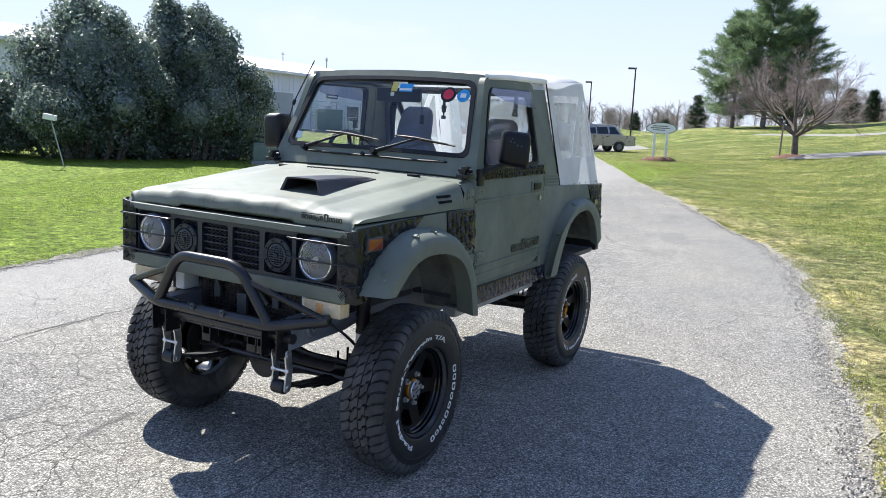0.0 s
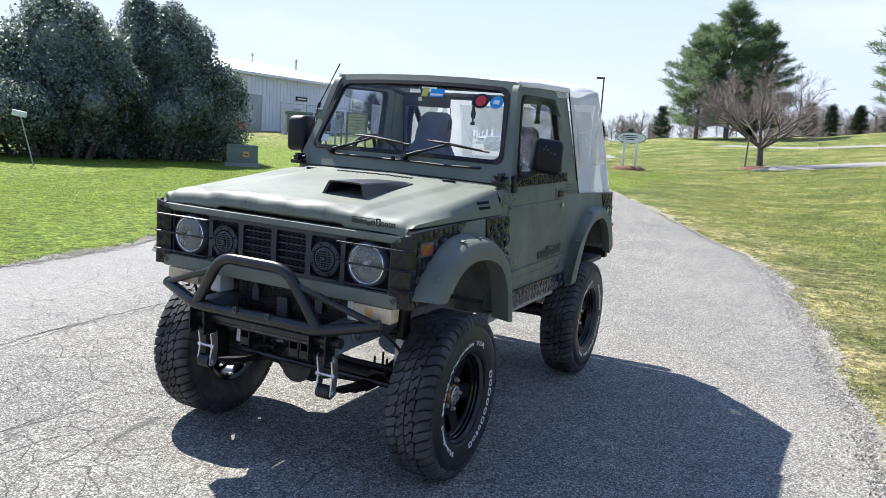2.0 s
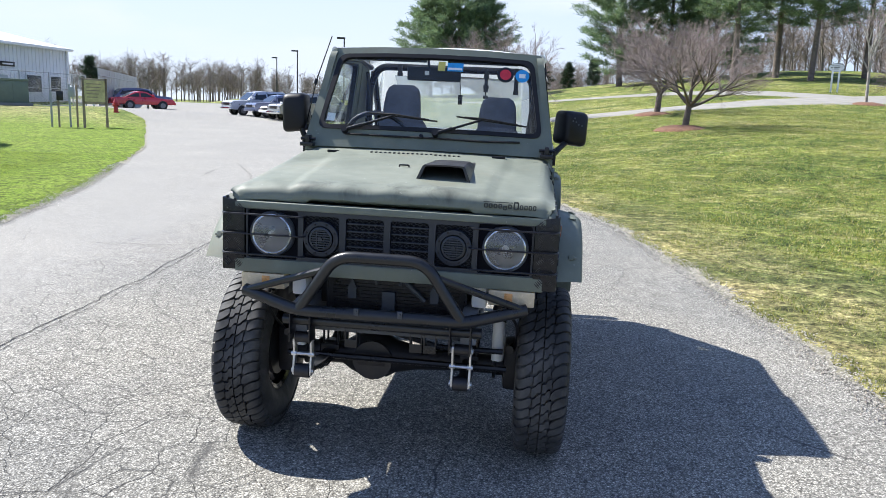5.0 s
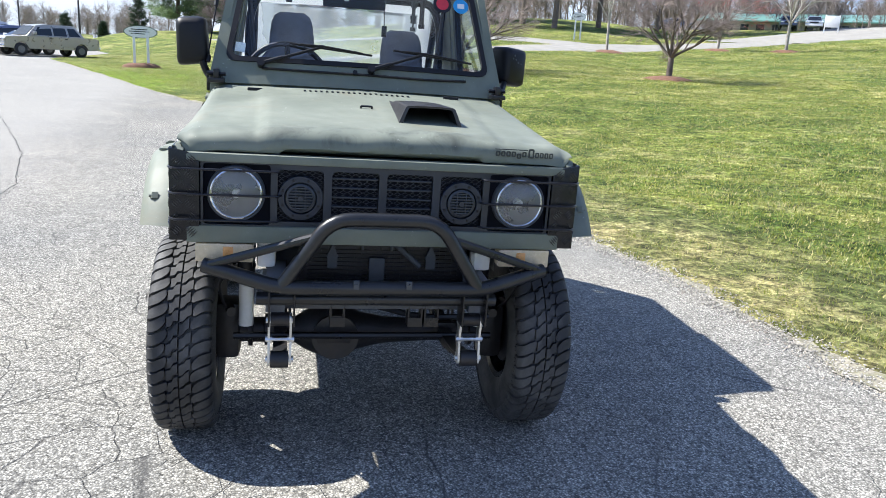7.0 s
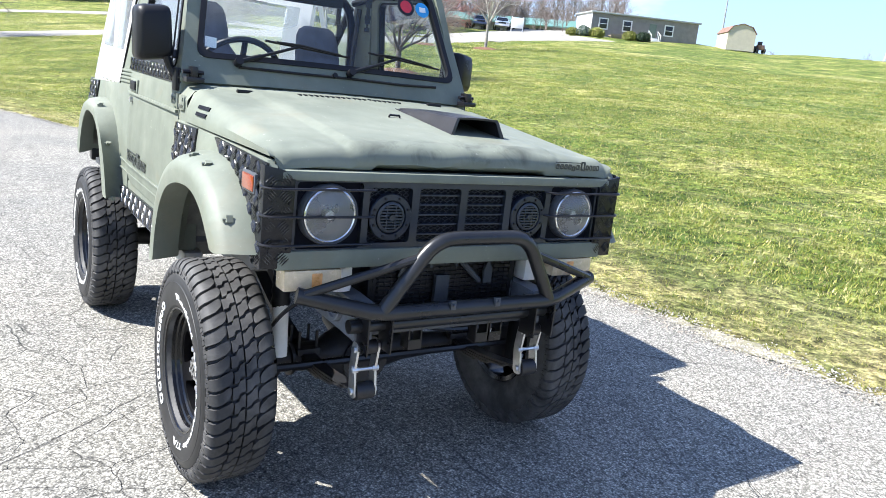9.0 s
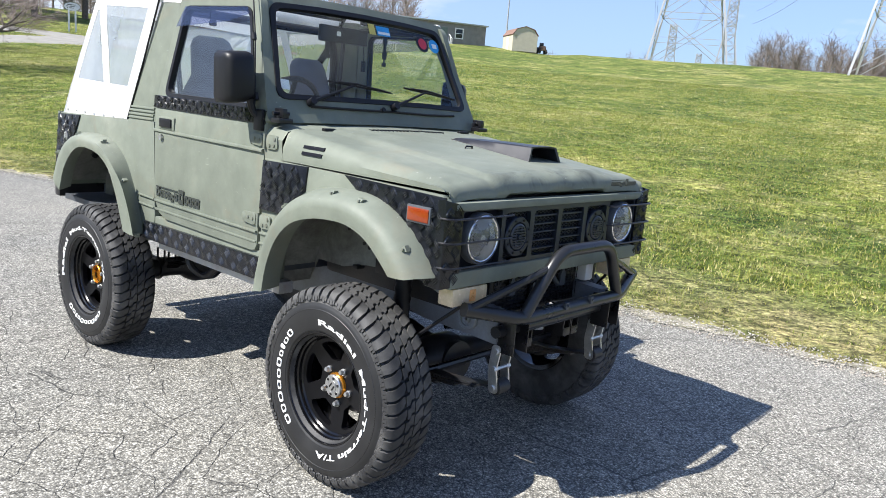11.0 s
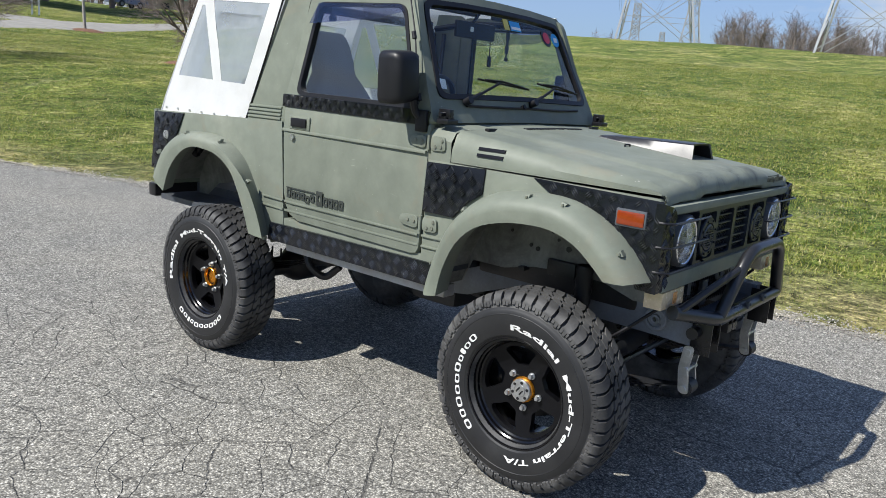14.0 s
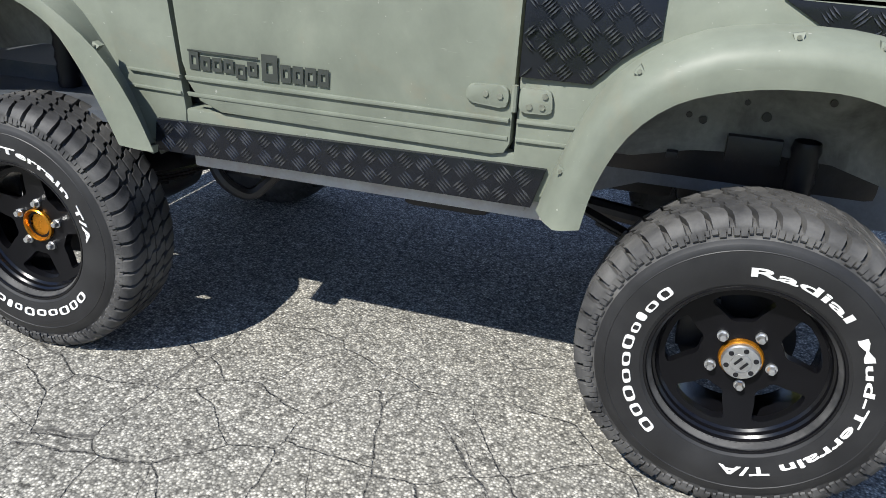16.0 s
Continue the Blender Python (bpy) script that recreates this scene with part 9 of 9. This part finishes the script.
def flood(loc, h):
    z = ground_z(*loc)
    p = thing("floodlight_mast", "tall slim sports floodlight mast", "floodlight", (loc[0], loc[1], z), -50, "floodlights")
    bm = bmesh.new()
    tube(bm, [(0, 0, -0.2), (0, 0, h)], 0.16, 10, r_end=0.08)
    tube(bm, [(-1.4, 0, h - 0.15), (1.4, 0, h - 0.15)], 0.06, 6)
    part("mast", bm, M_GALV, p)
    for k in range(4):
        bm = bmesh.new()
        lathe(bm, [(0.35, 0.0), (0.3, 0.2), (0.0, 0.32), (-0.05, 0.3)], 14, Matrix.Translation((-1.2 + 0.8 * k, -0.05, h + 0.1)) @ Matrix.Rotation(radians(90), 4, 'Z') @ Matrix.Rotation(radians(20), 4, 'Y'))
        part("lamp", bm, M_GALV, p)


flood(at(51.9, 124, (-3.2, -2.2)), 9.5)
flood(at(42.2, 128, (-3.2, -2.2)), 8.6)

# wooden-sided modular house on the hill
c0, c1 = Vector((66.1, 71.2)), Vector((78.84, 65.55))
ang = math.degrees(math.atan2(c1.y - c0.y, c1.x - c0.x))
hl = (c1 - c0).length
house = thing("modular_house", "long low grey-sided house with white windows on the hill", "house", (c0.x, c0.y, min(ground_z(*c0), ground_z(*c1)) - 0.1), ang)
bm = bmesh.new()
box(bm, 0, hl, 0, 6, 0, 2.9)
wall = part("wall", bm, M_SIDING, house)
for k in range(14):
    z = 0.1 + k * 0.2
    bm = bmesh.new()
    prism(bm, [(-0.035, z), (-0.008, z), (-0.008, z + 0.19), (-0.012, z + 0.19)], lambda u, v, d: (d, u, v), 0, hl)
    part("board", bm, M_SIDING, wall)
box_part("end_wall", house, M_WHITE, -0.06, -0.005, 0, 6, 0, 2.9)
box_part("roof", house, M_METALROOF, -0.25, hl + 0.25, -0.3, 6.3, 2.9, 3.08, 0.03)
box_part("skirting", house, M_UNDER, 0, hl, -0.05, -0.038, -0.3, 0.25)
for x in (1.0, 4.1, 9.6):
    w = box_part("window", house, M_WINDOW, x, x + 0.95, -0.06, -0.04, 1.15, 2.25)
    bm = bmesh.new()
    ring_prism(bm, [(x - 0.14, 1.02), (x + 1.09, 1.02), (x + 1.09, 2.38), (x - 0.14, 2.38)], [(x, 1.15), (x + 0.95, 1.15), (x + 0.95, 2.25), (x, 2.25)], lambda u, v, d: (u, -d, v), 0.03, 0.1)
    part("frame", bm, M_WHITE, w)
    box_part("mullion", w, M_WHITE, x, x + 0.95, -0.08, -0.055, 1.67, 1.73, 0)
box_part("door", house, M_UTILITY, 7.5, 8.4, -0.07, -0.04, 0.3, 2.3)
stp = thing("porch_steps", "white wooden porch steps with rails at the house door", "steps", tuple(house.matrix_basis.translation), ang)
for k in range(3):
    box_part("step", stp, M_WHITE, 7.4, 8.6, -0.6 - 0.35 * k, -0.25 - 0.35 * k, -0.1, 0.6 - 0.2 * k)
for x in (7.4, 8.6):
    bm = bmesh.new()
    tube(bm, [(x, -0.15, 1.5), (x, -1.3, 0.9)], 0.04, 6)
    for y, z in ((-0.2, 1.45), (-0.75, 1.15), (-1.25, 0.9)):
        tube(bm, [(x, y, 0), (x, y, z)], 0.04, 6)
    part("rail", bm, M_WHITE, stp)
ramp = thing("access_ramp", "weathered wooden access ramp along the house wall", "ramp", tuple(house.matrix_basis.translation), ang)
for k in range(16):
    box_part("slat", ramp, M_WOOD, 2.2 + 0.32 * k, 2.45 + 0.32 * k, -1.2, -1.15, -0.1, 0.55 + 0.03 * k, 0)
box_part("deck", ramp, M_WOOD, 2.2, 7.4, -1.15, -0.1, 0.3, 0.4, 0)
for i, (az, sc, m) in enumerate(((45.2, 0.75, M_SHRUB), (46.1, 0.75, M_CYPRESS), (42.9, 0.8, M_SHRUB), (42.0, 0.8, M_HOLLY), (41.2, 0.6, M_SHRUB))):
    leafy("garden_shrub", "rounded clipped shrub beside the house", at(az, 98.0, (-1.46, -2.56)), [(0, 0, 0.6 * sc, 1.25 * sc, 1.1 * sc, 0.9 * sc), (0.5 * sc, 0, 0.5 * sc, 0.9 * sc, 0.9 * sc, 0.7 * sc)], 900, 0.14, m, 30 + i, group="house shrubs", trunk=False)

# garden shed with a gambrel roof
sx, sy = 81.4, 61.7
shed = thing("garden_shed", "cream garden shed with brown gambrel roof on the hill", "shed", (sx, sy, ground_z(sx, sy) - 0.1), -37.4)
bm = bmesh.new()
GAM = [(-1.65, 0), (1.65, 0), (1.65, 2.0), (1.12, 2.75), (0, 3.1), (-1.12, 2.75), (-1.65, 2.0)]
prism(bm, GAM, lambda u, v, d: (u, d, v - 0.1), -2.5, 2.5)
part("wall", bm, M_SHED, shed)
bm = bmesh.new()
for (a, b), (c, d) in zip(GAM[2:], GAM[3:]):
    prism(bm, [(a * 1.03, b - 0.02), (c * 1.03, d - 0.02), (c * 1.06, d + 0.06), (a * 1.06, b + 0.06)], lambda u, v, dd: (u, dd, v - 0.08), -2.6, 2.6)
part("roof", bm, M_SHEDROOF, shed)
for x0 in (-1.67,):
    box_part("door", shed, M_WHITE, x0 - 0.02, x0 + 0.01, -0.6, 0.6, 0.0, 1.6, 0)
tx, ty = 82.6, 58.9
tract = thing("garden_tractor", "small red garden tractor parked beside the shed", "tractor", (tx, ty, ground_z(tx, ty)), -40)
box_part("body", tract, M_SHEDROOF, -0.35, 0.35, -0.8, 0.6, 0.4, 0.95, 0.06)
box_part("seat", tract, M_BLACK, -0.25, 0.25, 0.2, 0.6, 0.95, 1.4, 0.05)
for x, y, r in ((-0.5, 0.45, 0.42), (0.5, 0.45, 0.42), (-0.42, -0.6, 0.27), (0.42, -0.6, 0.27)):
    bm = bmesh.new()
    disc(bm, (x, y, r), (1, 0, 0), r, 0.2, 16)
    part("wheel", bm, M_RUBBER, tract)

# low building with a green roof beyond the hill's drive
g0, g1 = Vector(at(28.5, 124)), Vector(at(41.5, 118))
gl = (g1 - g0).length
gb = thing("low_building", "long low building with a green metal roof behind the car park", "building", (g0.x, g0.y, min(ground_z(*g0), ground_z(*g1))), math.degrees(math.atan2(g1.y - g0.y, g1.x - g0.x)))
box_part("wall", gb, M_SIDING, 0, gl, 0, 8, -0.3, 2.3)
bm = bmesh.new()
prism(bm, [(-0.8, 2.25), (4, 3.5), (8.8, 2.25), (8.8, 2.4), (4, 3.65), (-0.8, 2.4)], lambda u, v, d: (d, u, v), -0.6, gl + 0.6)
part("roof", bm, M_GREENROOF, gb)
for k in range(12):
    x = 1.2 + k * (gl - 2) / 12
    box_part("window", gb, M_WINDOW, x, x + 1.1, -0.05, 0.0, 0.9, 1.9)
ws2 = thing("white_sign", "plain white sign panel on posts by the car park", "sign", (*at(37.3, 96, (-1.46, -2.56)), ground_z(*at(37.3, 96, (-1.46, -2.56)))), -37)
box_part("panel", ws2, M_WHITE, -0.75, 0.75, -0.05, 0.05, 0.6, 1.8)
for x in (-0.68, 0.68):
    box_part("post", ws2, M_WHITE, x - 0.06, x + 0.06, -0.03, 0.03, -0.2, 1.9)


# ---- lattice towers and wires ----
def pylon(loc, h, w0, rz, seed=0, thick=0.09):
    z0 = ground_z(*loc)
    t = thing("lattice_pylon", "grey steel lattice transmission tower on the hill", "pylon", (loc[0], loc[1], z0), rz, "transmission towers")
    levels = [0, 0.2, 0.36, 0.5, 0.6, 0.68, 0.76, 0.84, 0.92, 1.0]

    def half(s):
        return w0 / 2 * (1 - s * 1.25) + 0.55 if s < 0.6 else max(w0 / 2 * 0.25 + 0.55 - (s - 0.6) * 0.9, 0.5)
    names = ("leg", "leg", "leg", "leg")
    corner = ((-1, -1), (1, -1), (1, 1), (-1, 1))
    for i, (a, b) in enumerate(corner):
        bm = bmesh.new()
        rows = []
        for s in levels:
            c, k = Vector((a * half(s), b * half(s), h * s - 0.3 * (s == 0))), thick * 1.4
            rows.append([(c.x - k, c.y - k, c.z), (c.x + k, c.y - k, c.z), (c.x + k, c.y + k, c.z), (c.x - k, c.y + k, c.z)])
        loft(bm, rows, True)
        part(names[i], bm, M_GALV, t, smooth=False)
    V, F = [], []
    for s0, s1 in zip(levels, levels[1:]):
        for i in range(4):
            (a, b), (c, d) = corner[i], corner[(i + 1) % 4]
            p0, q0 = Vector((a * half(s0), b * half(s0), h * s0)), Vector((c * half(s0), d * half(s0), h * s0))
            p1, q1 = Vector((a * half(s1), b * half(s1), h * s1)), Vector((c * half(s1), d * half(s1), h * s1))
            limb(V, F, p0, q1, thick * 0.72, thick * 0.72, 4)
            limb(V, F, q0, p1, thick * 0.72, thick * 0.72, 4)
            limb(V, F, p1, q1, thick * 0.72, thick * 0.72, 4)
            if s0 < 0.5:
                m = (p0 + q0 + p1 + q1) / 4
                limb(V, F, (p0 + p1) / 2, m, thick * 0.5, thick * 0.5, 4)
                limb(V, F, (q0 + q1) / 2, m, thick * 0.5, thick * 0.5, 4)
    raw("bracing", V, F, M_GALV, t)
    for s, L in ((0.68, 6.0), (0.82, 7.5), (0.95, 5.5)):
        for sg in (-1, 1):
            V, F = [], []
            for b in (-1, 1):
                limb(V, F, Vector((sg * half(s), b * half(s), h * s)), Vector((sg * L, 0, h * s + 0.3)), thick * 0.8, thick * 0.6, 4)
                limb(V, F, Vector((sg * half(s), b * half(s), h * (s + 0.05))), Vector((sg * L, 0, h * s + 0.3)), thick * 0.8, thick * 0.6, 4)
            limb(V, F, Vector((sg * L, 0, h * s + 0.3)), Vector((sg * L, 0, h * s - 1.6)), 0.1, 0.06, 5)
            raw("cross_arm", V, F, M_GALV, t)
    return t


PA, PB = at(64.5, 118, (-3.2, -2.2)), at(78.0, 104, (-3.2, -2.2))
pylon(PA, 34, 9.6, 25)
pylon(PB, 36, 10.5, 12)
PC, PD = at(67.0, 265, (-3.2, -2.2)), at(63.3, 330, (-3.2, -2.2))
pylon(PC, 34, 8.5, 25, thick=0.13)
pylon(PD, 30, 8.5, 25, thick=0.15)
PE = at(65.2, 480, (-3.2, -2.2))
pylon(PE, 32, 9, 25, thick=0.2)
for i, (p, q, zp, zq, off) in enumerate(((PC, PB, 24, 30, -6), (PC, PB, 24, 30, 6), (PC, PB, 28, 35, -7), (PC, PB, 28, 35, 7), (PC, PB, 32, 40, 5), (PD, PA, 22, 29, -6), (PD, PA, 22, 29, 6), (PD, PA, 27, 34, -7), (PD, PA, 27, 34, 7))):
    a, b = Vector((p[0], p[1], ground_z(*p) + zp)), Vector((q[0], q[1], ground_z(*q) + zq))
    d = (b - a).normalized()
    s = Vector((-d.y, d.x, 0)) * off
    ext = b + (b - a) * 0.9
    V, F = [], []
    for u0, u1 in ((a, b), (b, ext)):
        prev = None
        for k in range(17):
            t = k / 16
            c = u0.lerp(u1, t) + s + Vector((0, 0, -16 * t * (1 - t)))
            if prev is not None:
                limb(V, F, prev, c, 0.035, 0.035, 4)
            prev = c
    tagged(raw("power_line", V, F, M_LAMPPOST), "thin sagging overhead power line", "power line", "power lines")


# ---- parked vehicles ----
M_HUB = mat("dull_grey_alloy", (0.2, 0.2, 0.205), 0.4, 0.6, 0.1, 20, 90, 0.05)
def vehicle(name, label, loc, rz, paint, kind, group="parked vehicles"):
    """Nose towards -x; about true size."""
    v = thing(name, label, "truck" if kind == "pickup" else "car", (loc[0], loc[1], ground_z(*loc) + 0.01), rz, group)
    L, W = {"pickup": (5.7, 0.95), "suv": (4.6, 0.92), "sedan": (4.6, 0.88)}[kind]
    h = L / 2
    belt = {"pickup": 1.12, "suv": 1.08, "sedan": 0.93}[kind]
    low = [(-h, 0.45), (-h + 0.02, belt - 0.22), (-h + 0.15, belt - 0.08), (-h + 1.35, belt), (h - 0.12, belt), (h, belt - 0.1), (h, 0.45)]
    wb0, wb1 = -h + 0.95, h - 1.15
    bottom = []
    for c in (wb1, wb0):
        bottom += [(c + 0.42 * math.cos(radians(a)), 0.36 + 0.42 * max(math.sin(radians(a)), 0)) for a in range(0, 181, 20)]
    bm = bmesh.new()
    prism(bm, low + [(p[0], max(p[1], 0.4)) for p in bottom], lambda u, w, d: (u, d, w), -W, W, 0.05, 2)
    part("body", bm, paint, v, angle=50)
    cab = {"pickup": [(-h + 1.3, belt), (-h + 1.95, 1.72), (-h + 2.6, 1.8), (-h + 4.1, 1.8), (-h + 4.3, 1.75), (-h + 4.85, belt)],
           "suv": [(-h + 1.2, belt), (-h + 1.9, 1.57), (-h + 2.4, 1.64), (h - 1.1, 1.65), (h - 0.6, 1.58), (h - 0.12, belt)],
           "sedan": [(-h + 1.3, belt), (-h + 2.1, 1.36), (-h + 2.5, 1.42), (h - 2.0, 1.42), (h - 1.6, 1.36), (h - 0.7, belt)]}[kind]
    bm = bmesh.new()
    rows = [[(u, s * (W - 0.06 if w <= belt + 0.01 else W - 0.24), w - (0.02 if w <= belt + 0.01 else 0)) for u, w in cab] for s in (-1, 1)]
    R = loft(bm, rows, True)
    bm.faces.new(R[0][::-1])
    bm.faces.new(R[1])
    bmesh.ops.bevel(bm, geom=[e for e in bm.edges if abs(e.verts[0].co.y - e.verts[1].co.y) < 0.5], offset=0.035, segments=2, profile=0.6, affect='EDGES')
    part("cabin", bm, paint, v, angle=50)
    u0, u1, u2, u3 = (cab[k][0] for k in (0, 1, -2, -1))
    zt = cab[1][1]
    for s in (-1, 1):
        mid = (u1 + u2) / 2 + 0.1

        def sidep(u, w, d):
            t = (w - belt) / (zt - belt)
            return (u, s * (W - 0.06 - 0.18 * t + d), w)
        lights = [(u0 + 0.28, u1 + 0.08, mid - 0.05, mid - 0.05), (mid + 0.05, mid + 0.05, u2 - 0.08, u3 - 0.25)]
        if kind == "pickup":
            lights = [(u0 + 0.45, u1 + 0.1, u0 + 1.5, u0 + 1.52), (u0 + 1.62, u0 + 1.6, u0 + 2.36, u0 + 2.42), (u0 + 2.55, u0 + 2.5, u2 - 0.08, u3 - 0.28)]
        for a, b, c, e in lights:
            bm = bmesh.new()
            prism(bm, rounded([(a, belt + 0.06), (b, zt - 0.08), (c, zt - 0.08), (e, belt + 0.06)], 0.05, 3), sidep, 0.0, 0.012)
            part("side_window", bm, M_WINDOW, v)
        for u in [p[3] - 0.2 for p in lights[:2]]:
            box_part("door_handle", v, M_BLACK, u, u + 0.16, *sorted((s * (W - 0.005), s * (W + 0.02))), belt - 0.13, belt - 0.09, 0.006)
        for c in (wb0, wb1):
            bm = bmesh.new()
            lathe(bm, [(-0.11, 0.2), (-0.12, 0.3), (-0.09, 0.355), (0.09, 0.355), (0.12, 0.3), (0.11, 0.2)], 24, Matrix.Translation((c, s * (W - 0.12), 0.355)) @ Matrix.Rotation(radians(90), 4, 'Z'))
            wh = part("wheel", bm, M_SIDEWALL, v)
            bm = bmesh.new()
            disc(bm, (c, s * (W - 0.035), 0.355), (0, 1, 0), 0.2, 0.08, 20)
            part("rim", bm, M_HUB, v)
        box_part("head_lamp", v, M_REFLECT, -h - 0.015, -h + 0.06, *sorted((s * (W - 0.38), s * (W - 0.04))), belt - 0.35, belt - 0.2, 0.01)
        box_part("tail_lamp", v, M_RED, h - 0.05, h + 0.015, *sorted((s * (W - 0.2), s * (W - 0.01))), belt - 0.45, belt - 0.15, 0.01)
        box_part("wing_mirror", v, paint, u0 + 0.35, u0 + 0.5, *sorted((s * (W - 0.02), s * (W + 0.17))), belt + 0.08, belt + 0.26, 0.02)
    bm = bmesh.new()
    prism(bm, [(-W + 0.16, 0.06), (W - 0.16, 0.06), (W - 0.3, 0.94), (-W + 0.3, 0.94)], lambda u, w, d: (u0 + (u1 - u0) * w - d * 1.2, u, belt + (zt - belt) * w + d * 0.6), 0.0, 0.015)
    part("front_window", bm, M_WINDOW, v)
    bm = bmesh.new()
    prism(bm, [(-W + 0.18, 0.1), (W - 0.18, 0.1), (W - 0.3, 0.92), (-W + 0.3, 0.92)], lambda u, w, d: (u3 + (u2 - u3) * w + d * 1.2, u, belt + (zt - belt) * w + d * 0.6), 0.0, 0.015)
    part("back_window", bm, M_WINDOW, v)
    box_part("bumper", v, M_CHROME if kind == "pickup" else paint, -h - 0.08, -h + 0.05, -W + 0.03, W - 0.03, 0.42, 0.6, 0.03)
    box_part("bumper", v, M_CHROME if kind == "pickup" else paint, h - 0.05, h + 0.1, -W + 0.03, W - 0.03, 0.45, 0.62, 0.03)
    box_part("grille", v, M_BLACK, -h - 0.01, -h + 0.04, -0.5, 0.5, belt - 0.38, belt - 0.2, 0.01)
    if kind == "pickup":
        box_part("bed_liner", v, M_BLACK, -h + 4.9, h - 0.12, -W + 0.1, W - 0.1, belt - 0.02, belt + 0.005, 0)
    return v


vehicle("pickup_truck", "silver-tan crew pickup truck parked on the asphalt", (-14.6, 47.8), 44, M_TAN, "pickup")
vehicle("parked_car", "white saloon car parked beside a pickup", (-16.4, 49.7), 44, M_WHITECAR, "sedan")
vehicle("parked_car", "slate blue estate car parked between others", (-18.2, 51.6), 44, M_BLUECAR, "suv")
vehicle("pickup_truck", "silver pickup truck parked at the end of a row", (-20.2, 53.6), 44, M_SILVER, "pickup")
vehicle("parked_car", "red saloon car parked by the building", (-30.4, 54.7), -136, M_REDCAR, "sedan")
vehicle("parked_car", "dark blue estate car parked by the building", (-32.2, 58.0), -136, M_BLUECAR, "suv")
vehicle("parked_car", "red car parked behind the fence", (-35.5, 36.5), 80, M_REDCAR, "sedan")
vehicle("parked_car", "white sport utility car in the hill car park", at(36.2, 103, (-1.46, -2.56)), 55, M_WHITECAR, "suv")
vehicle("parked_car", "dark car in the hill car park", at(34.6, 106, (-1.46, -2.56)), 60, M_BLUECAR, "suv")
vehicle("parked_car", "dark car under the pines on the bank", at(26.5, 100), 10, M_BLUECAR, "sedan")
